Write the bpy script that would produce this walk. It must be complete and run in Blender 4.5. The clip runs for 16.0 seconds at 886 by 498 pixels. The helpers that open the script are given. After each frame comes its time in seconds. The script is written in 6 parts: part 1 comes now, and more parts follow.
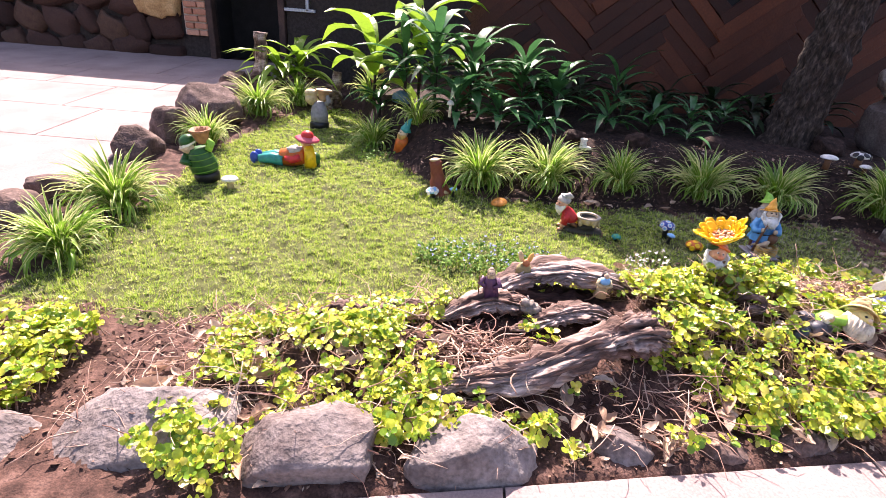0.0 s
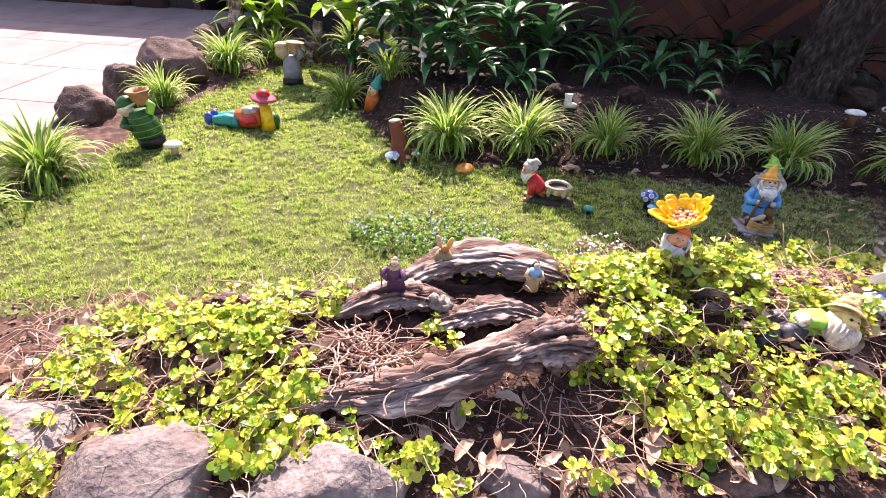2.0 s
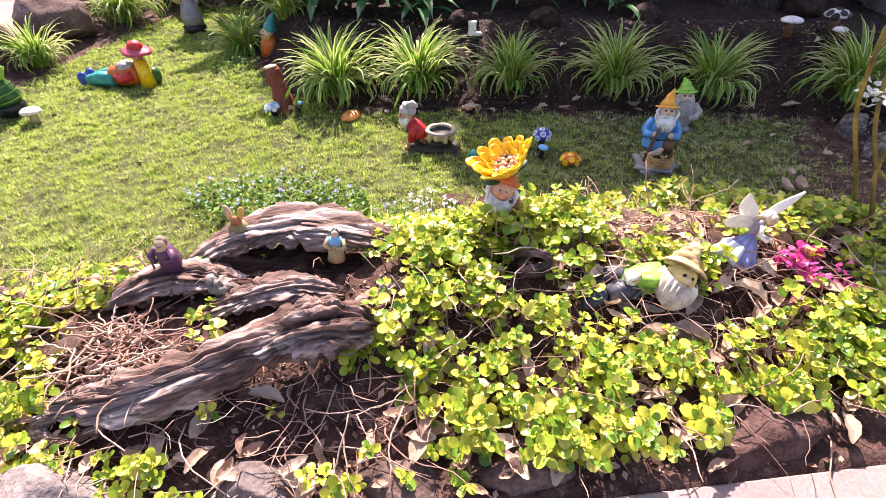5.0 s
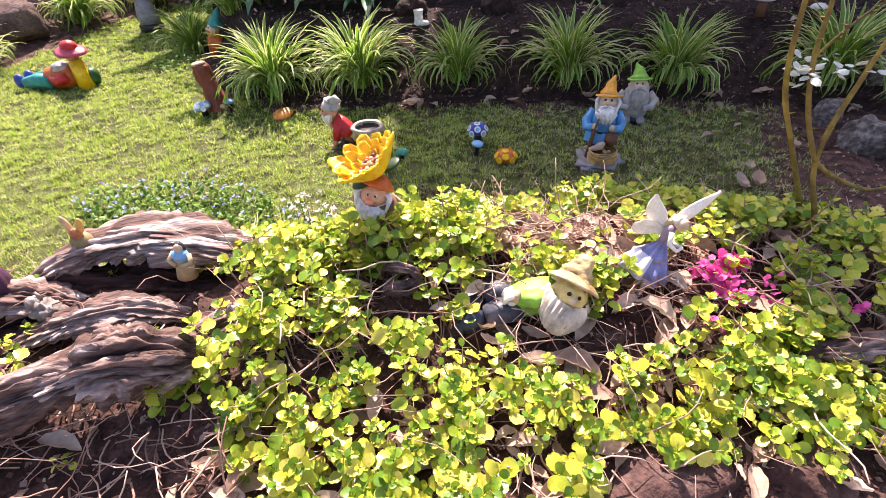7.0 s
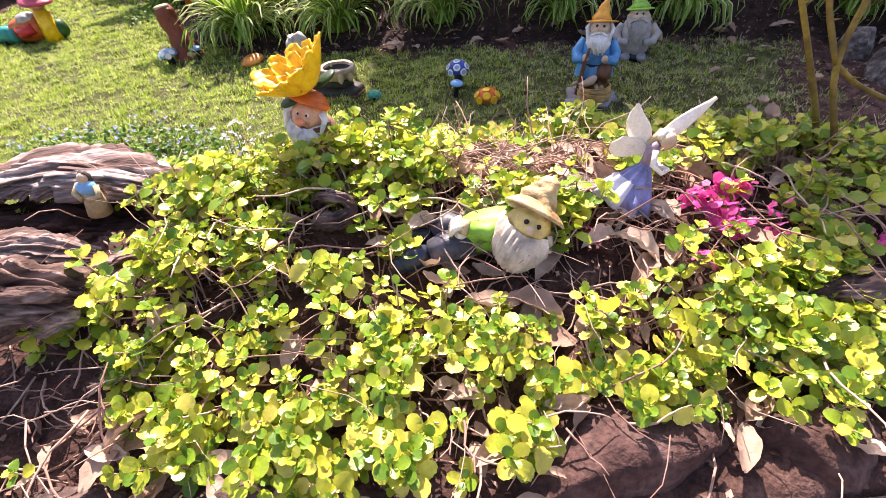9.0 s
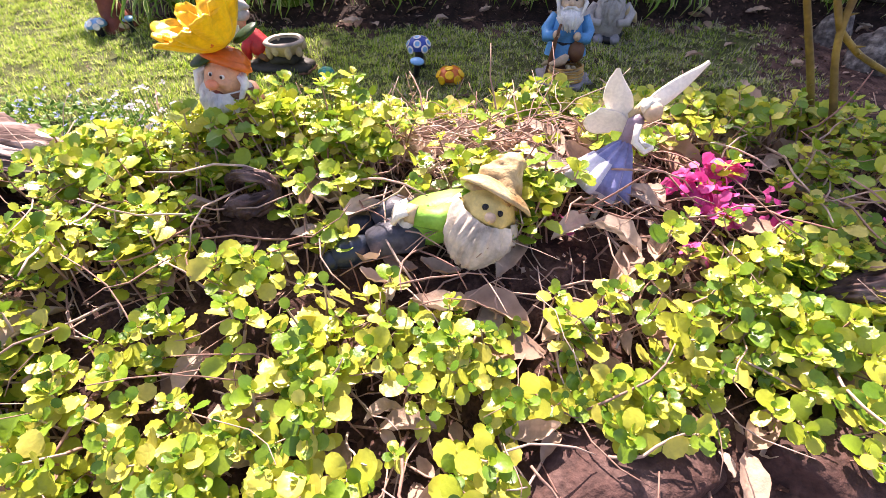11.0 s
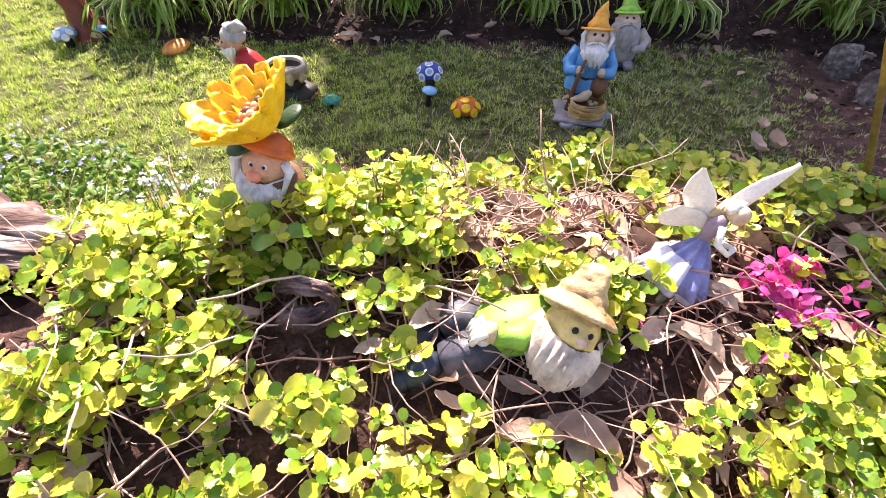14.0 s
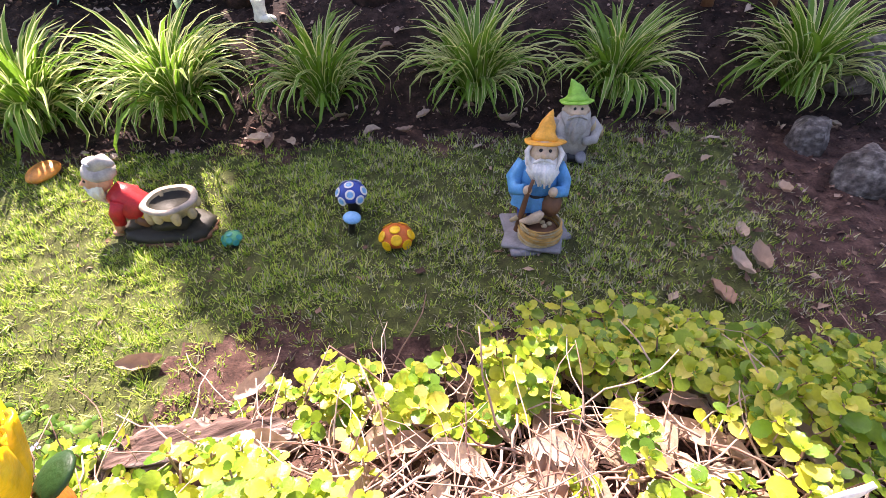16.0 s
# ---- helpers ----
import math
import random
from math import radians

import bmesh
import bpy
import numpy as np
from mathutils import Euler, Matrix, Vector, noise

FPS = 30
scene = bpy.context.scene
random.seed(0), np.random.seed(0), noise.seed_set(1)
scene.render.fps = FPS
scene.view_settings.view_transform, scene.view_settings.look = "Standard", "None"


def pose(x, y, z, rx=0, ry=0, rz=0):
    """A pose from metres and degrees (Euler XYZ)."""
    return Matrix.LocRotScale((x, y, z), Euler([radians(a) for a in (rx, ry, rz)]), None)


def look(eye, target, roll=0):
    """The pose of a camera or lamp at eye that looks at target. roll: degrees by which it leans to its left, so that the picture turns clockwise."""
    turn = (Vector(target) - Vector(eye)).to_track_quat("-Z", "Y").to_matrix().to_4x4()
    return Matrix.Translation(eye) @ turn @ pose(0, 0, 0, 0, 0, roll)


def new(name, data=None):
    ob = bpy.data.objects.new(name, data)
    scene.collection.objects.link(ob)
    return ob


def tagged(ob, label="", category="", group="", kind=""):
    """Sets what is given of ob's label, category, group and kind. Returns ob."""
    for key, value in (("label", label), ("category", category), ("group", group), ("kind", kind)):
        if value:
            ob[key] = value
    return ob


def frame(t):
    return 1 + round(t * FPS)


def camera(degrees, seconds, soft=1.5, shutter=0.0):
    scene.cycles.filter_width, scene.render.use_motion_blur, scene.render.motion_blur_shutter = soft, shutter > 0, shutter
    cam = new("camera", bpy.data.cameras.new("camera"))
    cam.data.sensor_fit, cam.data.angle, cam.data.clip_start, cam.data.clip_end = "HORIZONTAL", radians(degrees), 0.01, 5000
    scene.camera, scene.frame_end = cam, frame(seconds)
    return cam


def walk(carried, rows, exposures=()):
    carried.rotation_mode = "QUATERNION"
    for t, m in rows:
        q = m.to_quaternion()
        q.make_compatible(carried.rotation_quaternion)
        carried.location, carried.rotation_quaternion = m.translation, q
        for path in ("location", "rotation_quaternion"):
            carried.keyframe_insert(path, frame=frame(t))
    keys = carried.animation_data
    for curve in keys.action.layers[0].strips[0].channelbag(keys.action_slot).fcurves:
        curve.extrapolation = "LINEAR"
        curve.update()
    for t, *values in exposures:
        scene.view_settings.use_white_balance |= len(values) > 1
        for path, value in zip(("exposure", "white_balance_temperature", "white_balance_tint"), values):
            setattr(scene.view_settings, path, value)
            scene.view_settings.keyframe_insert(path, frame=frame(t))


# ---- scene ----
cam = camera(85.3, 16.0, soft=0.8)
PATH = [
    (0, (0.058, -0.112, 1.420), (-0.008, 2.063, 0.406), 4.5),
    (0.5, (0.130, 0.059, 1.418), (0.053, 2.197, 0.334), 3.9),
    (1, (0.222, 0.161, 1.410), (0.110, 2.272, 0.272), 3.3),
    (1.5, (0.392, 0.242, 1.418), (0.229, 2.329, 0.244), 3.1),
    (2, (0.570, 0.305, 1.416), (0.388, 2.365, 0.198), 3.1),
    (2.5, (0.702, 0.390, 1.392), (0.535, 2.414, 0.114), 2.8),
    (3, (0.816, 0.510, 1.373), (0.671, 2.501, 0.041), 2.3),
    (3.5, (0.917, 0.578, 1.366), (0.785, 2.543, -0.007), 1.5),
    (4, (1.062, 0.614, 1.364), (0.893, 2.555, -0.038), 0.3),
    (4.5, (1.237, 0.635, 1.366), (1.032, 2.554, -0.062), -0.6),
    (5, (1.354, 0.666, 1.356), (1.162, 2.568, -0.096), -1.1),
    (5.2, (1.394, 0.696, 1.349), (1.214, 2.591, -0.113), -1.2),
    (7.3, (1.876, 0.959, 1.213), (1.565, 2.842, -0.241), -4.2),
    (7.5, (1.897, 0.968, 1.200), (1.554, 2.842, -0.259), -4.9),
    (8, (1.931, 0.983, 1.153), (1.531, 2.831, -0.325), -5.7),
    (8.5, (1.958, 1.004, 1.079), (1.556, 2.820, -0.438), -6.2),
    (9, (2.000, 1.052, 0.978), (1.662, 2.866, -0.558), -5.0),
    (9.5, (2.027, 1.091, 0.905), (1.757, 2.928, -0.616), -3.9),
    (9.7, (2.039, 1.105, 0.889), (1.784, 2.946, -0.631), -3.8),
    (11.8, (2.003, 1.259, 0.823), (1.830, 3.053, -0.762), -1.1),
    (12, (1.979, 1.267, 0.822), (1.801, 3.055, -0.770), -0.7),
    (12.5, (1.908, 1.283, 0.828), (1.721, 3.054, -0.780), -0.2),
    (13, (1.858, 1.316, 0.868), (1.681, 3.088, -0.742), -0.0),
    (13.5, (1.825, 1.366, 0.923), (1.709, 3.128, -0.702), 0.5),
    (14, (1.810, 1.429, 0.976), (1.775, 3.191, -0.655), 0.8),
    (14.5, (1.813, 1.542, 1.062), (1.862, 3.324, -0.546), 1.0),
    (15, (1.850, 1.732, 1.109), (1.951, 3.539, -0.467), 0.6),
    (15.5, (1.894, 1.910, 1.108), (2.018, 3.732, -0.450), -0.2),
    (16, (1.928, 2.005, 1.087), (2.058, 3.835, -0.461), -0.8),
]
walk(cam, [(t, look(eye, target, roll)) for t, eye, target, roll in PATH],
     [(0, 1.68, 6900, 29), (5, 1.60, 6900, 29), (9.5, 1.48, 6900, 29), (11.5, 1.62, 6900, 29), (12.8, 1.78, 6900, 29), (14, 1.69, 6900, 29), (15, 1.70, 6900, 29), (16, 1.87, 6900, 29)])

# ---- world, sun, exposure ----
SUN_EL, SUN_AZ = radians(50.0), radians(-12.0)
TO_SUN = Vector((math.sin(SUN_AZ) * math.cos(SUN_EL), math.cos(SUN_AZ) * math.cos(SUN_EL), math.sin(SUN_EL)))
world = bpy.data.worlds.new("sky")
scene.world = world
world.use_nodes = True
sky = world.node_tree.nodes.new("ShaderNodeTexSky")
sky.sky_type, sky.sun_disc = "NISHITA", False
sky.sun_elevation, sky.sun_rotation = SUN_EL, SUN_AZ
sky.dust_density, sky.ozone_density = 2.5, 0.8
world.node_tree.links.new(sky.outputs[0], world.node_tree.nodes["Background"].inputs[0])
world.node_tree.nodes["Background"].inputs[1].default_value = 0.113
sun = new("sun", bpy.data.lights.new("sun", "SUN"))
sun.data.energy, sun.data.angle, sun.data.color = 5.0, radians(0.45), (1.0, 0.95, 0.87)
sun.matrix_world = look(TO_SUN * 20, (0, 0, 0))


# ---- materials ----
def mat(name, cols, scale=8.0, rough=0.8, bump=0.3, fine=70.0, spec=0.3, translucent=0.0, island=0.0, dirt=0.35, metal=0.0, stretch=(1, 1, 1), piece=0.0, grain=None):
    """Two scales of noise over a ramp of colours; island/piece: share of the ramp driven by each leaf or piece."""
    m = bpy.data.materials.new(name)
    m.use_nodes = True
    nt = m.node_tree
    bsdf, out = nt.nodes["Principled BSDF"], nt.nodes["Material Output"]
    L = nt.links.new
    co = nt.nodes.new("ShaderNodeTexCoord")
    mp = nt.nodes.new("ShaderNodeMapping")
    mp.inputs["Scale"].default_value = stretch
    if grain:
        mp.vector_type = "TEXTURE"
        mp.inputs["Rotation"].default_value, mp.inputs["Scale"].default_value = (0, 0, radians(grain[0])), (grain[1], 1, 1)
    L(co.outputs["Object"], mp.inputs[0])
    n1, n2 = nt.nodes.new("ShaderNodeTexNoise"), nt.nodes.new("ShaderNodeTexNoise")
    for n, s in ((n1, scale), (n2, fine)):
        n.inputs["Scale"].default_value, n.inputs["Detail"].default_value = s, 6.0
        L(mp.outputs[0], n.inputs["Vector"])
    ramp = nt.nodes.new("ShaderNodeValToRGB")
    el = ramp.color_ramp.elements
    k = len(cols)
    for i, c in enumerate(cols):
        p = 0.28 + 0.44 * i / max(1, k - 1) if not (island or piece) else i / max(1, k - 1)
        e = el[i] if i < 2 else el.new(p)
        e.position, e.color = p, (*c, 1)
    fac = n1.outputs["Fac"]
    if island or piece:
        if island:
            src = nt.nodes.new("ShaderNodeNewGeometry").outputs["Random Per Island"]
        else:
            src = nt.nodes.new("ShaderNodeObjectInfo").outputs["Random"]
        mx = nt.nodes.new("ShaderNodeMix")
        mx.inputs[0].default_value = island or piece
        L(fac, mx.inputs[2])
        L(src, mx.inputs[3])
        fac = mx.outputs[0]
    L(fac, ramp.inputs[0])
    mul = nt.nodes.new("ShaderNodeMix")
    mul.data_type, mul.blend_type = "RGBA", "MULTIPLY"
    mul.inputs[0].default_value = dirt
    gr = nt.nodes.new("ShaderNodeMapRange")
    gr.inputs[1].default_value, gr.inputs[2].default_value, gr.inputs[3].default_value, gr.inputs[4].default_value = 0.3, 0.65, 0.25, 1.25
    L(n2.outputs["Fac"], gr.inputs[0])
    L(ramp.outputs[0], mul.inputs[6])
    L(gr.outputs[0], mul.inputs[7])
    L(mul.outputs[2], bsdf.inputs["Base Color"])
    bsdf.inputs["Roughness"].default_value = rough
    bsdf.inputs["Specular IOR Level"].default_value = spec
    bsdf.inputs["Metallic"].default_value = metal
    if bump:
        bp = nt.nodes.new("ShaderNodeBump")
        bp.inputs["Strength"].default_value, bp.inputs["Distance"].default_value = bump, 0.6 / fine
        L(n2.outputs["Fac"], bp.inputs["Height"])
        L(bp.outputs[0], bsdf.inputs["Normal"])
    if translucent:
        tr, ad = nt.nodes.new("ShaderNodeBsdfTranslucent"), nt.nodes.new("ShaderNodeMixShader")
        ad.inputs[0].default_value = translucent
        L(mul.outputs[2], tr.inputs["Color"])
        L(bsdf.outputs[0], ad.inputs[1])
        L(tr.outputs[0], ad.inputs[2])
        L(ad.outputs[0], out.inputs["Surface"])
    return m


SOIL = mat("soil", [(0.024, 0.011, 0.008), (0.080, 0.040, 0.030), (0.17, 0.095, 0.075)], 14, 0.95, 1.0, 120, dirt=0.65)
TURF = mat("turf", [(0.035, 0.030, 0.012), (0.070, 0.082, 0.020), (0.14, 0.16, 0.04)], 22, 0.95, 1.0, 190, dirt=0.75)
# Mulch of the back bed, with part of the bed's shade in its colour.
MULCH_SHADE = mat("mulch_and_shade", [(0.010, 0.005, 0.004), (0.030, 0.015, 0.011), (0.07, 0.039, 0.030)], 20, 0.95, 1.0, 90, dirt=0.6)
GRASS = mat("grass", [(0.06, 0.16, 0.02), (0.22, 0.39, 0.035), (0.42, 0.57, 0.07), (0.60, 0.66, 0.16), (0.80, 0.76, 0.46)], 1.6, 0.5, 0, 60, translucent=0.5, island=0.8, dirt=0.1)
# Dry blades, and the greyer tone painted into the shaded lawn.
STRAW_SHADE = mat("dry_and_shade_grass", [(0.16, 0.15, 0.09), (0.36, 0.34, 0.22), (0.62, 0.57, 0.42)], 3, 0.6, 0, 60, translucent=0.3, island=0.85, dirt=0.1)
CONCRETE = mat("concrete", [(0.235, 0.172, 0.162), (0.285, 0.215, 0.202), (0.325, 0.25, 0.232)], 2.5, 0.9, 0.3, 90, dirt=0.3)
JOINT = mat("joint", [(0.17, 0.145, 0.14), (0.22, 0.185, 0.18)], 20, 0.95, 0.3)
IVY = mat("ivy", [(0.045, 0.14, 0.014), (0.15, 0.29, 0.02), (0.32, 0.45, 0.03), (0.50, 0.56, 0.045), (0.66, 0.62, 0.08), (0.70, 0.58, 0.25)], 2.2, 0.36, 0.25, 150, spec=0.55, translucent=0.33, island=0.75, dirt=0.15)
IVY_STEM = mat("ivy_stem", [(0.20, 0.08, 0.06), (0.44, 0.28, 0.21), (0.64, 0.50, 0.40)], 20, 0.8, 0.3, island=0.7)
BLADE = mat("blade_green", [(0.03, 0.11, 0.012), (0.14, 0.29, 0.025), (0.32, 0.44, 0.05)], 5, 0.4, 0.05, 60, spec=0.5, translucent=0.4, island=0.7, dirt=0.1)
EDGE = mat("blade_cream", [(0.52, 0.58, 0.18), (0.74, 0.74, 0.33), (0.84, 0.83, 0.56)], 5, 0.4, 0.05, 60, spec=0.5, translucent=0.38, island=0.6, dirt=0.08)
BROAD = mat("broad_leaf", [(0.018, 0.075, 0.032), (0.04, 0.145, 0.05), (0.11, 0.27, 0.07)], 4, 0.25, 0.1, 40, spec=0.6, translucent=0.28, island=0.7, dirt=0.15)
BARK = mat("bark", [(0.010, 0.007, 0.005), (0.040, 0.028, 0.022), (0.10, 0.074, 0.060)], 30, 0.95, 1.0, 45, dirt=0.8, stretch=(1, 1, 0.4))
ROCKD = mat("dark_red_rock", [(0.040, 0.017, 0.013), (0.085, 0.042, 0.034), (0.16, 0.10, 0.085)], 9, 0.8, 0.9, 70, dirt=0.6)
WOODOLD = mat("weathered_wood", [(0.032, 0.013, 0.009), (0.19, 0.118, 0.096), (0.60, 0.49, 0.44)], 13, 0.85, 1.0, 80, dirt=0.85, grain=(20, 7.0))
# Reddish inner wood, darkened so the hollow under the slabs reads as shade.
SHADED_HEARTWOOD = mat("heartwood", [(0.018, 0.008, 0.006), (0.055, 0.025, 0.018), (0.13, 0.066, 0.05)], 12, 0.9, 1.0, 80, dirt=0.85, grain=(20, 7.0))
ROCK = mat("basalt", [(0.045, 0.028, 0.023), (0.125, 0.080, 0.067), (0.22, 0.155, 0.135)], 7, 0.92, 0.9, 60, dirt=0.55)
ROCKP = mat("pale_rock", [(0.11, 0.085, 0.078), (0.21, 0.175, 0.165), (0.30, 0.262, 0.25)], 5, 0.9, 0.9, 55, dirt=0.5)
ROCKR = mat("reddish_rock", [(0.10, 0.066, 0.058), (0.18, 0.145, 0.136), (0.26, 0.225, 0.216)], 4, 0.9, 0.9, 50, dirt=0.5)
ROCKG = mat("lichen_rock", [(0.06, 0.045, 0.038), (0.15, 0.125, 0.11), (0.36, 0.32, 0.28)], 22, 0.92, 1.0, 55, dirt=0.8)
STONE = mat("wall_stone", [(0.020, 0.009, 0.007), (0.042, 0.020, 0.015), (0.075, 0.038, 0.029), (0.16, 0.095, 0.055)], 6, 0.9, 0.8, 30, dirt=0.5, piece=0.7)
MORTAR = mat("mortar", [(0.02, 0.016, 0.014), (0.05, 0.04, 0.036)], 20, 0.95, 0.6, 60)
MORTARP = mat("pale_mortar", [(0.45, 0.38, 0.32), (0.6, 0.52, 0.45)], 20, 0.95, 0.6, 60)
BRICK = mat("brick", [(0.36, 0.15, 0.09), (0.46, 0.22, 0.14), (0.55, 0.30, 0.20)], 10, 0.9, 0.5, 60, piece=0.7)
PLANK = mat("red_plank", [(0.010, 0.003, 0.002), (0.05, 0.012, 0.005), (0.14, 0.038, 0.014)], 6, 0.6, 0.6, 40, piece=0.7, stretch=(1, 1, 1))
DARKWOOD = mat("dark_wood", [(0.03, 0.018, 0.014), (0.08, 0.045, 0.035)], 6, 0.7, 0.4, 40)
# Near-black that stands in for shade inside the doorway and behind the planks.
SHADE_BLACK = mat("shade_black", [(0.012, 0.012, 0.012), (0.02, 0.02, 0.02)], 6, 0.9, 0.1, 40)
FRAMEW = mat("grey_frame", [(0.35, 0.38, 0.40), (0.45, 0.48, 0.50)], 6, 0.5, 0.1, 40)
DRYLEAF = mat("dry_leaf", [(0.27, 0.145, 0.09), (0.48, 0.34, 0.245), (0.68, 0.57, 0.46)], 7, 0.75, 0.4, 60, translucent=0.15, piece=0.6, dirt=0.3)


# ---- mesh helpers ----
class Shape:
    """Collects vertices, faces and material slots of one mesh."""

    def __init__(self):
        self.v, self.f, self.m, self.mats = [], [], [], []

    def add(self, verts, faces, material):
        if material not in self.mats:
            self.mats.append(material)
        k, s = len(self.v), self.mats.index(material)
        self.v.extend(tuple(p) for p in verts)
        self.f.extend(tuple(i + k for i in q) for q in faces)
        self.m.extend([s] * len(faces))
        return self

    def ball(self, c, r, material, rot=(0, 0, 0), n=14, k=9, lump=0.0, freq=1.6, seed=0.0, squash=1.0):
        r = (r, r, r) if isinstance(r, (int, float)) else r
        mt = pose(*c, *rot)
        vs = []
        for j in range(k + 1):
            a = math.pi * j / k
            for i in range(n if 0 < j < k else 1):
                b = 2 * math.pi * i / n
                d = Vector((math.sin(a) * math.cos(b), math.sin(a) * math.sin(b), math.cos(a)))
                s = 1.0 + (lump * (noise.fractal(d * freq + Vector((seed, seed * 0.7, 3.1)), 0.9, 2.0, 4)) if lump else 0.0)
                if squash != 1.0:
                    d = Vector([math.copysign(abs(q) ** squash, q) for q in d])
                vs.append(mt @ Vector((d.x * r[0] * s, d.y * r[1] * s, d.z * r[2] * s)))
        fs = []
        row = lambda j: 0 if j == 0 else 1 + (j - 1) * n
        for i in range(n):
            i2 = (i + 1) % n
            fs.append((0, row(1) + i, row(1) + i2))
            for j in range(1, k - 1):
                fs.append((row(j) + i, row(j + 1) + i, row(j + 1) + i2, row(j) + i2))
            fs.append((row(k - 1) + i, len(vs) - 1, row(k - 1) + i2))
        return self.add(vs, fs, material)

    def tube(self, pts, radii, material, n=8, wob=0.0, ridge=0.0, ridges=9, seed=0.0, groove=False, flat=1.0):
        pts = [Vector(p) for p in pts]
        vs, fs, ref = [], [], Vector((0.13, 0.21, 0.97))
        for j, p in enumerate(pts):
            d = (pts[min(j + 1, len(pts) - 1)] - pts[max(j - 1, 0)]).normalized()
            ref = (ref - d * ref.dot(d))
            if ref.length < 1e-3:
                ref = d.orthogonal()
            ref.normalize()
            o = d.cross(ref)
            r = radii[j] if isinstance(radii, (list, tuple)) else radii
            for i in range(n):
                b = 2 * math.pi * i / n
                s = 1.0
                if wob:
                    s += wob * noise.noise(Vector((math.cos(b) * 1.3 + seed, math.sin(b) * 1.3, j * 0.35)))
                if ridge:
                    w = 1.2 * noise.noise(Vector((math.cos(b) + seed, math.sin(b), j * 0.05)))
                    q = noise.noise(Vector((math.cos(b + w * 0.3) * ridges * 0.36, math.sin(b + w * 0.3) * ridges * 0.36 + seed, j * 0.035)))
                    q2 = noise.noise(Vector((math.cos(b) * ridges * 1.1, math.sin(b) * ridges * 1.1 + seed, j * 0.055)))
                    q3 = noise.noise(Vector((math.cos(b) * ridges * 2.4, math.sin(b) * ridges * 2.4 + seed, j * 0.07)))
                    if groove:
                        s += ridge * (min(1.6, 4.6 * abs(q)) - 0.75) + ridge * 0.55 * (min(1.0, 4.0 * abs(q2)) - 0.5) + ridge * 0.5 * q3
                    else:
                        s += ridge * (0.55 - 2.6 * abs(q)) + ridge * (0.4 - 2.0 * abs(q2)) + ridge * 0.5 * q3
                off = (ref * math.cos(b) + o * math.sin(b)) * (r * s)
                off.z *= flat
                vs.append(p + off)
            if j:
                a, c = (j - 1) * n, j * n
                fs.extend((a + i, a + (i + 1) % n, c + (i + 1) % n, c + i) for i in range(n))
        k = len(vs)
        vs += [pts[0], pts[-1]]
        fs.extend((k, (i + 1) % n, i) for i in range(n))
        fs.extend((k + 1, k - n + i, k - n + (i + 1) % n) for i in range(n))
        return self.add(vs, fs, material)

    def lathe(self, prof, material, at=(0, 0, 0), rot=(0, 0, 0), n=18, scallop=0.0, lobes=6, phase=0.0):
        mt = pose(*at, *rot)
        vs, fs = [], []
        for j, (r, z) in enumerate(prof):
            for i in range(n):
                b = 2 * math.pi * i / n
                q = r * (1 + scallop * math.cos(lobes * b + phase))
                vs.append(mt @ Vector((q * math.cos(b), q * math.sin(b), z)))
            if j:
                a, c = (j - 1) * n, j * n
                fs.extend((a + i, a + (i + 1) % n, c + (i + 1) % n, c + i) for i in range(n))
        return self.add(vs, fs, material)

    def box(self, c, size, material, rot=(0, 0, 0), bev=0.12):
        mt = pose(*c, *rot)
        x, y, z = (s / 2 for s in size)
        b = min(size) * bev
        vs, fs = [], []
        for zz, k in ((-z, b), (-z + b, 0), (z - b, 0), (z, b)):
            xx, yy = x - k, y - k
            vs += [mt @ Vector(p) for p in ((-xx + b, -yy, zz), (xx - b, -yy, zz), (xx, -yy + b, zz), (xx, yy - b, zz), (xx - b, yy, zz), (-xx + b, yy, zz), (-xx, yy - b, zz), (-xx, -yy + b, zz))]
        for j in range(3):
            fs.extend((j * 8 + i, j * 8 + (i + 1) % 8, j * 8 + 8 + (i + 1) % 8, j * 8 + 8 + i) for i in range(8))
        fs += [tuple(range(7, -1, -1)), tuple(range(24, 32))]
        return self.add(vs, fs, material)

    def merge(self, other, m):
        """Takes over another shape, moved by the matrix m."""
        for k, material in enumerate(other.mats):
            used = [f for f, i in zip(other.f, other.m) if i == k]
            ids = sorted({i for f in used for i in f})
            at = {i: j for j, i in enumerate(ids)}
            self.add([m @ Vector(other.v[i]) for i in ids], [tuple(at[i] for i in f) for f in used], material)
        return self

    def mesh(self, name, smooth=True):
        me = bpy.data.meshes.new(name)
        me.from_pydata(self.v, [], self.f)
        for m in self.mats:
            me.materials.append(m)
        me.polygons.foreach_set("material_index", self.m)
        me.polygons.foreach_set("use_smooth", [smooth] * len(self.f))
        me.update()
        return me

    def thing(self, name, label, category, group="", kind="", m=None, smooth=True):
        ob = tagged(new(name, self.mesh(name, smooth)), label, category, group, kind)
        if m is not None:
            ob.matrix_basis = m
        return ob

    def part(self, name, parent, label="", smooth=True, m=None):
        ob = new(name, self.mesh(name, smooth))
        ob.parent = parent
        if m is not None:
            ob.matrix_basis = m
        return tagged(ob, label)


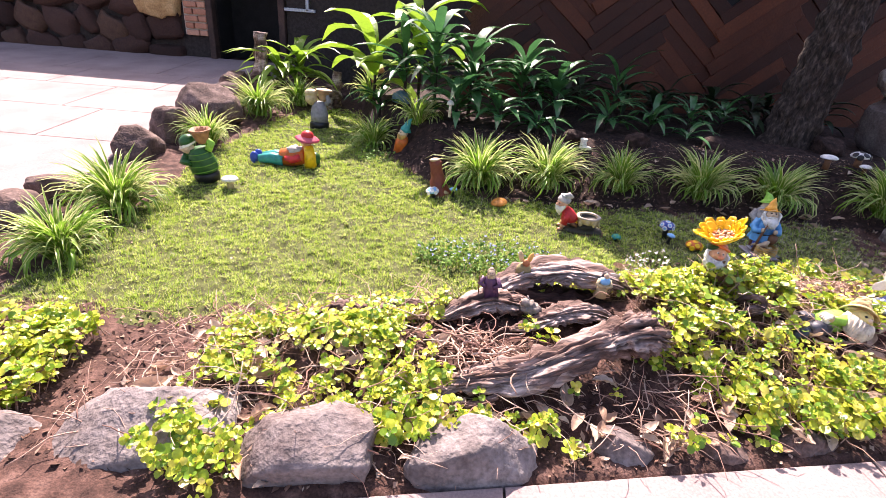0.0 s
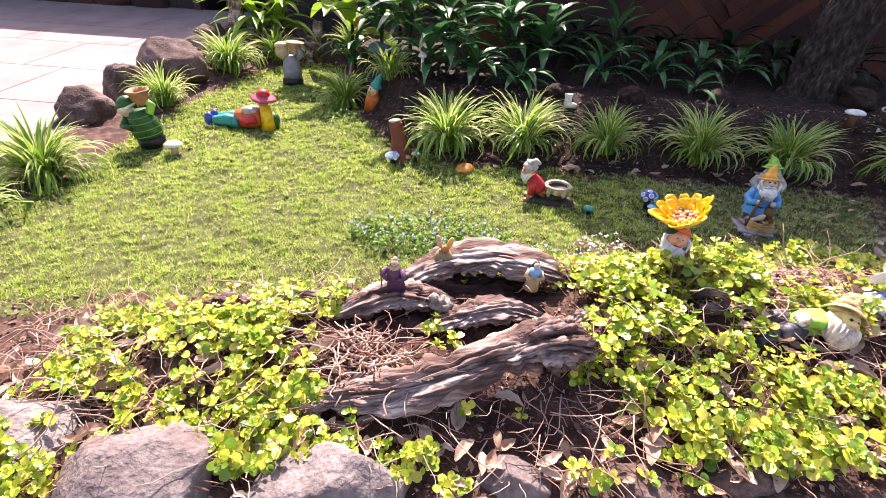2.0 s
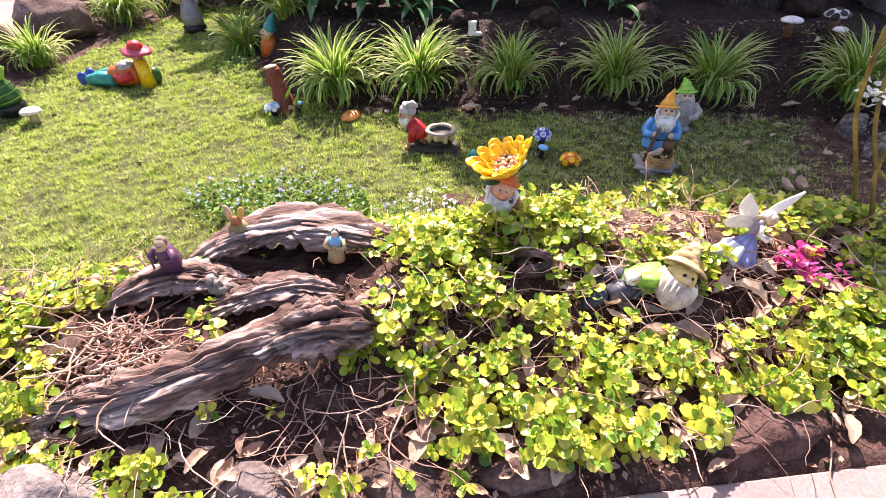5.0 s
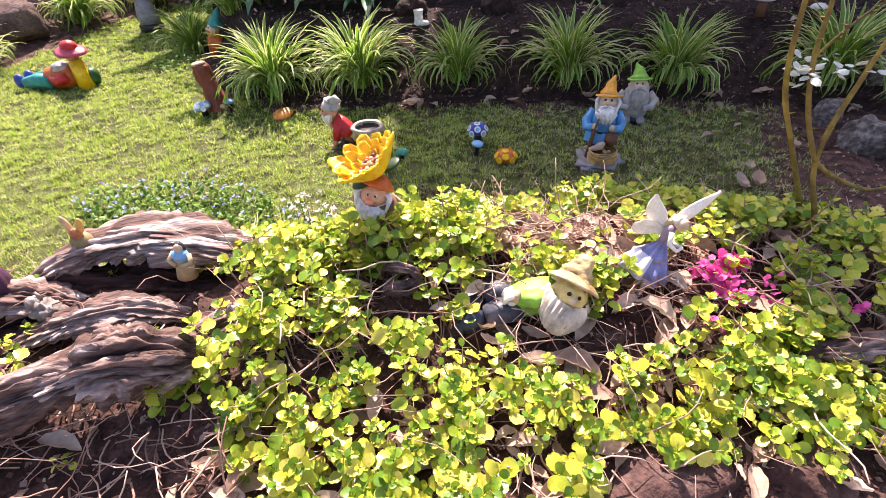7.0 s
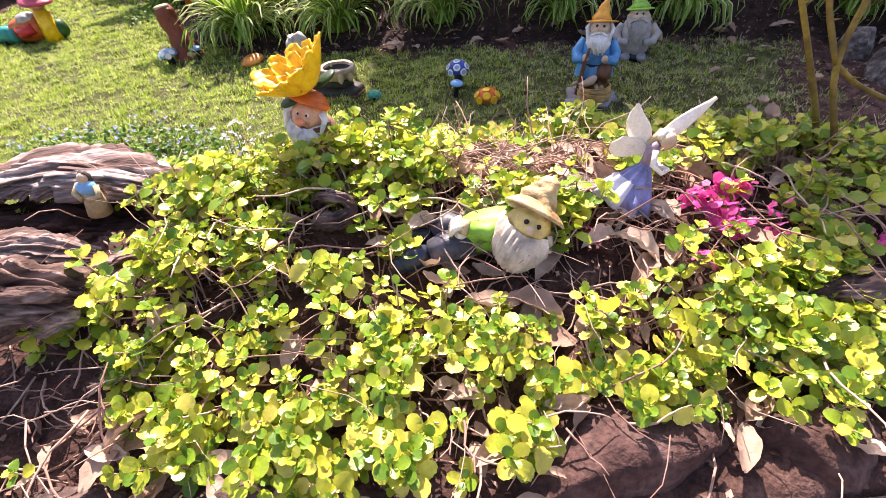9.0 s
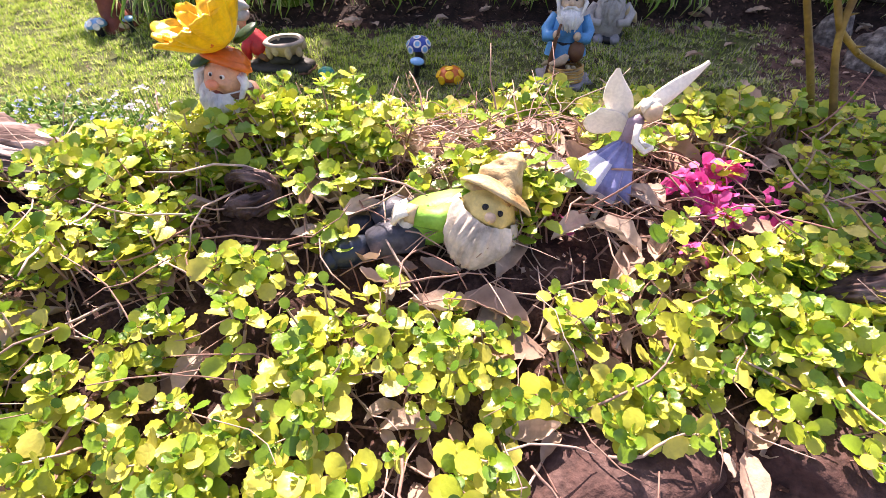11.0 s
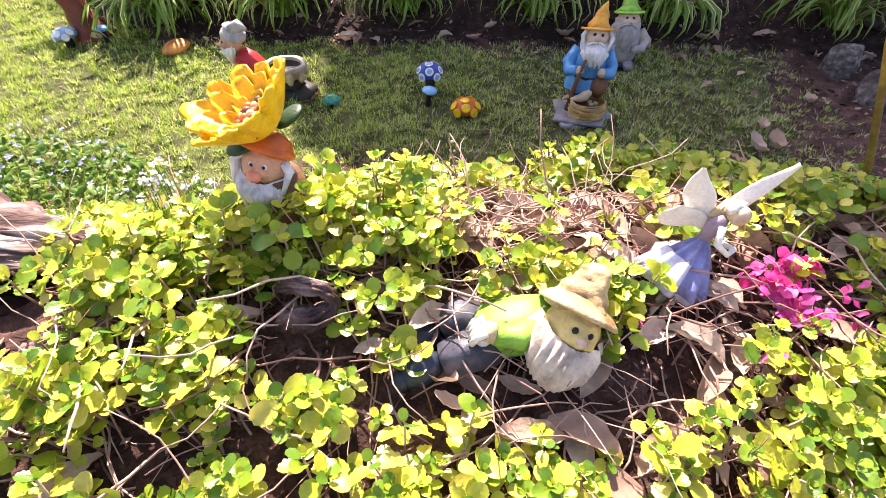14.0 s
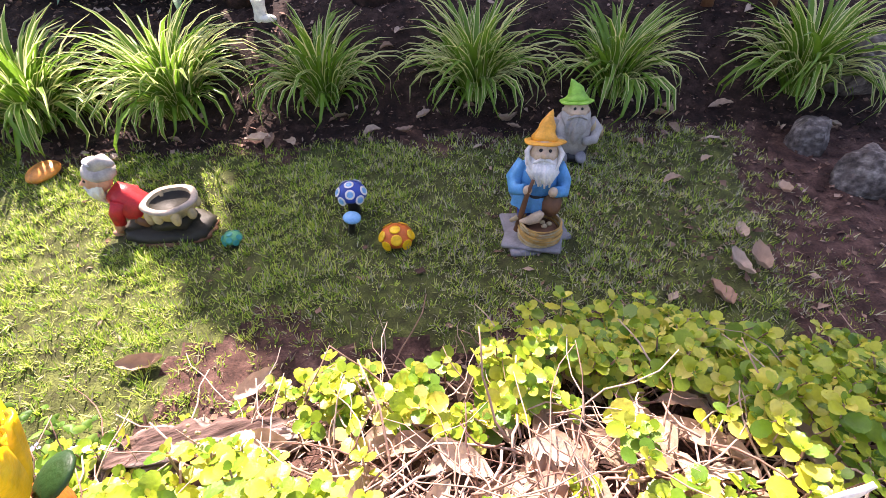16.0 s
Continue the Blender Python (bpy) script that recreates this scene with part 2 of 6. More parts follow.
def soup(name, verts, faces, materials, index=None, smooth=True):
    """A mesh from arrays: verts (n, 3), faces (k, 3 or 4)."""
    me = bpy.data.meshes.new(name)
    n, (k, w) = len(verts), faces.shape
    me.vertices.add(n)
    me.vertices.foreach_set("co", np.asarray(verts, dtype=np.float32).ravel())
    me.loops.add(k * w)
    me.loops.foreach_set("vertex_index", faces.astype(np.int32).ravel())
    me.polygons.add(k)
    me.polygons.foreach_set("loop_start", np.arange(0, k * w, w, dtype=np.int32))
    for m in materials:
        me.materials.append(m)
    if index is not None:
        me.polygons.foreach_set("material_index", np.asarray(index, dtype=np.int32))
    me.polygons.foreach_set("use_smooth", [smooth] * k)
    me.update(calc_edges=True)
    me.validate()
    return me


def smooth01(a):
    a = np.clip(a, 0, 1)
    return a * a * (3 - 2 * a)


# ---- ground ----
def kerb_y(x):
    return 1.0 + 0.2 * x


def bed_back(x):
    return np.interp(x, [-1.2, -0.8, 0.2, 1.0, 1.7, 2.5, 3.2, 4.5], [1.8, 1.95, 2.25, 2.55, 2.72, 2.85, 2.65, 2.4])


def lawn_back(x):
    return np.interp(x, [-1.5, -1.2, -0.9, -0.3, 0.3, 3.5, 6], [7.0, 6.0, 5.2, 4.4, 4.05, 4.1, 3.0])


def lawn_left(y):
    return np.interp(y, [1.2, 2.0, 3.0, 4.4, 6.0, 7.5], [-2.6, -2.35, -2.4, -2.55, -2.4, -2.0])


def height(x, y):
    x, y = np.asarray(x, float), np.asarray(y, float)
    slope = np.interp(x, [-3.0, -2.0], [0.098, 0.05])
    z = slope * np.clip(y - 3.1 - 0.3 * smooth01((x + 3) / 1.0), 0, 6)
    d = y - kerb_y(x)
    amp = np.interp(x, [-1.2, -0.6, 0.3, 1.2, 3.0, 4.5], [0.0, 0.09, 0.15, 0.19, 0.17, 0.1])
    back = smooth01((bed_back(x) - y) / 0.45)
    z = z + amp * smooth01((d - 0.05) / 0.75) * back
    z = z + 0.38 * smooth01((y - lawn_back(x)) / 0.75) * smooth01((x + 1.9) / 0.6)
    z = z - 0.08 * smooth01((kerb_y(x) + 0.02 - y) / 0.06)
    z = z - 0.06 * smooth01((-2.95 - x) / 0.1) * smooth01((y - 1.5) / 0.4)
    return z


def hz(x, y):
    return float(height(x, y))


def bumps(x, y):
    fine = np.sin(x * 37 + 2.1 * np.sin(y * 17 + x * 5)) * np.sin(y * 41 + 1.9 * np.sin(x * 19 - y * 7))
    return 0.010 * np.sin(x * 9.1 + y * 4.3) * np.sin(y * 7.7 - x * 3.0) + 0.007 * np.sin(x * 23 + 1.3) * np.sin(y * 27 + x * 5) + 0.010 * fine


def build_ground():
    xs = np.concatenate([-np.geomspace(300, 4.2, 14), np.arange(-4, 4.6, 0.035), np.geomspace(4.8, 300, 14)])
    ys = np.concatenate([-np.geomspace(300, 0.9, 14), np.arange(-0.6, 5.6, 0.035), np.arange(5.7, 9.5, 0.12), np.geomspace(10, 300, 14)])
    gx, gy = np.meshgrid(xs, ys)
    gz = height(gx, gy) + bumps(gx, gy)
    verts = np.stack([gx, gy, gz], -1).reshape(-1, 3)
    w, h = len(xs), len(ys)
    a = (np.arange(h - 1)[:, None] * w + np.arange(w - 1)[None, :]).ravel()
    faces = np.stack([a, a + 1, a + 1 + w, a + w], -1)
    c = verts[faces].mean(1)
    x, y = c[:, 0], c[:, 1]
    rag = 0.10 * np.sin(x * 7 + np.sin(y * 9)) + 0.05 * np.sin(x * 19 + y * 13)
    idx = np.zeros(len(faces), int)
    idx[is_lawn(x, y + rag) > 0.5] = 1
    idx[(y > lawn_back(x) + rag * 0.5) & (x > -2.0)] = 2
    tagged(new("ground", soup("ground", verts, faces, [SOIL, TURF, MULCH_SHADE], idx)), "dark brown garden soil under lawn and planting", "ground", kind="structure")


def is_lawn(x, y):
    """1 where turf grows, less where it thins out into bare soil."""
    v = smooth01((y - bed_back(x) + 0.02) / 0.12) * smooth01((lawn_back(x) - y) / 0.1) * smooth01((x - lawn_left(y)) / 0.12)
    v = v * smooth01((3.8 - x + 0.4 * np.clip(y - 3.2, -1, 0.6)) / 1.3)
    bare = smooth01(1 - np.hypot((x + 1.15) / 0.46, (y - 1.40) / 0.34))
    v = v * (1 - np.clip(bare * 3, 0, 1)) * smooth01((y - 1.22) / 0.2)
    v = v * (1 - 0.9 * smooth01(1.2 - np.hypot((x - 1.75) / 0.8, (y - 2.82) / 0.2)))
    return v


def build_grass():
    rng = np.random.default_rng(4)
    n = 190000
    x, y = rng.uniform(-2.7, 3.5, n), rng.uniform(1.25, 7.2, n)
    near = np.clip(1.5 - 0.22 * (y - 2.0), 0.45, 1.0)
    thin = 0.32 + 0.68 * smooth01(0.5 + 0.9 * np.sin(x * 9 + 2 * np.sin(y * 5)) * np.sin(y * 11 + x * 3))
    ok = rng.random(n) < is_lawn(x, y + rng.normal(0, 0.04, n)) * near * thin * (1 - 0.12 * smooth01((x - 1.35) / 0.8))
    x, y = x[ok], y[ok]
    per = 8
    big = rng.uniform(0.6, 1.35, len(x)).repeat(per)
    far = (1 + 0.25 * np.clip(y - 2.6, 0, 4)).repeat(per)
    x, y = x.repeat(per), y.repeat(per)
    n = len(x)
    az = rng.uniform(0, 2 * np.pi, n)
    off = rng.uniform(0, 0.014, n) * far
    x, y = x + np.cos(az) * off, y + np.sin(az) * off
    clump = 0.5 + 0.5 * np.sin(x * 31 + 2.3 * np.sin(y * 23)) * np.sin(y * 35 + 2.0 * np.sin(x * 13 + y * 5))
    ln = rng.uniform(0.010, 0.032, n) * big * (0.5 + 0.75 * clump)
    az = az + rng.normal(0, 0.5, n)
    lean = rng.uniform(0.2, 1.35, n)
    wd = rng.uniform(0.0012, 0.0026, n) * far
    base = np.stack([x, y, height(x, y) + bumps(x, y) - 0.003], -1)
    dirv = np.stack([np.cos(az) * np.sin(lean), np.sin(az) * np.sin(lean), np.cos(lean)], -1)
    side = np.stack([-np.sin(az), np.cos(az), np.zeros(n)], -1) * wd[:, None]
    tip = base + dirv * ln[:, None]
    v = np.stack([base - side, base + side, tip + side * 0.25, tip - side * 0.25], 1).reshape(-1, 3)
    allf = np.arange(n)[:, None] * 4 + np.array([0, 1, 2, 3])
    # Dry blades everywhere; the extra share at right greys the lawn's shade by colour.
    dry_and_shade = rng.random(n) < 0.17 + 0.28 * smooth01((x - 1.2) / 1.0)
    tagged(new("lawn_grass", soup("lawn_grass", v, allf, [GRASS, STRAW_SHADE], dry_and_shade.astype(int))), "short patchy green and yellow lawn grass", "grass", kind="stuff")


build_ground()
build_grass()


def build_slabs():
    """The concrete walk in front and the patio beside the lawn, each of cast slabs."""
    walk_ = tagged(new("pavement"), "pale pink cast concrete walk along the bed", "pavement", kind="structure")
    for i in range(-4, 6):
        x0, x1 = i * 1.45 + 0.3, (i + 1) * 1.45 + 0.29
        Shape().add([(x0, kerb_y(x0) - 2.6, -0.12), (x1, kerb_y(x1) - 2.6, -0.12), (x1, kerb_y(x1), -0.12), (x0, kerb_y(x0), -0.12),
                     (x0, kerb_y(x0) - 2.6, 0.0), (x1, kerb_y(x1) - 2.6, 0.0), (x1, kerb_y(x1) - 0.008, 0.0), (x0, kerb_y(x0) - 0.008, 0.0), (x1, kerb_y(x1), -0.008), (x0, kerb_y(x0), -0.008)],
                    [(4, 5, 6, 7), (7, 6, 8, 9), (9, 8, 2, 3), (0, 4, 7, 9, 3), (1, 2, 8, 6, 5), (0, 1, 5, 4)], CONCRETE).part("slab", walk_, smooth=False)
    pat = tagged(new("patio"), "sunlit pale pink concrete patio slabs with dark joints", "patio", kind="structure")
    zp = lambda y: 0.02 + 0.098 * max(0.0, y - 3.1)
    edge = lambda y: float(np.interp(y, [-3, 2.2, 3.0, 4.4, 5.4, 6.4, 7.3, 9], [-2.75, -2.8, -3.0, -3.2, -3.15, -3.3, -3.6, -3.0]))
    Shape().add([(-20, -3, -0.012), (-2.95, -3, -0.012), (-2.95, 3.1, -0.012), (-20, 3.1, -0.012), (-3.1, 8.9, zp(8.9) - 0.03), (-20, 8.9, zp(8.9) - 0.03)],
                [(0, 1, 2, 3), (3, 2, 4, 5)], JOINT).part("joint_bed", pat, smooth=False)
    ys = [-3, -1.2, 0.5, 2.2, 3.1, 4.4, 5.4, 6.4, 7.3, 8.85]
    for j in range(len(ys) - 1):
        y0, y1 = ys[j] + 0.012, ys[j + 1]
        for i in range(8):
            off = 0.5 * (j % 2)
            r0, r1 = (edge(y0), edge(y1)) if i == 0 else (-3.2 - 1.5 * i + off, -3.2 - 1.5 * i + off)
            l0 = -3.2 - 1.5 * (i + 1) + off + 0.012
            Shape().add([(l0, y0, zp(y0) - 0.06), (r0, y0, zp(y0) - 0.06), (r1, y1, zp(y1) - 0.06), (l0, y1, zp(y1) - 0.06), (l0, y0, zp(y0)), (r0, y0, zp(y0)), (r1, y1, zp(y1)), (l0, y1, zp(y1))],
                        [(4, 5, 6, 7), (0, 1, 5, 4), (1, 2, 6, 5), (2, 3, 7, 6), (3, 0, 4, 7)], CONCRETE).part("slab", pat, smooth=False)


build_slabs()


# ---- planting ----
def blade_mesh(seed, lean, variegated):
    """One strap leaf of unit length along +x: green middle, cream edges."""
    rng = random.Random(seed)
    w = 0.026 * rng.uniform(0.7, 1.2)
    p, ang = Vector((0, 0, 0)), math.pi / 2 - lean * 0.60
    droop = rng.uniform(0.26, 0.72) * (0.45 + lean)
    twist = rng.uniform(-0.35, 0.35)
    vs = []
    for k in range(7):
        q = w * (0.55, 0.95, 1.0, 0.95, 0.8, 0.5, 0.05)[k]
        nz = Vector((-math.sin(ang), 0, math.cos(ang))) * (q * 0.35)
        bow = Vector((0, twist * (k / 6) ** 2, 0))
        vs += [p + bow + Vector((0, -q, 0)) + nz, p + bow + Vector((0, -q * 0.76, 0)), p + bow + Vector((0, q * 0.76, 0)), p + bow + Vector((0, q, 0)) + nz]
        p = p + Vector((math.cos(ang), 0, math.sin(ang))) / 6
        ang -= droop * (0.25 + 1.3 * k / 6)
    s = Shape()
    s.add(vs, [(k * 4 + 1, k * 4 + 2, k * 4 + 6, k * 4 + 5) for k in range(6)], BLADE)
    if EDGE not in s.mats:
        s.mats.append(EDGE)
    for c in (0, 2):
        s.f += [(k * 4 + c, k * 4 + c + 1, k * 4 + 5 + c, k * 4 + 4 + c) for k in range(6)]
        s.m += [1 if variegated else 0] * 6
    return s.mesh("leaf")


BLADES = [(k / 23, blade_mesh(300 + k, 0.05 + 0.98 * k / 23, k % 4 != 3)) for k in range(24)]


def tuft(x, y, n=200, ln=0.55, seed=0):
    rng = random.Random(seed)
    th = tagged(new("grass_tuft"), "variegated green and cream strap-leaved grass tuft in the border", "plant", "border tufts")
    th.matrix_basis = pose(x, y, hz(x, y) - 0.02)
    for b in range(int(n * 0.95)):
        k = rng.randrange(24)
        ob = new("leaf", BLADES[k][1])
        ob.parent = th
        a = rng.uniform(0, 360)
        r = rng.uniform(0, 0.075)
        L = ln * rng.uniform(0.45, 1.02)
        ob.matrix_basis = pose(r * math.cos(radians(a)), r * math.sin(radians(a)), 0, 0, 0, a + rng.uniform(-25, 25)) @ Matrix.Diagonal((L, min(L, 0.62), L, 1))
    return th


TUFTS = [(0.20, 4.26, 380, 0.60), (0.84, 4.28, 310, 0.58), (1.52, 4.32, 220, 0.51), (2.26, 4.32, 290, 0.56), (2.95, 4.31, 240, 0.53), (3.85, 4.2, 300, 0.58),
         (-2.30, 2.36, 300, 0.47), (-2.46, 3.10, 340, 0.56), (-2.62, 4.75, 220, 0.50), (-2.60, 6.0, 330, 0.60), (-2.35, 6.8, 200, 0.55), (-1.0, 5.35, 240, 0.48), (-0.5, 5.25, 150, 0.46), (-1.35, 6.9, 180, 0.5)]
for i, (x, y, n, ln) in enumerate(TUFTS):
    tuft(x, y, n, ln, 20 + i)


def broad_plant(x, y, n, ln, wd, stem=0.25, seed=0, material=BROAD, z=None):
    rng = random.Random(seed)
    z = hz(x, y) - 0.02 if z is None else z
    root = tagged(new("broad_leaved_plant"), "dark green plant with long arching broad leaves", "plant", "bed plants")
    root.matrix_basis = pose(x, y, z)
    Shape().tube([(0, 0, 0), (0.01, 0, stem * 0.6), (0, 0.01, stem + 0.05)], [0.022, 0.018, 0.012], BARK, 7).part("stem", root)
    for b in range(n):
        a = b * 2.399 + rng.uniform(-0.3, 0.3)
        h = stem * (0.35 + 0.65 * b / n)
        L, w = ln * rng.uniform(0.75, 1.15), wd * rng.uniform(0.8, 1.15)
        d, sd = Vector((math.cos(a), math.sin(a), 0)), Vector((-math.sin(a), math.cos(a), 0))
        ang = rng.uniform(0.55, 1.25) * (0.6 + 0.5 * b / n)
        p, vs = Vector((0, 0, h)), []
        for k in range(8):
            q = w * (0.22, 0.60, 0.92, 1.0, 0.92, 0.7, 0.38, 0.03)[k] / 2 * (1 + 0.08 * math.sin(k * 2.3 + b))
            vs += [p - sd * q + Vector((0, 0, q * 0.35)), p, p + sd * q + Vector((0, 0, q * 0.35))]
            p = p + (d * math.cos(ang) + Vector((0, 0, math.sin(ang)))) * (L / 7)
            ang -= rng.uniform(0.12, 0.30)
        Shape().add(vs, [(k * 3 + c, k * 3 + c + 1, k * 3 + 4 + c, k * 3 + 3 + c) for k in range(7) for c in range(2)], material).part("leaf", root)
    return root


for i, (x, y, n, ln, wd, st) in enumerate([(-0.35, 5.55, 26, 0.72, 0.12, 0.85), (0.05, 5.45, 26, 0.70, 0.125, 0.70), (0.64, 5.62, 24, 0.66, 0.12, 0.66), (-0.08, 5.1, 20, 0.50, 0.10, 0.32), (0.38, 5.05, 18, 0.48, 0.095, 0.28), (1.02, 5.60, 18, 0.56, 0.11, 0.48), (0.78, 4.98, 14, 0.44, 0.085, 0.16),
                                           (1.55, 5.3, 14, 0.46, 0.085, 0.25), (2.1, 5.5, 12, 0.48, 0.08, 0.2), (2.55, 5.6, 12, 0.48, 0.08, 0.25), (-0.75, 6.0, 16, 0.66, 0.11, 0.6), (3.0, 5.8, 12, 0.46, 0.08, 0.25), (1.75, 5.9, 14, 0.54, 0.09, 0.55), (2.4, 5.2, 9, 0.36, 0.07, 0.1)]):
    broad_plant(x, y, n, ln, wd, st, seed=60 + i)
# Darker copy of the broad leaf: shade before the plank wall, put in colour.
SHADE_LEAF = mat("shade_leaf", [(0.008, 0.02, 0.008), (0.016, 0.034, 0.013), (0.03, 0.06, 0.022)], 4, 0.45, 0.1, 40, translucent=0.15, island=0.7, dirt=0.2)
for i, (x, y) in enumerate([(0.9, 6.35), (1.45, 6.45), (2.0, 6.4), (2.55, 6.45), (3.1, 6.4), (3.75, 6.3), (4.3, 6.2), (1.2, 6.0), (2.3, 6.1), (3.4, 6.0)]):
    broad_plant(x, y, 14, 0.46, 0.09, 0.30, 140 + i, SHADE_LEAF)
BANANA = mat("banana_leaf", [(0.08, 0.19, 0.02), (0.20, 0.36, 0.03), (0.40, 0.52, 0.06)], 3, 0.35, 0.2, 30, translucent=0.45, island=0.7, dirt=0.2)
broad_plant(-1.2, 6.4, 10, 1.0, 0.30, 0.85, 91, BANANA)
broad_plant(-0.62, 6.4, 10, 0.95, 0.27, 1.05, 92, BANANA)
broad_plant(-2.72, 7.2, 26, 0.85, 0.12, 0.40, 93, BANANA)
broad_plant(-2.50, 7.35, 20, 0.75, 0.11, 0.55, 94, BANANA)
broad_plant(-1.05, 5.95, 14, 0.5, 0.10, 0.3, 95)


def dead_stump(x, y, h, r, seed, lean=(0.0, 0.0), label="pale broken dead trunk standing in the bed"):
    z = hz(x, y)
    pts = [(x + lean[0] * u * h, y + lean[1] * u * h, z - 0.05 + h * u) for u in [k / 24 for k in range(25)]]
    Shape().tube(pts, [r * (1.25 - 0.5 * k / 24) for k in range(25)], WOODOLD, 36, 0.4, 0.28, 9, seed).thing("dead_stump", label, "stump", "dead wood")


dead_stump(-2.95, 7.0, 0.82, 0.10, 3.0, (0.05, 0.0))
dead_stump(-2.86, 6.98, 0.55, 0.06, 5.0, (-0.12, 0.0))
dead_stump(-2.15, 7.3, 0.45, 0.09, 9.0, (-0.8, 0.1), "dark twisted dead root at the back of the lawn")
dead_stump(-1.95, 7.15, 0.55, 0.07, 13.0, (0.1, 0.1), "dark twisted dead root at the back of the lawn")
dead_stump(-2.1, 7.1, 0.3, 0.16, 19.0, (0.6, 0.1), "dark twisted dead root at the back of the lawn")


# ---- rocks ----
def rock(name, c, r, material, label, rot=(0, 0, 0), lump=0.35, seed=0.0, freq=1.3, group="", squash=0.8, cuts=()):
    s = Shape().ball((0, 0, 0), r, material, (0, 0, 0), 46, 30, lump * 0.7, freq, seed, squash)
    rg = random.Random(seed)
    planes = [(Vector(d).normalized(), cut) for d, cut in cuts]
    planes += [(Vector((rg.gauss(0, 1), rg.gauss(0, 1), rg.gauss(0.2, 0.8))).normalized(), rg.uniform(0.70, 0.92)) for k in range(9)]
    for d, cut in planes:
        for i, p in enumerate(s.v):
            q = Vector((p[0] / r[0], p[1] / r[1], p[2] / r[2]))
            over = q.dot(d) - cut
            if over > 0:
                q -= d * (over * 0.88)
                s.v[i] = (q.x * r[0], q.y * r[1], q.z * r[2])
    for i, p in enumerate(s.v):
        g = 1 + 0.05 * noise.fractal(Vector(p) * 16 + Vector((seed, 0, 0)), 0.8, 2.0, 4)
        s.v[i] = (p[0] * g, p[1] * g, p[2] * g)
    return s.thing(name, label, "rock", group, m=pose(*c, *rot))


for i, (x, y, rx, ry, rz) in enumerate([(-2.98, 2.75, 0.24, 0.2, 0.14), (-3.05, 3.25, 0.20, 0.17, 0.17), (-3.05, 4.25, 0.24, 0.22, 0.20), (-3.0, 4.75, 0.22, 0.20, 0.24), (-2.95, 5.45, 0.40, 0.26, 0.26), (-3.05, 6.25, 0.25, 0.24, 0.2), (-3.35, 7.0, 0.22, 0.2, 0.2), (-3.2, 7.25, 0.16, 0.16, 0.14)]):
    rock("border_boulder", (x, y, hz(x, y) + rz * 0.5), (rx, ry, rz), ROCK, "rounded brown pitted basalt boulder edging the lawn", (0, 0, 40 * i), 0.25, 3.3 * i, 1.2, "border boulders")
rock("front_boulder", (-0.40, 1.10, 0.015), (0.235, 0.19, 0.205), ROCKR, "large grey and reddish boulder holding the bed", (4, 0, 6), 0.24, 5.1, cuts=[((0.05, -1, -0.15), 0.62), ((0.10, -0.30, 1), 0.66), ((-0.8, -0.3, 0.8), 0.74)])
rock("front_boulder", (0.18, 1.15, -0.005), (0.26, 0.16, 0.18), ROCKP, "pale whitish angular boulder holding the bed", (4, -6, 10), 0.26, 8.4, cuts=[((0.0, -1, 0.35), 0.60), ((0.7, -0.5, 0.7), 0.72), ((-0.3, 0.0, 1), 0.74)])
rock("front_boulder", (-1.02, 1.13, -0.02), (0.36, 0.21, 0.17), ROCKP, "flat sloping pale grey slab of rock", (10, -16, 20), 0.2, 2.2, cuts=[((0.0, -0.35, 1), 0.6), ((-0.2, -1, 0.2), 0.75)])
rock("front_boulder", (-1.60, 0.96, -0.01), (0.29, 0.17, 0.15), ROCKP, "low pale grey rock beside the slab", (0, 0, 8), 0.25, 12.2)
rock("front_boulder", (2.20, 1.57, -0.04), (0.25, 0.13, 0.125), ROCKD, "wide smooth reddish brown boulder under the ivy", (0, 0, 12), 0.14, 9.0)
rock("front_boulder", (1.5, 1.42, -0.02), (0.15, 0.10, 0.09), ROCK, "small dark pitted rock in the bed edge", (0, 0, 0), 0.3, 4.0)
rock("front_boulder", (0.75, 1.28, -0.01), (0.12, 0.08, 0.08), ROCKR, "small pinkish rock in the bed edge", (0, 0, 0), 0.3, 14.0)
rock("front_boulder", (1.15, 1.33, -0.02), (0.13, 0.08, 0.07), ROCK, "small dark rock in the bed edge", (0, 0, 0), 0.3, 15.0)
rock("front_boulder", (2.61, 1.65, -0.03), (0.14, 0.11, 0.11), ROCKD, "low reddish rock at the bed edge", (0, 0, 0), 0.22, 16.0)
rock("front_boulder", (3.02, 1.75, -0.03), (0.24, 0.13, 0.11), ROCKD, "low reddish rock at the bed edge", (0, 0, 0), 0.25, 18.0)
for x, y, r, sd in [(3.70, 3.84, 0.105, 1.0), (3.74, 3.50, 0.125, 2.0), (4.10, 4.16, 0.17, 3.0), (4.4, 3.6, 0.18, 4.4)]:
    rock("grey_boulder", (x, y, hz(x, y) + r * 0.45), (r, r * 0.9, r * 0.85), ROCKG, "rough grey lichen-spotted lava rock at the lawn's end", (0, 0, 60 * sd), 0.28, sd, 1.6, "lava rocks")
# Boulders share the darkened mulch colour, so their shade is painted in.
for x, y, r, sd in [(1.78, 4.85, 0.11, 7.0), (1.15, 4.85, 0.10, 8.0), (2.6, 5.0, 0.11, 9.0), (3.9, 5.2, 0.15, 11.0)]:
    rock("bed_boulder", (x, y, hz(x, y) + r * 0.25), (r * 1.2, r, r * 0.9), MULCH_SHADE, "basalt boulder coloured as dark as the bed's shade", (0, 0, 50 * sd), 0.3, sd, 1.4, "bed boulders")


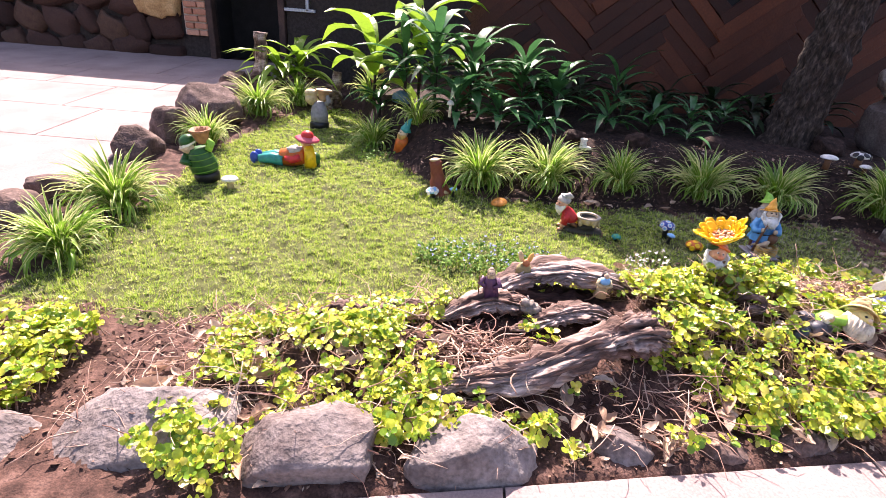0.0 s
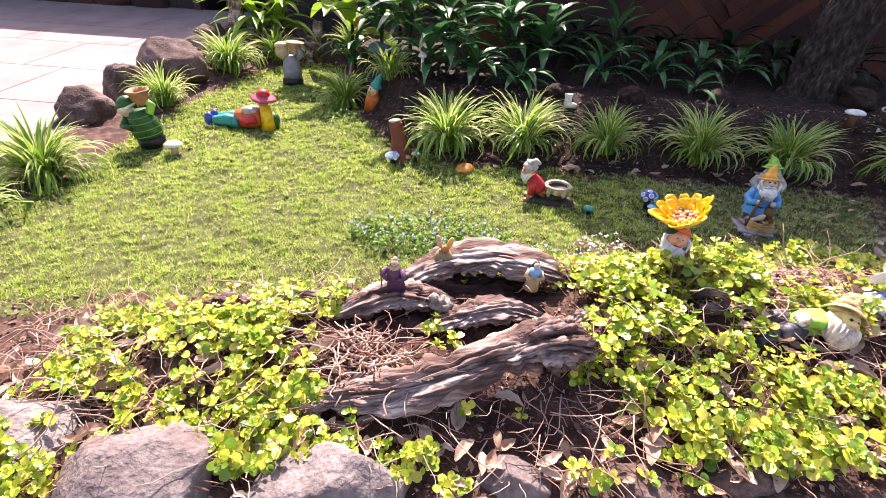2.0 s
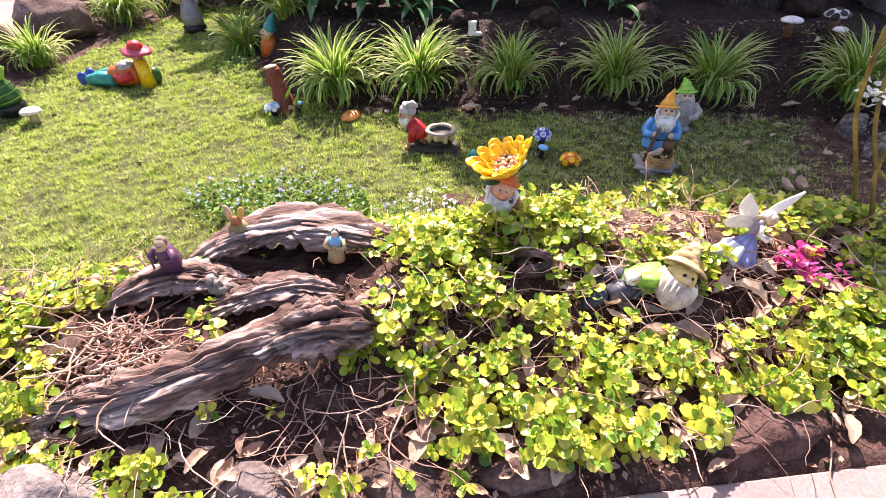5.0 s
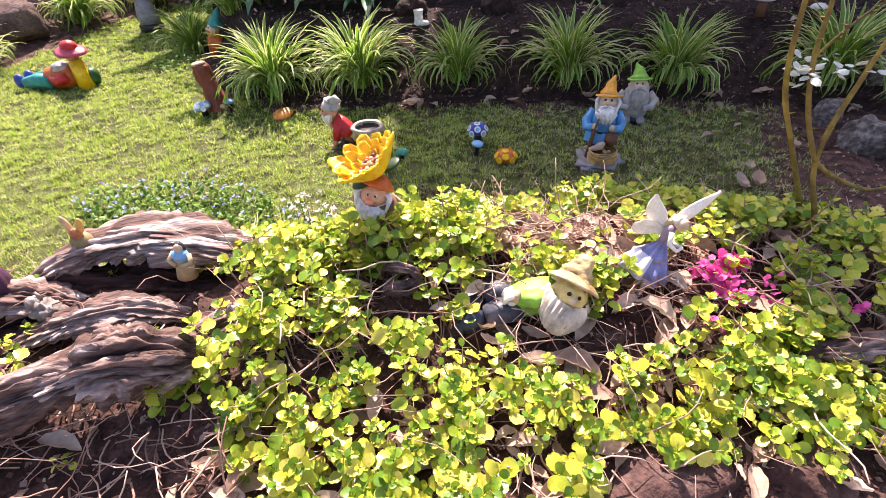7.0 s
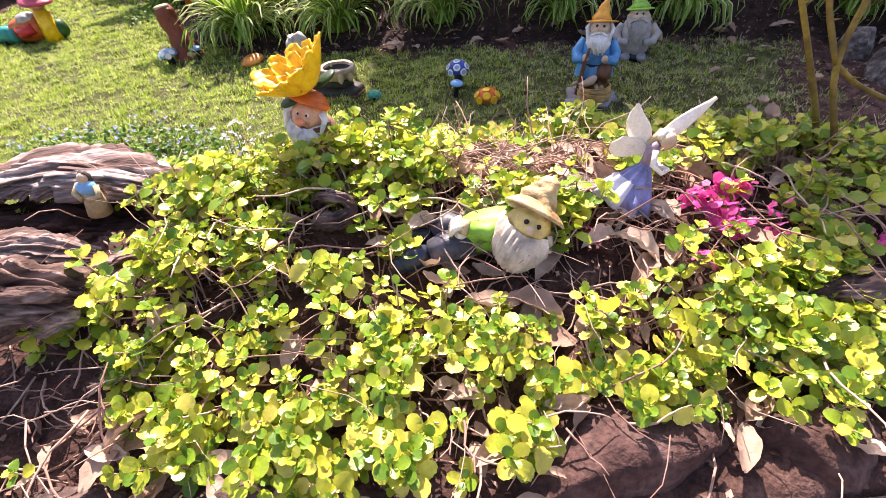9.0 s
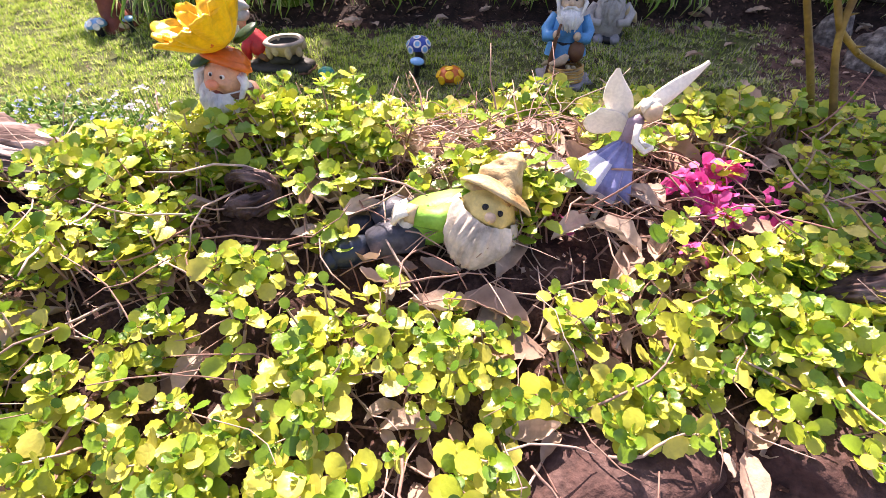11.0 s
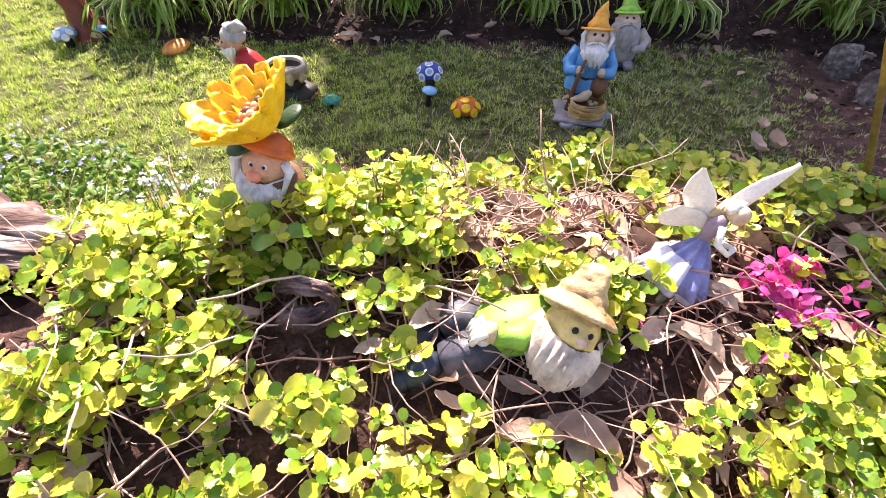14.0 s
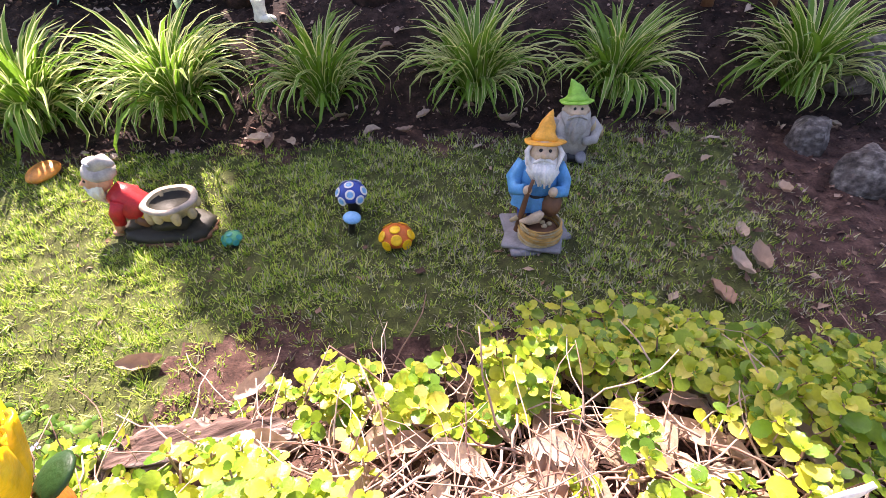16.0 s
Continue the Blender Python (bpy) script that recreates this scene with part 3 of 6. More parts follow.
rock("stacked_rock", (4.74, 5.45, 0.75), (0.45, 0.36, 0.45), ROCKR, "large reddish rock beside the tree trunk", (0, 0, 20), 0.3, 21.0, 1.3)
rock("stacked_rock", (4.50, 5.42, 1.28), (0.25, 0.22, 0.2), ROCKP, "pale angular stone lying on the reddish rock", (0, 10, 50), 0.35, 22.0, 1.5)
rock("bed_stone", (0.52, 4.62, 0.24), (0.13, 0.10, 0.10), ROCKP, "pale stone between the border tufts", (0, 0, 0), 0.3, 23.0, 1.4)


# ---- back of the place ----
CROWNLEAF = mat("crown_leaf", [(0.05, 0.10, 0.02), (0.10, 0.19, 0.04), (0.18, 0.28, 0.07)], 4, 0.5, 0.1, 40, translucent=0.3, island=0.7, dirt=0.1)


def build_tree():
    tree = tagged(new("leaning_tree"), "old leaning tree with dark furrowed bark", "tree")
    def axis(u):
        return Vector((3.57 + 1.07 * u - 1.6 * max(0, u - 0.35) ** 1.3, 5.5 + 0.6 * u + 2.2 * max(0, u - 0.35), 0.15 + 6.2 * u))

    pts = [axis(k / 149) for k in range(150)]
    rad = [0.252 * (1 - 0.6 * k / 149) + 0.12 * max(0, 1 - k / 149 * 14) ** 2 for k in range(150)]
    Shape().tube(pts, rad, BARK, 110, 0.22, 0.085, 34, 2.0).part("trunk", tree)
    for u, b in [(0.55, (1.6, 8.2, 6.4)), (0.7, (5.0, 8.6, 6.6)), (0.8, (2.6, 9.6, 6.9)), (0.6, (4.6, 8.0, 6.2))]:
        a, b = axis(u), Vector(b)
        Shape().tube([a.lerp(b, k / 7) + Vector((0, 0, 0.25 * math.sin(k / 7 * 3.1))) for k in range(8)], [0.13 - 0.014 * k for k in range(8)], BARK, 12, 0.2).part("limb", tree)
    rng = np.random.default_rng(9)
    n = 120000
    gx, gy = rng.uniform(0.7, 5.6, n), rng.uniform(1.7, 5.6, n)
    edge = np.interp(gy, [1.5, 2.0, 2.15, 2.3, 2.5, 2.68, 2.8, 2.95, 3.1, 3.25, 3.95, 4.3, 5.0, 6.5, 9], [3.3, 2.76, 2.64, 2.54, 2.40, 2.20, 1.68, 1.48, 1.32, 1.20, 1.20, 1.38, 1.55, 1.7, 2.0])
    rag = 0.05 * np.sin(gy * 9) + 0.03 * np.sin(gy * 23 + gx)
    inside = gx - edge - rag
    hole = np.sin(gx * 5.1 + 1.0) * np.sin(gy * 4.3 + 0.5) > 0.80
    ok = (inside > 0) & ~(hole & (gy > 4.3)) & (gy < 5.5)
    round_end = 1 + 0.07 * np.sin(np.arctan2(gy - 3.7, gx - 3.6) * 9) + 0.04 * np.sin(gx * 11)
    ok &= (gx < 3.6) | (np.hypot((gx - 3.6) / 1.85, (gy - 3.7) / 1.95) < round_end)
    gx, gy = gx[ok], gy[ok]
    n = len(gx)
    h = rng.uniform(5.0, 5.5, n)
    c = np.stack([gx, gy, np.full(n, 0.1)], -1) + np.array(TO_SUN)[None] * (h / TO_SUN.z)[:, None]
    a, b = rng.normal(size=(n, 3)), rng.normal(size=(n, 3))
    a /= np.linalg.norm(a, axis=1)[:, None]
    b -= a * (a * b).sum(1)[:, None]
    b /= np.linalg.norm(b, axis=1)[:, None]
    a, b = a * 0.085, b * 0.045
    v = np.stack([c - a, c + b, c + a, c - b], 1).reshape(-1, 3)
    f = np.arange(n)[:, None] * 4 + np.array([0, 1, 2, 3])
    ob = new("crown", soup("crown", v, f, [CROWNLEAF]))
    ob.parent = tree


build_tree()


def build_house():
    wall = tagged(new("wall_north"), "dark volcanic stone house wall with a brick pier", "wall", kind="structure")
    Shape().box((-12.5, 9.05, 1.2), (15.8, 0.4, 2.8), MORTAR, bev=0.01).part("core", wall, smooth=False)
    Shape().box((-0.6, 9.05, 1.3), (5.2, 0.4, 2.6), MORTAR, bev=0.01).part("core", wall, smooth=False)
    Shape().box((-3.9, 9.05, 2.45), (1.4, 0.38, 0.3), MORTAR, bev=0.01).part("lintel", wall, smooth=False)
    Shape().box((-4.8, 8.86, 1.77), (0.40, 0.06, 1.66), MORTARP, bev=0.02).part("pier", wall, smooth=False)
    # Added roof, out of view; its front edge sets the shadow line on the patio.
    shade_roof = tagged(new("roof"), "unseen roof slab added to shade the patio", "roof", kind="structure")
    Shape().box((-6, 10.82, 2.9), (22, 4.2, 0.14), DARKWOOD, (6, 0, 0), 0.1).part("eave", shade_roof, smooth=False)
    door = tagged(new("door_1"), "dark open doorway with a brown timber frame", "door", kind="structure")
    Shape().box((-4.53, 8.86, 1.45), (0.11, 0.16, 1.9), DARKWOOD, bev=0.1).part("jamb", door, smooth=False)
    Shape().box((-3.27, 8.86, 1.45), (0.11, 0.16, 1.9), DARKWOOD, bev=0.1).part("jamb", door, smooth=False)
    # Room panels carry the unlit room's shade in their colour.
    Shape().box((-3.9, 9.9, 1.45), (1.5, 0.05, 2.4), SHADE_BLACK, bev=0.02).part("room_back", door, smooth=False)
    Shape().box((-4.66, 9.6, 1.45), (0.05, 0.8, 2.4), SHADE_BLACK, bev=0.02).part("room_side", door, smooth=False)
    Shape().box((-3.16, 9.6, 1.45), (0.05, 0.8, 2.4), SHADE_BLACK, bev=0.02).part("room_side", door, smooth=False)
    win = tagged(new("window_1"), "grey framed window in the dark wall", "window", kind="structure")
    for c, sz in [((-3.0, 8.82, 1.46), (0.62, 0.05, 0.05)), ((-2.82, 8.82, 2.0), (0.05, 0.05, 1.1))]:
        Shape().box(c, sz, FRAMEW).part("window_frame", win, smooth=False)
    rng = random.Random(5)
    kinds = []
    for k in range(5):
        s = Shape().ball((0, 0, 0), (0.5, 0.16, 0.5), STONE, n=14, k=8, lump=0.35, freq=1.5, seed=k * 4.0, squash=0.55)
        kinds.append(s.mesh("stone"))
    z = 0.42
    while z < 2.3:
        h = rng.uniform(0.30, 0.44)
        x = -5.05
        while x > -11:
            w = rng.uniform(0.32, 0.72)
            ob = new("stone", kinds[rng.randrange(5)])
            ob.parent = wall
            ob.matrix_basis = pose(x - w / 2, 8.84, z + h / 2 + rng.uniform(-0.07, 0.07), 0, rng.uniform(-28, 28), 0) @ Matrix.Diagonal((w * 1.04, 0.7, h * 1.06, 1))
            x -= w
        z += h
    Shape().ball((-5.40, 8.76, 1.52), (0.36, 0.12, 0.33), mat("ochre_stone", [(0.30, 0.17, 0.07), (0.46, 0.29, 0.13), (0.55, 0.38, 0.20)], 5, 0.9, 0.6, 40), (0, 8, 0), 26, 16, 0.25, 1.5, 4.0, 0.6).part("stone", wall, "large ochre stone beside the bricks")
    bm = Shape().box((0, 0, 0), (0.22, 0.10, 0.085), BRICK, bev=0.1).mesh("brick", False)
    for j in range(14):
        for i in range(2):
            ob = new("brick", bm)
            ob.parent = wall
            wd = (1.0, 0.62)[(i + j) % 2]
            ob.matrix_basis = pose(-4.96 + (0.115 if (i + j) % 2 == 0 else 0.07) + (0 if i == 0 else (0.16 if j % 2 else 0.24)), 8.815, 0.98 + j * 0.112) @ Matrix.Diagonal((wd, 1, 1, 1))


build_house()


def build_plank_wall():
    wall = tagged(new("wall_east"), "shaded timber wall of reddish herringbone planks", "wall", kind="structure")
    # Near-black core: the gaps between planks get their shade from its colour.
    Shape().box((3.2, 6.98, 1.125), (6.2, 0.2, 2.15), SHADE_BLACK, bev=0.02).part("core", wall, smooth=False)
    me = Shape().box((0, 0, 0), (1.18, 0.05, 0.17), PLANK, bev=0.15).mesh("plank", False)
    rng = random.Random(8)
    for col in range(7):
        x = 0.39 + col * 0.80
        tilt = -40 if col % 2 else 40
        for k in range(10):
            ob = new("plank", me)
            ob.parent = wall
            ob.matrix_basis = pose(x, 6.82 + rng.uniform(-0.012, 0.012) + (0.02 if col % 2 else 0), 0.3 + k * 0.2, 0, -tilt + rng.uniform(-2, 2), 0) @ Matrix.Diagonal((1.02, 1, 0.95, 1))


build_plank_wall()


# ---- ivy bed ----
def leaf_outline(l, rng, k=16):
    """One rounded, scalloped leaf lying along +x: a rim, and a middle that is raised a little."""
    rim = []
    w = l * rng.uniform(0.44, 0.52)
    for i in range(k):
        t = 2 * math.pi * i / k
        q = 1.0 if i % 2 == 0 else 0.87
        rim.append(((0.5 - 0.5 * math.cos(t) * q) * l, w * math.sin(t) * q, -0.10 * l * (math.sin(t) ** 2) - 0.10 * l * (0.5 - 0.5 * math.cos(t)) ** 2))
    return rim + [(0.45 * l, 0.0, 0.06 * l)], [(i, (i + 1) % k, k) for i in range(k)]


def veined_leaf(l, rng, round_=0.5, k=22):
    """A rounded spoon-shaped leaf along +x with a narrow foot, sunken midrib and scalloped rim."""
    w = l * rng.uniform(0.42, 0.50)
    curl, cup = rng.uniform(-0.12, 0.36), rng.uniform(-0.05, 0.36)
    vs = []
    for i in range(k):
        t = 2 * math.pi * i / k
        q = 1.0 if i % 2 == 0 else 0.925
        u = 0.5 - 0.5 * math.cos(t) * q
        side = math.sin(t) * q * (0.72 + 0.12 * round_ + (0.40 - 0.25 * round_) * u)
        z = -curl * l * u * u + cup * l * side * side * 0.8 + (0.035 if i % 2 == 0 else -0.01) * l + rng.uniform(-0.02, 0.02) * l
        vs.append((l * u, w * side, z))
    ribs = [0.12, 0.45, 0.78]
    vs += [(l * u, 0.0, -curl * l * u * u - 0.01 * l) for u in ribs]
    near = [min(range(3), key=lambda r: abs(ribs[r] - 0.5 * (vs[i][0] + vs[(i + 1) % k][0]) / l)) for i in range(k)]
    fs = [(i, (i + 1) % k, k + near[i]) for i in range(k)]
    for i in range(k):
        if near[i] != near[i - 1]:
            fs.append((i, k + near[i], k + near[i - 1]))
    return vs, fs


def sprig_arrays(seed):
    """A rosette: opposite pairs of leaves, each pair a quarter turn round, small ones cupped in the middle."""
    rng = random.Random(seed)
    V, F = [], []
    loose = seed % 6 == 5
    h = rng.uniform(0.055, 0.095)
    bend = Vector((rng.uniform(-0.3, 0.3), rng.uniform(-0.3, 0.3), 1)).normalized()
    a0 = rng.uniform(0, 3.14)
    rows = [(0.40, 0.030, -10), (0.80, 0.036, 6), (0.95, 0.017, 40)] if loose else [(0.45, 0.028, -2), (0.74, 0.033, 12), (0.88, 0.030, 24), (0.96, 0.021, 42), (1.0, 0.012, 64)]
    for k, (u, length, lift) in enumerate(rows):
        l = length * rng.uniform(0.88, 1.12)
        for side in range(2):
            if k == 0 and rng.random() < 0.4:
                continue
            a = a0 + k * math.pi / 2 + side * math.pi + rng.uniform(-0.18, 0.18)
            el = lift + rng.uniform(-16, 16)
            m = Matrix.Translation(bend * (h * u)) @ Matrix.Rotation(a, 4, "Z") @ Matrix.Rotation(-radians(el), 4, "Y") @ Matrix.Rotation(rng.uniform(-0.35, 0.35), 4, "X") @ Matrix.Translation((0.002 + 0.001 * (4 - k), 0, 0))
            vs, fs = veined_leaf(l * rng.uniform(0.88, 1.12), rng, 1.0 if loose else 0.4)
            b = len(V)
            V += [m @ Vector(p) for p in vs]
            F += [tuple(i + b for i in q) for q in fs]
    nleaf = len(F)
    for a, b, r in ((Vector((0, 0, -0.07)), bend * (h * 0.5), 0.0024), (bend * (h * 0.5), bend * h, 0.0017)):
        k = len(V)
        V += [q + Vector((math.cos(i * 1.5708), math.sin(i * 1.5708), 0)) * r for q in (a, b) for i in range(4)]
        F += [f for i in range(4) for f in ((k + i, k + (i + 1) % 4, k + 4 + i), (k + (i + 1) % 4, k + 4 + (i + 1) % 4, k + 4 + i))]
    return np.array([tuple(p) for p in V]), np.array(F), np.array([0] * nleaf + [1] * (len(F) - nleaf))


def ivy_density(x, y):
    d = y - kerb_y(x)
    v = smooth01((d - np.where((x > 1.92) & (x < 2.78), 0.13 + 0.05 * np.sin(x * 21), np.where((x > 0.5) | ((x > -0.9) & (x < -0.62)), 0.05, 0.10))) / 0.12) * smooth01((bed_back(x) + 0.06 - y) / 0.14)
    log = smooth01((x + 0.02) / 0.12) * smooth01((1.22 + 0.10 * np.sin(y * 14) + 0.05 * np.sin(y * 31 + x * 9) - x) / 0.34) * smooth01((y - 1.25) / 0.1) * smooth01((2.32 - y) / 0.12)
    v = v * (1 - 0.97 * log)
    v = v * (1 - 0.5 * smooth01(1.3 - np.hypot((x - 1.0) / 0.42, (y - 1.48) / 0.16)))
    v = v * np.where(x < 0.0, np.where((x > -0.95), 0.95, np.where(x < -1.5, 1.0, 0.0)), 1.0)
    v = np.maximum(v, 0.45 * smooth01((d + 0.01) / 0.05) * smooth01(1.5 - np.hypot((x + 0.78) / 0.16, (y - 0.98) / 0.08)))
    v = v * np.where((x < -1.4) & (y > 1.72), 0.0, 1.0)
    v = v * (1 - 0.85 * smooth01(1.4 - np.hypot((x + 0.40) / 0.20, (y - 1.09) / 0.12)))
    v = v * (1 - 0.8 * smooth01(1.4 - np.hypot((x - 0.18) / 0.22, (y - 1.14) / 0.12)))
    v = v * (1 - 0.9 * smooth01(1.5 - np.hypot((x - 2.47) / 0.22, (y - 2.14) / 0.14)))
    v = v * (1 - smooth01(1.6 - np.hypot((x - 1.89) / 0.23, (y - 1.93) / 0.13)))
    v = v * (1 - 0.97 * smooth01(1.4 - np.hypot((x - 1.51) / 0.13, (y - 1.96) / 0.09)))
    v = v * (1 - 0.93 * smooth01(1.4 - np.hypot((x - 1.40) / 0.28, (y - 2.56) / 0.13)))
    v = v * (1 - 0.97 * smooth01(1.5 - np.hypot((x - 2.31) / 0.12, (y - 2.09) / 0.11)))
    v = v * (1 - 0.85 * smooth01(1.4 - np.hypot((x - 2.74) / 0.20, (y - 2.34) / 0.14)))
    gaps = np.sin(x * 6.3 + 2.0 * np.sin(y * 5)) * np.sin(y * 8.1 + x * 2.2)
    v = v * np.clip(1.0 - 0.80 * smooth01((gaps - 0.06) / 0.4), 0, 1)
    small = np.sin(x * 19 + 2.4 * np.sin(y * 11 + 1.0)) * np.sin(y * 23 + 2.2 * np.sin(x * 13))
    v = v * np.clip(1.12 - 0.93 * smooth01((small - 0.03) / 0.35), 0.06, 1)
    v = v * (1 - 0.84 * smooth01(1.5 - np.hypot((x - 2.12) / 0.48, (y - 2.39) / 0.18)))
    return v


def build_ivy():
    rng = np.random.default_rng(12)
    protos = [sprig_arrays(s) for s in range(14)]
    ivy = tagged(new("ivy"), "sunlit yellow-green creeping ivy with scalloped leaves covering the bed", "ground cover", kind="stuff")
    n = 24000
    x, y = rng.uniform(-2.4, 4.4, n), rng.uniform(0.8, 3.0, n)
    ok = rng.random(n) < ivy_density(x, y)
    x, y = x[ok], y[ok]
    lift = 0.035 + 0.045 * (0.5 + 0.5 * np.sin(x * 5.7 + 1.1) * np.sin(y * 6.9 + 0.4)) + rng.uniform(-0.03, 0.03, len(x))
    lift = lift + 0.03 * smooth01((y - 1.9) / 0.5)
    lift = lift + 0.10 * np.exp(-((x - 1.62) / 0.20) ** 2 - ((y - 2.20) / 0.14) ** 2) + 0.03 * np.exp(-((x - 1.40) / 0.14) ** 2 - ((y - 2.13) / 0.07) ** 2)
    z = height(x, y) + lift - 0.03
    for cx, cy, sx, sy, z0, z1, k in [(1.40, 2.15, 0.09, 0.04, 0.16, 0.25, 50), (1.56, 2.22, 0.06, 0.05, 0.26, 0.37, 45), (1.70, 2.27, 0.10, 0.06, 0.22, 0.34, 45), (2.12, 2.62, 0.10, 0.05, 0.16, 0.26, 30)]:
        ex, ey = rng.normal(cx, sx, k), rng.normal(cy, sy, k)
        keep = np.hypot(ex - 1.54, ey - 2.0) > 0.13
        x, y, z = np.concatenate([x, ex[keep]]), np.concatenate([y, ey[keep]]), np.concatenate([z, rng.uniform(z0, z1, k)[keep] - 0.05])
    front = (y - kerb_y(x)) < 0.3
    V, F, off, singles = [], [], 0, 0
    meshes = [soup("sprig", p[0], p[1], [IVY, IVY_STEM], p[2]) for p in protos[:8]]
    I = []
    for i in range(len(x)):
        v, f, idx = protos[i % len(protos)]
        s = rng.uniform(0.62, 1.25) * (1.05 if x[i] > 1.0 else 0.92)
        tiltx = rng.uniform(-28, 28) + (24 if front[i] else 4)
        mm = pose(x[i], y[i], z[i], tiltx, rng.uniform(-20, 20), 0) @ pose(0, 0, 0, 0, 0, rng.uniform(0, 360)) @ Matrix.Scale(s, 4)
        if singles < 300 and 1.2 < x[i] < 2.5 and 1.45 < y[i] < 1.95:
            ob = new("sprig", meshes[i % 8])
            ob.parent, ob.matrix_basis = ivy, mm
            singles += 1
            continue
        A = np.array(mm)
        V.append(v @ A[:3, :3].T + A[:3, 3])
        F.append(f + off)
        I.append(idx)
        off += len(v)
    ob = new("leaves", soup("ivy_leaves", np.concatenate(V), np.concatenate(F), [IVY, IVY_STEM], np.concatenate(I)))
    ob.parent = ivy
    tagged(ob, kind="stuff")


build_ivy()


def build_twigs():
    rng = random.Random(31)
    s = Shape()
    k = 0
    while k < 1900:
        x, y = rng.uniform(-1.3, 3.1), rng.uniform(1.05, 2.8)
        if rng.random() < 0.10:
            x, y = rng.gauss(2.05, 0.3), rng.gauss(2.36, 0.13)
        near_log = -0.1 < x < 1.25 and 1.3 < y < 1.72
        if 0.12 < x < 1.0 and 1.72 < y < 2.25 and rng.random() < 0.85:
            continue
        if y < kerb_y(x) + 0.1 or y > float(bed_back(x)) or (rng.random() < (0.40 if near_log else 0.45)):
            continue
        k += 1
        a, L = rng.uniform(0, 6.28), rng.uniform(0.08, 0.30)
        z = hz(x, y) + rng.uniform(0.0, 0.10)
        p, pts = Vector((x, y, z)), []
        el = rng.uniform(-0.1, 0.5)
        for j in range(6):
            pts.append(p.copy())
            a += rng.uniform(-0.5, 0.5)
            el += rng.uniform(-0.45, 0.3)
            p += Vector((math.cos(a) * math.cos(el), math.sin(a) * math.cos(el), math.sin(el))) * (L / 5)
            p.z = max(p.z, hz(p.x, p.y) + 0.004)
        r = rng.uniform(0.0011, 0.0031)
        s.tube(pts, [r, r, r * 0.9, r * 0.8, r * 0.7, r * 0.5], IVY_STEM, 5)
    s.thing("ivy_stems", "tangled bare reddish and tan ivy stems over the soil", "twigs", kind="stuff")


build_twigs()


def dry_leaf_mesh(seed):
    rng = random.Random(seed)
    vs, L, w = [], 0.095, 0.021
    c1, c2, tw = rng.uniform(-0.9, 1.2), rng.uniform(0.2, 1.4), rng.uniform(-0.8, 0.8)
    for k in range(9):
        u = k / 8
        q = w * math.sin(math.pi * min(1, u * 0.94 + 0.04)) ** 0.8
        for c in (-1, -0.5, 0, 0.5, 1):
            a = tw * (u - 0.5)
            yy = c * q
            zz = c1 * L * (u - 0.5) ** 2 + c2 * q * c * c * 0.8 + 0.003 * math.sin(u * 19 + c * 3)
            vs.append((L * (u - 0.5), yy * math.cos(a) - zz * math.sin(a) * 0.3, zz + yy * math.sin(a)))
    lo = min(v[2] for v in vs)
    vs = [(a, b, c - lo) for a, b, c in vs]
    return Shape().add(vs, [(k * 5 + c, k * 5 + c + 1, k * 5 + 6 + c, k * 5 + 5 + c) for k in range(8) for c in range(4)], DRYLEAF).mesh("dry_leaf")


DRYREST = mat("dry_leaf_litter", [(0.27, 0.145, 0.09), (0.48, 0.34, 0.245), (0.68, 0.57, 0.46)], 7, 0.75, 0.4, 60, translucent=0.15, island=0.6, dirt=0.3)
DRY = [dry_leaf_mesh(s) for s in range(6)]
rng = random.Random(77)
SPOTS = [(1.49, 2.77, 1.2), (1.17, 2.86, 1.2), (1.23, 4.09, 1.3), (1.38, 4.05, 1.2), (2.99, 3.61, 1.0), (3.08, 3.26, 1.1), (3.06, 3.11, 1.4), (1.34, 2.54, 1.5), (1.57, 2.54, 1.4), (2.08, 1.78, 1.6), (2.06, 1.84, 1.5), (2.2, 1.82, 1.4),
         (1.77, 1.66, 1.3), (1.62, 1.6, 1.2), (2.62, 2.05, 1.7), (2.58, 1.98, 1.5), (2.68, 2.0, 1.5), (2.3, 2.02, 1.4), (0.55, 1.42, 1.3), (0.72, 1.5, 1.2), (2.5, 1.85, 1.3), (2.45, 2.4, 1.3), (2.7, 2.45, 1.3), (1.6, 4.2, 1.2), (2.0, 4.2, 1.1), (2.85, 2.98, 1.5), (2.98, 3.1, 1.2), (2.4, 4.15, 1.2), (2.75, 4.2, 1.3), (3.15, 4.15, 1.2), (3.3, 3.9, 1.0), (3.4, 3.5, 1.1), (3.2, 3.75, 0.9), (2.95, 3.9, 0.8), (3.5, 4.2, 1.1), (1.75, 4.1, 1.0)]
for k in range(620):
    x, y = rng.uniform(-1.1, 3.1), rng.uniform(1.15, 2.75)
    if k % 6 == 0:
        x, y = rng.gauss(2.1, 0.3), rng.gauss(2.35, 0.14)
    if kerb_y(x) + 0.08 < y < float(bed_back(x)) and not (0.05 < x < 1.05 and 1.35 < y < 2.3):
        SPOTS.append((x, y, rng.uniform(0.7, 1.35)))
for k in range(60):
    x = rng.uniform(-1.0, 3.2)
    SPOTS.append((x, kerb_y(x) + rng.uniform(0.03, 0.25), rng.uniform(0.45, 0.9)))
for k in range(26):
    SPOTS.append((rng.uniform(0.6, 4.0), rng.uniform(3.9, 4.6), rng.uniform(0.6, 1.1)))
rest = Shape()
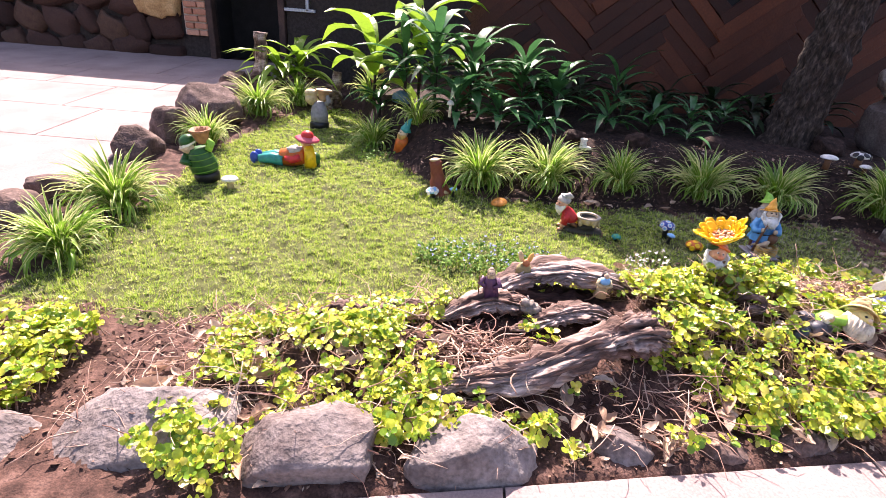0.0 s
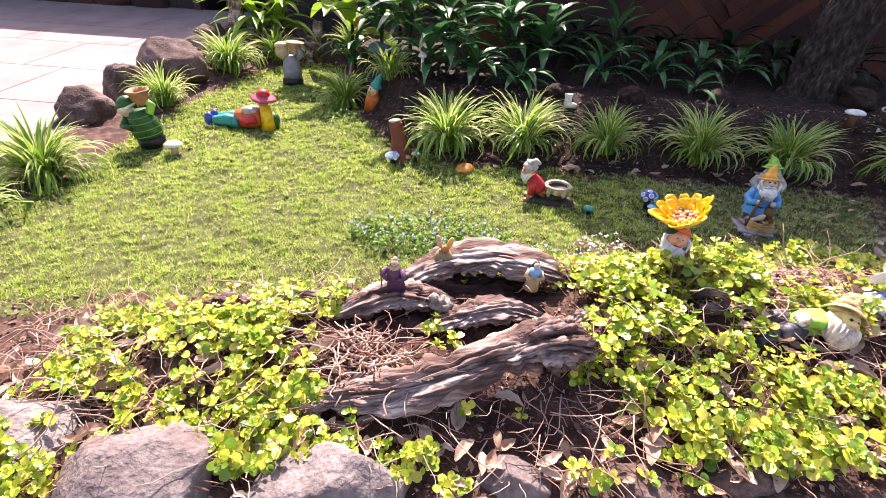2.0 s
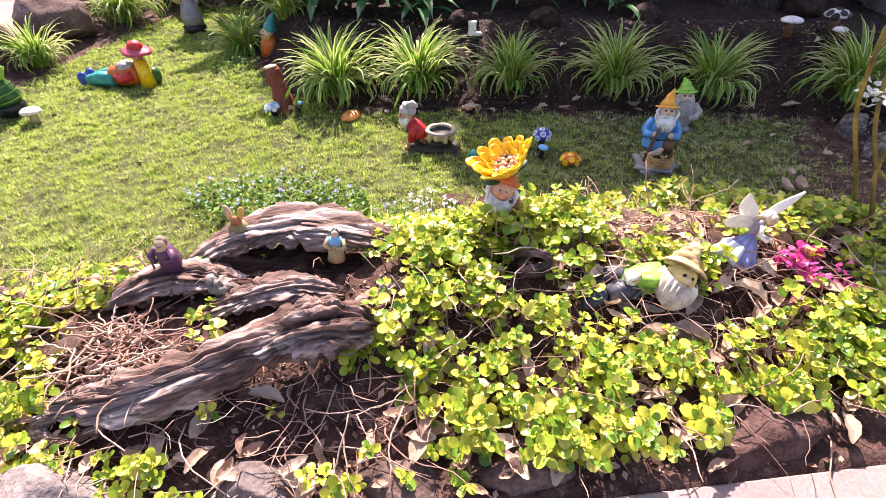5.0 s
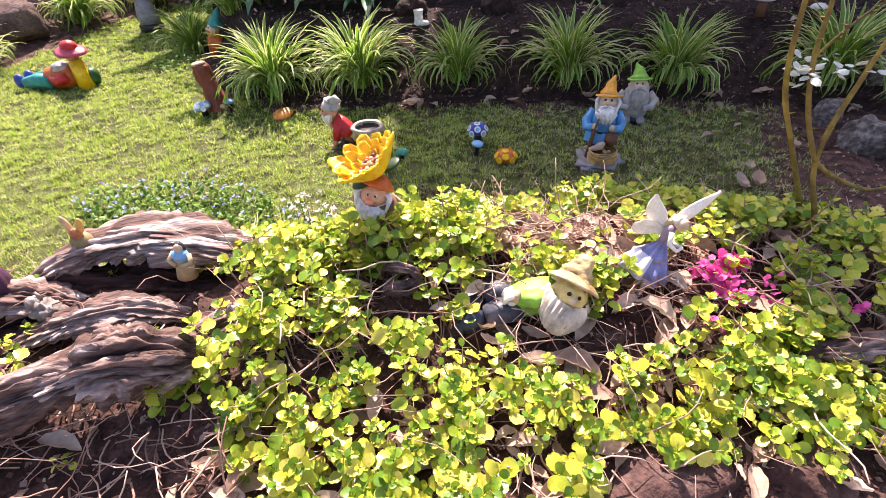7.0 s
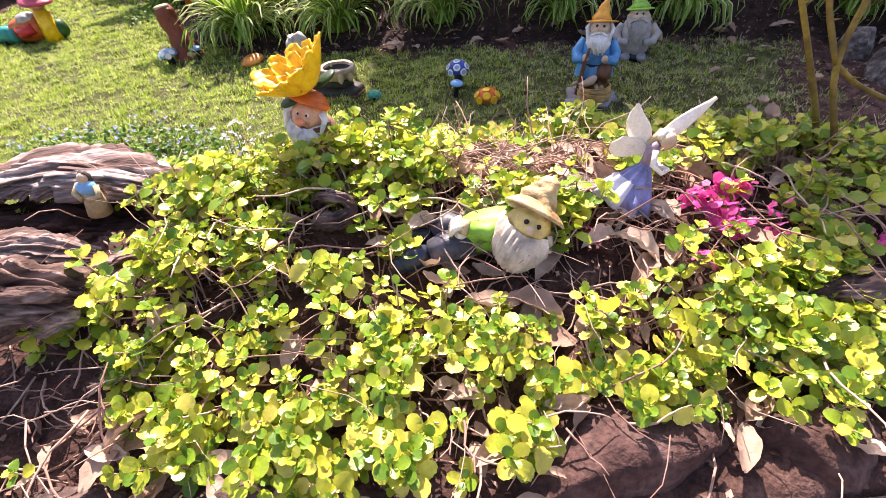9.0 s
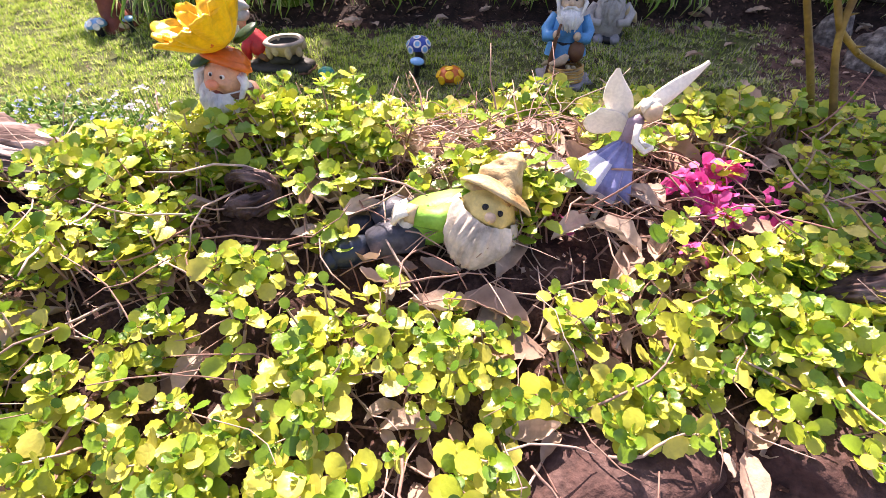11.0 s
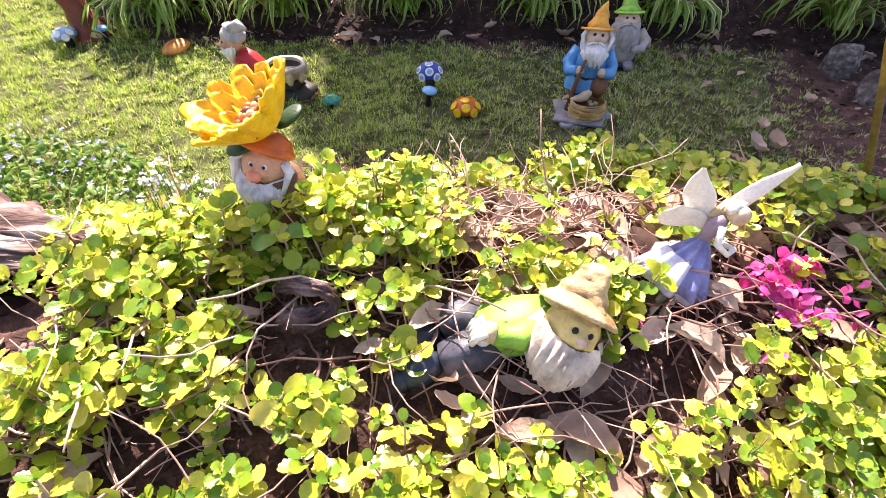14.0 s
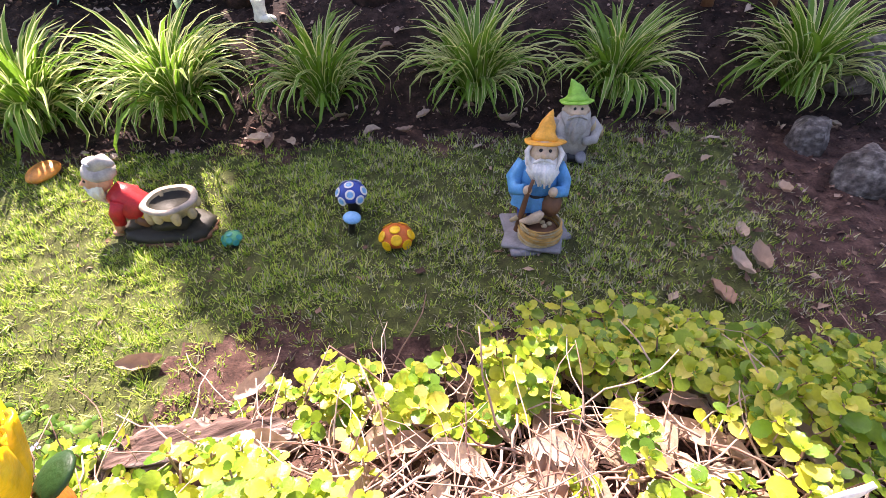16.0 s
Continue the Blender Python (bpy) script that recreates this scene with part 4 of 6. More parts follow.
for i, (x, y, s) in enumerate(SPOTS):
    up = 0.035 if y < float(bed_back(x)) - 0.1 else 0.012
    m = pose(x, y, hz(x, y) + up + rng.uniform(-0.01, 0.025) * (up > 0.02), rng.uniform(-16, 16), rng.uniform(-16, 16), rng.uniform(0, 360)) @ Matrix.Scale(s, 4)
    me = DRY[rng.randrange(6)]
    if i < 285:
        ob = tagged(new("dry_leaf", me), "curled dry tan leaf fallen on the bed", "leaf", "fallen leaves")
        ob.matrix_basis = m
    else:
        rest.add([m @ v.co for v in me.vertices], [tuple(p.vertices) for p in me.polygons], DRYREST)
rest.thing("fallen_leaves", "scattered curled dry tan and brown leaves in the bed", "leaf litter", kind="stuff")


# ---- driftwood ----
def curve_pts(ctrl, n):
    """Catmull-Rom through control points (x, y, z, radius)."""
    c = [np.array(p, float) for p in ctrl]
    c = [2 * c[0] - c[1]] + c + [2 * c[-1] - c[-2]]
    out = []
    for i in range(n):
        u = i / (n - 1) * (len(c) - 3)
        k = min(int(u), len(c) - 4)
        t = u - k
        a, b, d, e = c[k:k + 4]
        out.append(0.5 * ((2 * b) + (d - a) * t + (2 * a - 5 * b + 4 * d - e) * t * t + (3 * b - a - 3 * d + e) * t ** 3))
    return [tuple(p[:3]) for p in out], [max(0.004, p[3]) for p in out]


def build_driftwood():
    log = tagged(new("driftwood"), "weathered grey-brown gnarled driftwood root lying in the bed", "driftwood")
    limbs = [("limb", [(0.07, 1.43, 0.11, 0.025), (0.18, 1.44, 0.13, 0.048), (0.34, 1.46, 0.15, 0.066), (0.51, 1.52, 0.19, 0.068), (0.67, 1.60, 0.23, 0.06), (0.78, 1.64, 0.262, 0.07), (0.84, 1.655, 0.275, 0.085), (0.90, 1.68, 0.262, 0.075), (1.00, 1.73, 0.215, 0.05)], 0.40, 3.0),
             ("limb", [(0.24, 2.03, 0.20, 0.03), (0.36, 2.10, 0.25, 0.075), (0.48, 2.16, 0.28, 0.095), (0.63, 2.19, 0.295, 0.105), (0.80, 2.19, 0.275, 0.09), (0.95, 2.22, 0.215, 0.06), (1.1, 2.27, 0.14, 0.025)], 0.34, 9.0),
             ("limb", [(0.00, 1.82, 0.15, 0.02), (0.12, 1.86, 0.205, 0.055), (0.24, 1.91, 0.228, 0.07), (0.35, 1.94, 0.205, 0.06), (0.46, 1.96, 0.165, 0.05), (0.60, 1.99, 0.135, 0.025)], 0.36, 17.0),
             ("limb", [(0.34, 1.78, 0.155, 0.012), (0.46, 1.81, 0.19, 0.04), (0.58, 1.85, 0.225, 0.055), (0.72, 1.90, 0.225, 0.05), (0.86, 1.93, 0.17, 0.02)], 0.40, 23.0),
             ("root", [(0.16, 1.86, 0.15, 0.035), (0.0, 1.9, 0.16, 0.03), (-0.14, 1.92, 0.155, 0.028), (-0.28, 1.86, 0.13, 0.03), (-0.4, 1.8, 0.1, 0.02)], 0.3, 31.0),
             ("root", [(-0.28, 1.80, 0.08, 0.03), (-0.36, 1.80, 0.12, 0.065), (-0.50, 1.80, 0.12, 0.06), (-0.62, 1.78, 0.08, 0.03)], 0.3, 37.0),
             ("root", [(0.86, 1.72, 0.17, 0.03), (0.99, 1.90, 0.17, 0.04), (1.10, 1.99, 0.16, 0.045), (1.22, 2.04, 0.11, 0.02)], 0.3, 41.0),
             ("root", [(0.12, 1.42, 0.12, 0.02), (0.06, 1.38, 0.09, 0.022), (0.10, 1.34, 0.075, 0.018), (0.20, 1.345, 0.09, 0.014), (0.27, 1.38, 0.11, 0.012)], 0.2, 47.0),
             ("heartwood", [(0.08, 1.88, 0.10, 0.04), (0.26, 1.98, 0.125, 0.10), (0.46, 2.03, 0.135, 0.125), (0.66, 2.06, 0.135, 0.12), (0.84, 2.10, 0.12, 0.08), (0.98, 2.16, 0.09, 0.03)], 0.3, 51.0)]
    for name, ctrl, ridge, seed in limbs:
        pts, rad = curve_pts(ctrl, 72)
        s = Shape().tube(pts, rad, SHADED_HEARTWOOD if name == "heartwood" else WOODOLD, 110, 0.45, ridge * 0.9, 10, seed, groove=True, flat={9.0: 0.36, 17.0: 0.45, 23.0: 0.45, 51.0: 0.6}.get(seed, 0.8))
        s.part(name, log, "reddish inner wood, coloured darker for the shade in the hollow" if name == "heartwood" else "")
    s = Shape()
    rng = random.Random(4)
    for k in range(90):
        x, y = rng.gauss(0.20, 0.10), rng.gauss(1.60, 0.06)
        a, pts, el = rng.uniform(0, 6.28), [], rng.uniform(-0.2, 0.4)
        p = Vector((x, y, 0.145 + rng.uniform(-0.02, 0.05)))
        for j in range(7):
            pts.append(p.copy())
            a += rng.uniform(-0.75, 0.75)
            el += rng.uniform(-0.4, 0.35)
            p += Vector((math.cos(a) * math.cos(el), math.sin(a) * math.cos(el) * 0.8, math.sin(el) * 0.5)) * 0.032
            p.z = max(p.z, 0.11)
        s.tube(pts, rng.uniform(0.002, 0.0045), IVY_STEM, 5)
    s.thing("twig_heap", "tangled heap of dry tan twigs on the driftwood", "twigs", kind="stuff")
    pts, rad = curve_pts([(2.68, 1.93, 0.13, 0.02), (2.76, 1.93, 0.15, 0.035), (2.88, 1.95, 0.15, 0.04), (3.05, 2.0, 0.13, 0.03)], 40)
    Shape().tube(pts, rad, WOODOLD, 48, 0.3, 0.3, 9, 61).thing("driftwood_piece", "small grey weathered piece of driftwood in the ivy", "driftwood")
    pts, rad = curve_pts([(1.22, 2.55, 0.085, 0.02), (1.32, 2.545, 0.10, 0.045), (1.45, 2.55, 0.10, 0.05), (1.58, 2.57, 0.095, 0.04), (1.66, 2.58, 0.08, 0.015)], 44)
    Shape().tube(pts, rad, WOODOLD, 60, 0.4, 0.36, 10, 83, groove=True, flat=0.7).thing("driftwood_piece", "flat weathered piece of bark between lawn and ivy", "driftwood")
    pts, rad = curve_pts([(1.46, 2.10, 0.20, 0.018), (1.475, 2.06, 0.30, 0.018), (1.53, 2.03, 0.345, 0.016), (1.60, 2.03, 0.33, 0.015), (1.62, 2.02, 0.29, 0.016), (1.57, 1.99, 0.262, 0.026), (1.50, 1.98, 0.255, 0.022), (1.46, 1.97, 0.235, 0.008)], 60)
    pts, rad = [(1.535 + 0.66 * (p[0] - 1.535), 2.02 + 0.66 * (p[1] - 2.02), 0.265 + 0.66 * (p[2] - 0.265)) for p in pts], [0.85 * q for q in rad]
    Shape().tube(pts, rad, mat("dark_driftwood", [(0.02, 0.010, 0.008), (0.09, 0.048, 0.038), (0.26, 0.18, 0.155)], 14, 0.5, 0.8, 60), 44, 0.5, 0.42, 9, 71).thing("curled_root", "dark curled knotty root among the ivy leaves", "driftwood")


build_driftwood()


# ---- figurines ----
def paint(name, c, rough=0.5, var=0.32):
    lo, hi = tuple(v * (1 - var) for v in c), tuple(min(0.9, v * (1 + var * 0.6)) for v in c)
    return mat(name, [lo, c, hi], 26, rough, 0.3, 150, dirt=0.16, spec=0.35)


SKIN = paint("skin_paint", (0.62, 0.32, 0.20), 0.4)
SKINL = paint("pale_skin_paint", (0.62, 0.45, 0.30), 0.5)
WHITE = paint("white_paint", (0.74, 0.72, 0.68), 0.55)
GREYB = paint("grey_beard_paint", (0.42, 0.385, 0.35), 0.7)
BLUE = paint("blue_coat_paint", (0.08, 0.31, 0.58), 0.4)
NAVY = paint("navy_paint", (0.03, 0.07, 0.33), 0.3)
SKYB = paint("light_blue_paint", (0.18, 0.42, 0.68), 0.35)
ORANGE = paint("orange_paint", (0.78, 0.36, 0.04), 0.45)
ORANGER = paint("orange_red_paint", (0.58, 0.13, 0.02), 0.4)
YELLOW = paint("yellow_paint", (0.86, 0.50, 0.01), 0.35)
LIMED = paint("plaid_stripe", (0.11, 0.26, 0.03), 0.5)
LIME = paint("lime_paint", (0.24, 0.50, 0.06), 0.5)
GREEN = paint("green_paint", (0.02, 0.095, 0.02), 0.45)
TEAL = paint("teal_paint", (0.02, 0.28, 0.25), 0.4)
RED = paint("red_paint", (0.55, 0.03, 0.03), 0.4)
BROWN = paint("brown_paint", (0.17, 0.075, 0.035), 0.55)
RUST = paint("rust_paint", (0.19, 0.045, 0.025), 0.6)
TAN = paint("tan_paint", (0.52, 0.40, 0.22), 0.65)
STRAW = paint("straw_paint", (0.58, 0.33, 0.09), 0.6, 0.5)
GREY = paint("grey_paint", (0.27, 0.26, 0.27), 0.6)
BLACK = paint("black_paint", (0.015, 0.015, 0.018), 0.35)
BLUEBLK = paint("boot_paint", (0.03, 0.04, 0.06), 0.3)
LILAC = paint("lilac_paint", (0.23, 0.24, 0.44), 0.45, 0.5)
BONE = paint("bone_paint", (0.80, 0.74, 0.60), 0.4)
PINKH = paint("pinkish_red_paint", (0.50, 0.07, 0.11), 0.4)
PURPLE = paint("purple_paint", (0.10, 0.04, 0.085), 0.5)
PINK = mat("pink_petal", [(0.55, 0.03, 0.20), (0.78, 0.10, 0.36), (0.88, 0.36, 0.56)], 30, 0.5, 0.1, 80, translucent=0.3, island=0.6)


def face(s, c, r, skin=SKIN, nose=0.32, eyes=BLACK, yaw=0.0):
    """A moulded head that looks towards -y, turned by yaw degrees."""
    m = pose(*c, 0, 0, yaw)
    n, k, vs, fs = 40, 28, [], []
    for j in range(k + 1):
        el = math.pi / 2 - math.pi * j / k
        for i in range(n):
            az = 2 * math.pi * i / n - math.pi
            g = lambda a, e, sa, se: math.exp(-((az - a) / sa) ** 2 - ((el - e) / se) ** 2)
            q = 1 + nose * 1.2 * g(0, -0.10, 0.20, 0.19) + 0.10 * g(0, 0.15, 0.12, 0.3)
            for sx in (-1, 1):
                q += 0.15 * g(sx * 0.52, -0.20, 0.26, 0.22) - 0.10 * g(sx * 0.33, 0.16, 0.17, 0.13) + 0.08 * g(sx * 0.36, 0.42, 0.26, 0.12)
                q += 0.05 * g(sx * 0.33, 0.16, 0.08, 0.07) + 0.20 * g(sx * 1.5, 0.0, 0.14, 0.22)
            q += -0.09 * g(0, -0.44, 0.30, 0.06) + 0.10 * g(0, -0.60, 0.22, 0.12)
            d = Vector((math.sin(az) * math.cos(el), -math.cos(az) * math.cos(el) * 0.94, math.sin(el) * 1.06))
            vs.append(m @ (d * (r * q)))
        if j:
            a, b = (j - 1) * n, j * n
            fs += [(a + i, a + (i + 1) % n, b + (i + 1) % n, b + i) for i in range(n)]
    s.add(vs, [tuple(reversed(f)) for f in fs], skin)
    q = lambda p: tuple(m @ Vector(p))
    for sx in (-1, 1):
        s.ball(q((sx * r * 0.28, -r * 0.85, r * 0.19)), (r * 0.135, r * 0.08, r * 0.125), WHITE if nose > 0.34 else eyes, n=12, k=8)
        s.ball(q((sx * r * 0.27, -r * 0.925, r * 0.185)), (r * 0.075, r * 0.045, r * 0.08), eyes, n=10, k=6)


def beard(s, c, r, L, material=WHITE, yaw=0.0, locks=9, blunt=0.0, moustache=True):
    """A moulded beard of furrowed locks from ear to ear, with a moustache."""
    m = pose(*c, 0, 0, yaw)
    n, k, vs, fs = 61, 14, [], []
    for j in range(k + 1):
        v = j / k
        for i in range(n):
            a = (i / (n - 1) - 0.5) * 3.5
            e = abs(a) / 1.75
            z0 = -r * 0.42 + r * 0.62 * e ** 1.6
            l = (r * 0.55 + L) * (1 - 0.30 * e * e) + r * 0.5 * e ** 1.6
            w = a * locks + 2.2 * math.sin(v * 4 + i * 0.21) + 1.2 * math.sin(a * 2.3)
            fur = 1.35 * r * (0.075 * (1 - abs(math.sin(w * 0.5))) * 2 - 0.05 + 0.025 * math.sin(w * 1.7 + v * 9)) * math.sin(math.pi * min(1, v + 0.12)) ** 0.5
            R = r * (0.92 + 0.34 * math.sin(math.pi * min(0.62, v * 0.8 + 0.08)) ** 0.8) * (1 - (0.85 - 0.55 * blunt) * v ** (2.0 + 2 * blunt)) + fur
            if j == k:
                R *= 0.35
            vs.append(m @ Vector((math.sin(a) * R, -math.cos(a) * R * 0.95, z0 - l * v + r * 0.05 * math.sin(w) * v)))
        if j:
            p, b = (j - 1) * n, j * n
            fs += [(p + i, b + i, b + i + 1, p + i + 1) for i in range(n - 1)]
    s.add(vs, fs, material)
    for sx in (-1, 1) if moustache else ():
        s.tube([m @ Vector((0, -r * 1.06, -r * 0.30)), m @ Vector((sx * r * 0.30, -r * 1.04, -r * 0.36)), m @ Vector((sx * r * 0.62, -r * 0.92, -r * 0.52)), m @ Vector((sx * r * 0.8, -r * 0.78, -r * 0.72))], [r * 0.10, r * 0.13, r * 0.10, r * 0.02], material, 10, 0.3, seed=sx)


def cone_hat(s, c, r, h, material, brim=0.35, lean=(0, 0)):
    pts, rad = [], []
    for k in range(9):
        u = k / 8
        pts.append((c[0] + lean[0] * u * u * h, c[1] + lean[1] * u * u * h, c[2] + h * u))
        rad.append(r * (1 - u) ** 0.8 * (1 + 0.10 * math.sin(u * 14)) + 0.012 * r)
    s.tube(pts, rad, material, 16, 0.10)
    b = r * (1 + brim)
    s.lathe([(r * 0.9, 0.10 * r), (b * 0.95, 0.02 * r), (b, -0.06 * r), (b * 0.96, -0.12 * r), (r * 0.85, 0.0)], material, c, (4, -3, 0), 22, 0.06, 5)


def ellipses(s, rows, material, n=18):
    """A body of stacked ellipses: rows of z, rx, ry, and shift in y."""
    vs, fs = [], []
    for z, rx, ry, dy in rows:
        vs += [(rx * math.cos(2 * math.pi * i / n) * (1 + 0.03 * math.sin(5 * i)), dy + ry * math.sin(2 * math.pi * i / n), z) for i in range(n)]
    for j in range(len(rows) - 1):
        fs += [(j * n + i, j * n + (i + 1) % n, j * n + n + (i + 1) % n, j * n + n + i) for i in range(n)]
    fs += [tuple(range(n - 1, -1, -1)), tuple(range(len(vs) - n, len(vs)))]
    s.add(vs, fs, material)


def blue_gnome():
    s = Shape()
    slate = paint("slate_base", (0.24, 0.23, 0.24), 0.7)
    for k, (x, y, z, w, d, r) in enumerate([(0.0, -0.05, 0.008, 0.19, 0.20, 12), (-0.012, -0.06, 0.022, 0.165, 0.19, -9), (0.012, -0.035, 0.034, 0.14, 0.15, 24), (-0.04, -0.10, 0.016, 0.10, 0.09, 40)]):
        s.box((x + 0.018, y, z), (w * 1.22, d * 1.12, 0.018), slate, (3 * (-1) ** k, 4 * (-1) ** k, r), 0.3)
    ellipses(s, [(0.03, 0.055, 0.05, 0.02), (0.09, 0.06, 0.055, 0.02), (0.13, 0.062, 0.055, 0.015)], BROWN)
    s.tube([(-0.03, -0.02, 0.03), (-0.035, -0.03, 0.10)], [0.022, 0.026], NAVY, 10)
    ellipses(s, [(0.115, 0.075, 0.062, 0.01), (0.15, 0.072, 0.06, 0.01), (0.165, 0.066, 0.056, 0.01), (0.21, 0.07, 0.058, 0.01), (0.26, 0.062, 0.05, 0.01), (0.29, 0.04, 0.036, 0.01)], BLUE, 22)
    s.lathe([(0.0665, -0.006), (0.0705, 0.0), (0.0665, 0.006)], BLACK, (0, 0.01, 0.168))
    for sx in (-1, 1):
        s.tube([(sx * 0.058, 0.01, 0.265), (sx * 0.088, -0.008, 0.215), (sx * 0.082, -0.048, 0.192), (sx * 0.050, -0.072, 0.208)], [0.024, 0.025, 0.022, 0.020], BLUE, 14, 0.3)
        s.ball((sx * 0.042, -0.080, 0.210), (0.016, 0.015, 0.018), SKINL, n=10, k=7)
    s.tube([(-0.030, -0.088, 0.255), (-0.042, -0.086, 0.20), (-0.050, -0.082, 0.13), (-0.056, -0.075, 0.04)], [0.005, 0.008, 0.010, 0.012], BROWN, 10, 0.3)
    s.tube([(-0.06, -0.08, 0.10), (-0.085, -0.085, 0.085)], [0.01, 0.006], TAN, 8)
    s.ball((0.048, -0.062, 0.145), (0.034, 0.030, 0.042), BROWN, n=16, k=10, lump=0.15)
    s.ball((0.048, -0.066, 0.19), (0.014, 0.012, 0.012), BROWN, n=10, k=7)
    s.lathe([(0.085, 0.0), (0.082, 0.02), (0.074, 0.045), (0.068, 0.06)], BLUE, (0, 0.012, 0.11), (0, 0, 0), 48, 0.07, 9)
    s.tube([(-0.055, -0.10, 0.098), (-0.025, -0.102, 0.104), (0.0, -0.10, 0.118), (0.014, -0.10, 0.135), (0.022, -0.104, 0.138)], [0.004, 0.016, 0.020, 0.013, 0.003], SKINL, 12)
    for k in range(26):
        a = k * 0.9
        s.lathe([(0.066 + 0.005 * math.sin(k * 3), -0.0032), (0.0705 + 0.005 * math.sin(k * 3), 0), (0.066 + 0.005 * math.sin(k * 3), 0.0032)], STRAW if k % 3 else TAN, (0.02 + 0.003 * math.sin(a * 2), -0.095, 0.036 + 0.0024 * k), (7 * math.sin(a), 7 * math.cos(a), 0), 20)
    s.ball((0.02, -0.095, 0.072), (0.062, 0.062, 0.012), BROWN, n=16, k=6)
    for p in [(0.03, -0.105, 0.088), (0.048, -0.09, 0.088), (0.025, -0.082, 0.087)]:
        s.ball(p, (0.011, 0.009, 0.009), TAN, n=8, k=6)
    h = Shape()
    face(h, (0, 0, 0), 0.050, SKINL)
    beard(h, (0, 0, -0.004), 0.048, 0.062, WHITE)
    cone_hat(h, (0, 0.010, 0.034), 0.043, 0.100, ORANGE, 0.62, (0.16, 0.1))
    h.ball((0, -0.052, -0.004), (0.011, 0.011, 0.010), SKINL, n=12, k=8)
    for sx in (-1, 1):
        for k in range(4):
            h.tube([(sx * 0.040, -0.004 - 0.006 * k, 0.028), (sx * (0.052 + 0.002 * k), -0.012 - 0.006 * k, 0.002), (sx * (0.050 - 0.003 * k), -0.02 - 0.008 * k, -0.034 - 0.006 * k)], [0.006, 0.009, 0.004], WHITE, 8, 0.4, seed=k)
    for k in range(12):
        q = -1.0 + 2.0 * k / 11
        h.tube([(math.sin(q) * 0.048, -math.cos(q) * 0.050, -0.034), (math.sin(q) * 0.054, -math.cos(q) * 0.055, -0.058), (math.sin(q + 0.2) * 0.036, -math.cos(q) * 0.050, -0.088 - 0.016 * math.cos(q) - 0.008 * math.sin(k * 2.3))], [0.007, 0.011, 0.003], WHITE, 8, 0.5, seed=k)
    s.merge(h, pose(0, 0.0, 0.312, -20, 0, 0))
    return s.thing("garden_gnome", "painted gnome in blue coat and orange hat beside a straw nest", "figurine", m=pose(2.35, 3.385, hz(2.35, 3.385), 0, 2, -10) @ Matrix.Scale(1.0, 4))


def green_gnome():
    s = Shape()
    s.ball((0, 0, 0.02), (0.085, 0.07, 0.045), BLACK, n=18, k=8, lump=0.2)
    for sx in (-1, 1):
        s.ball((sx * 0.04, -0.055, 0.022), (0.026, 0.045, 0.024), GREY, n=12, k=8)
    ellipses(s, [(0.03, 0.07, 0.06, 0), (0.09, 0.082, 0.066, 0), (0.15, 0.082, 0.062, 0), (0.19, 0.06, 0.05, 0)], GREYB, 20)
    for sx in (-1, 1):
        s.tube([(sx * 0.07, 0, 0.17), (sx * 0.10, -0.015, 0.13), (sx * 0.085, -0.05, 0.10), (sx * 0.04, -0.07, 0.10)], [0.022, 0.026, 0.022, 0.018], GREYB, 10)
    s.tube([(0.07, -0.01, 0.15), (0.115, 0.0, 0.12), (0.135, 0.01, 0.09)], [0.03, 0.022, 0.008], TAN, 10)
    h = Shape()
    face(h, (0, 0, 0), 0.05, SKINL)
    beard(h, (0, 0, 0), 0.052, 0.10, GREYB, locks=11)
    cone_hat(h, (0, 0.01, 0.036), 0.052, 0.085, LIME, 0.35, (-0.35, 0.0))
    s.merge(h, pose(0, -0.012, 0.215, -16, 0, 0))
    return s.thing("garden_gnome", "grey bearded gnome with bright green hat in lawn shade", "figurine", m=pose(2.62, 3.86, hz(2.62, 3.86), 0, 0, -6))


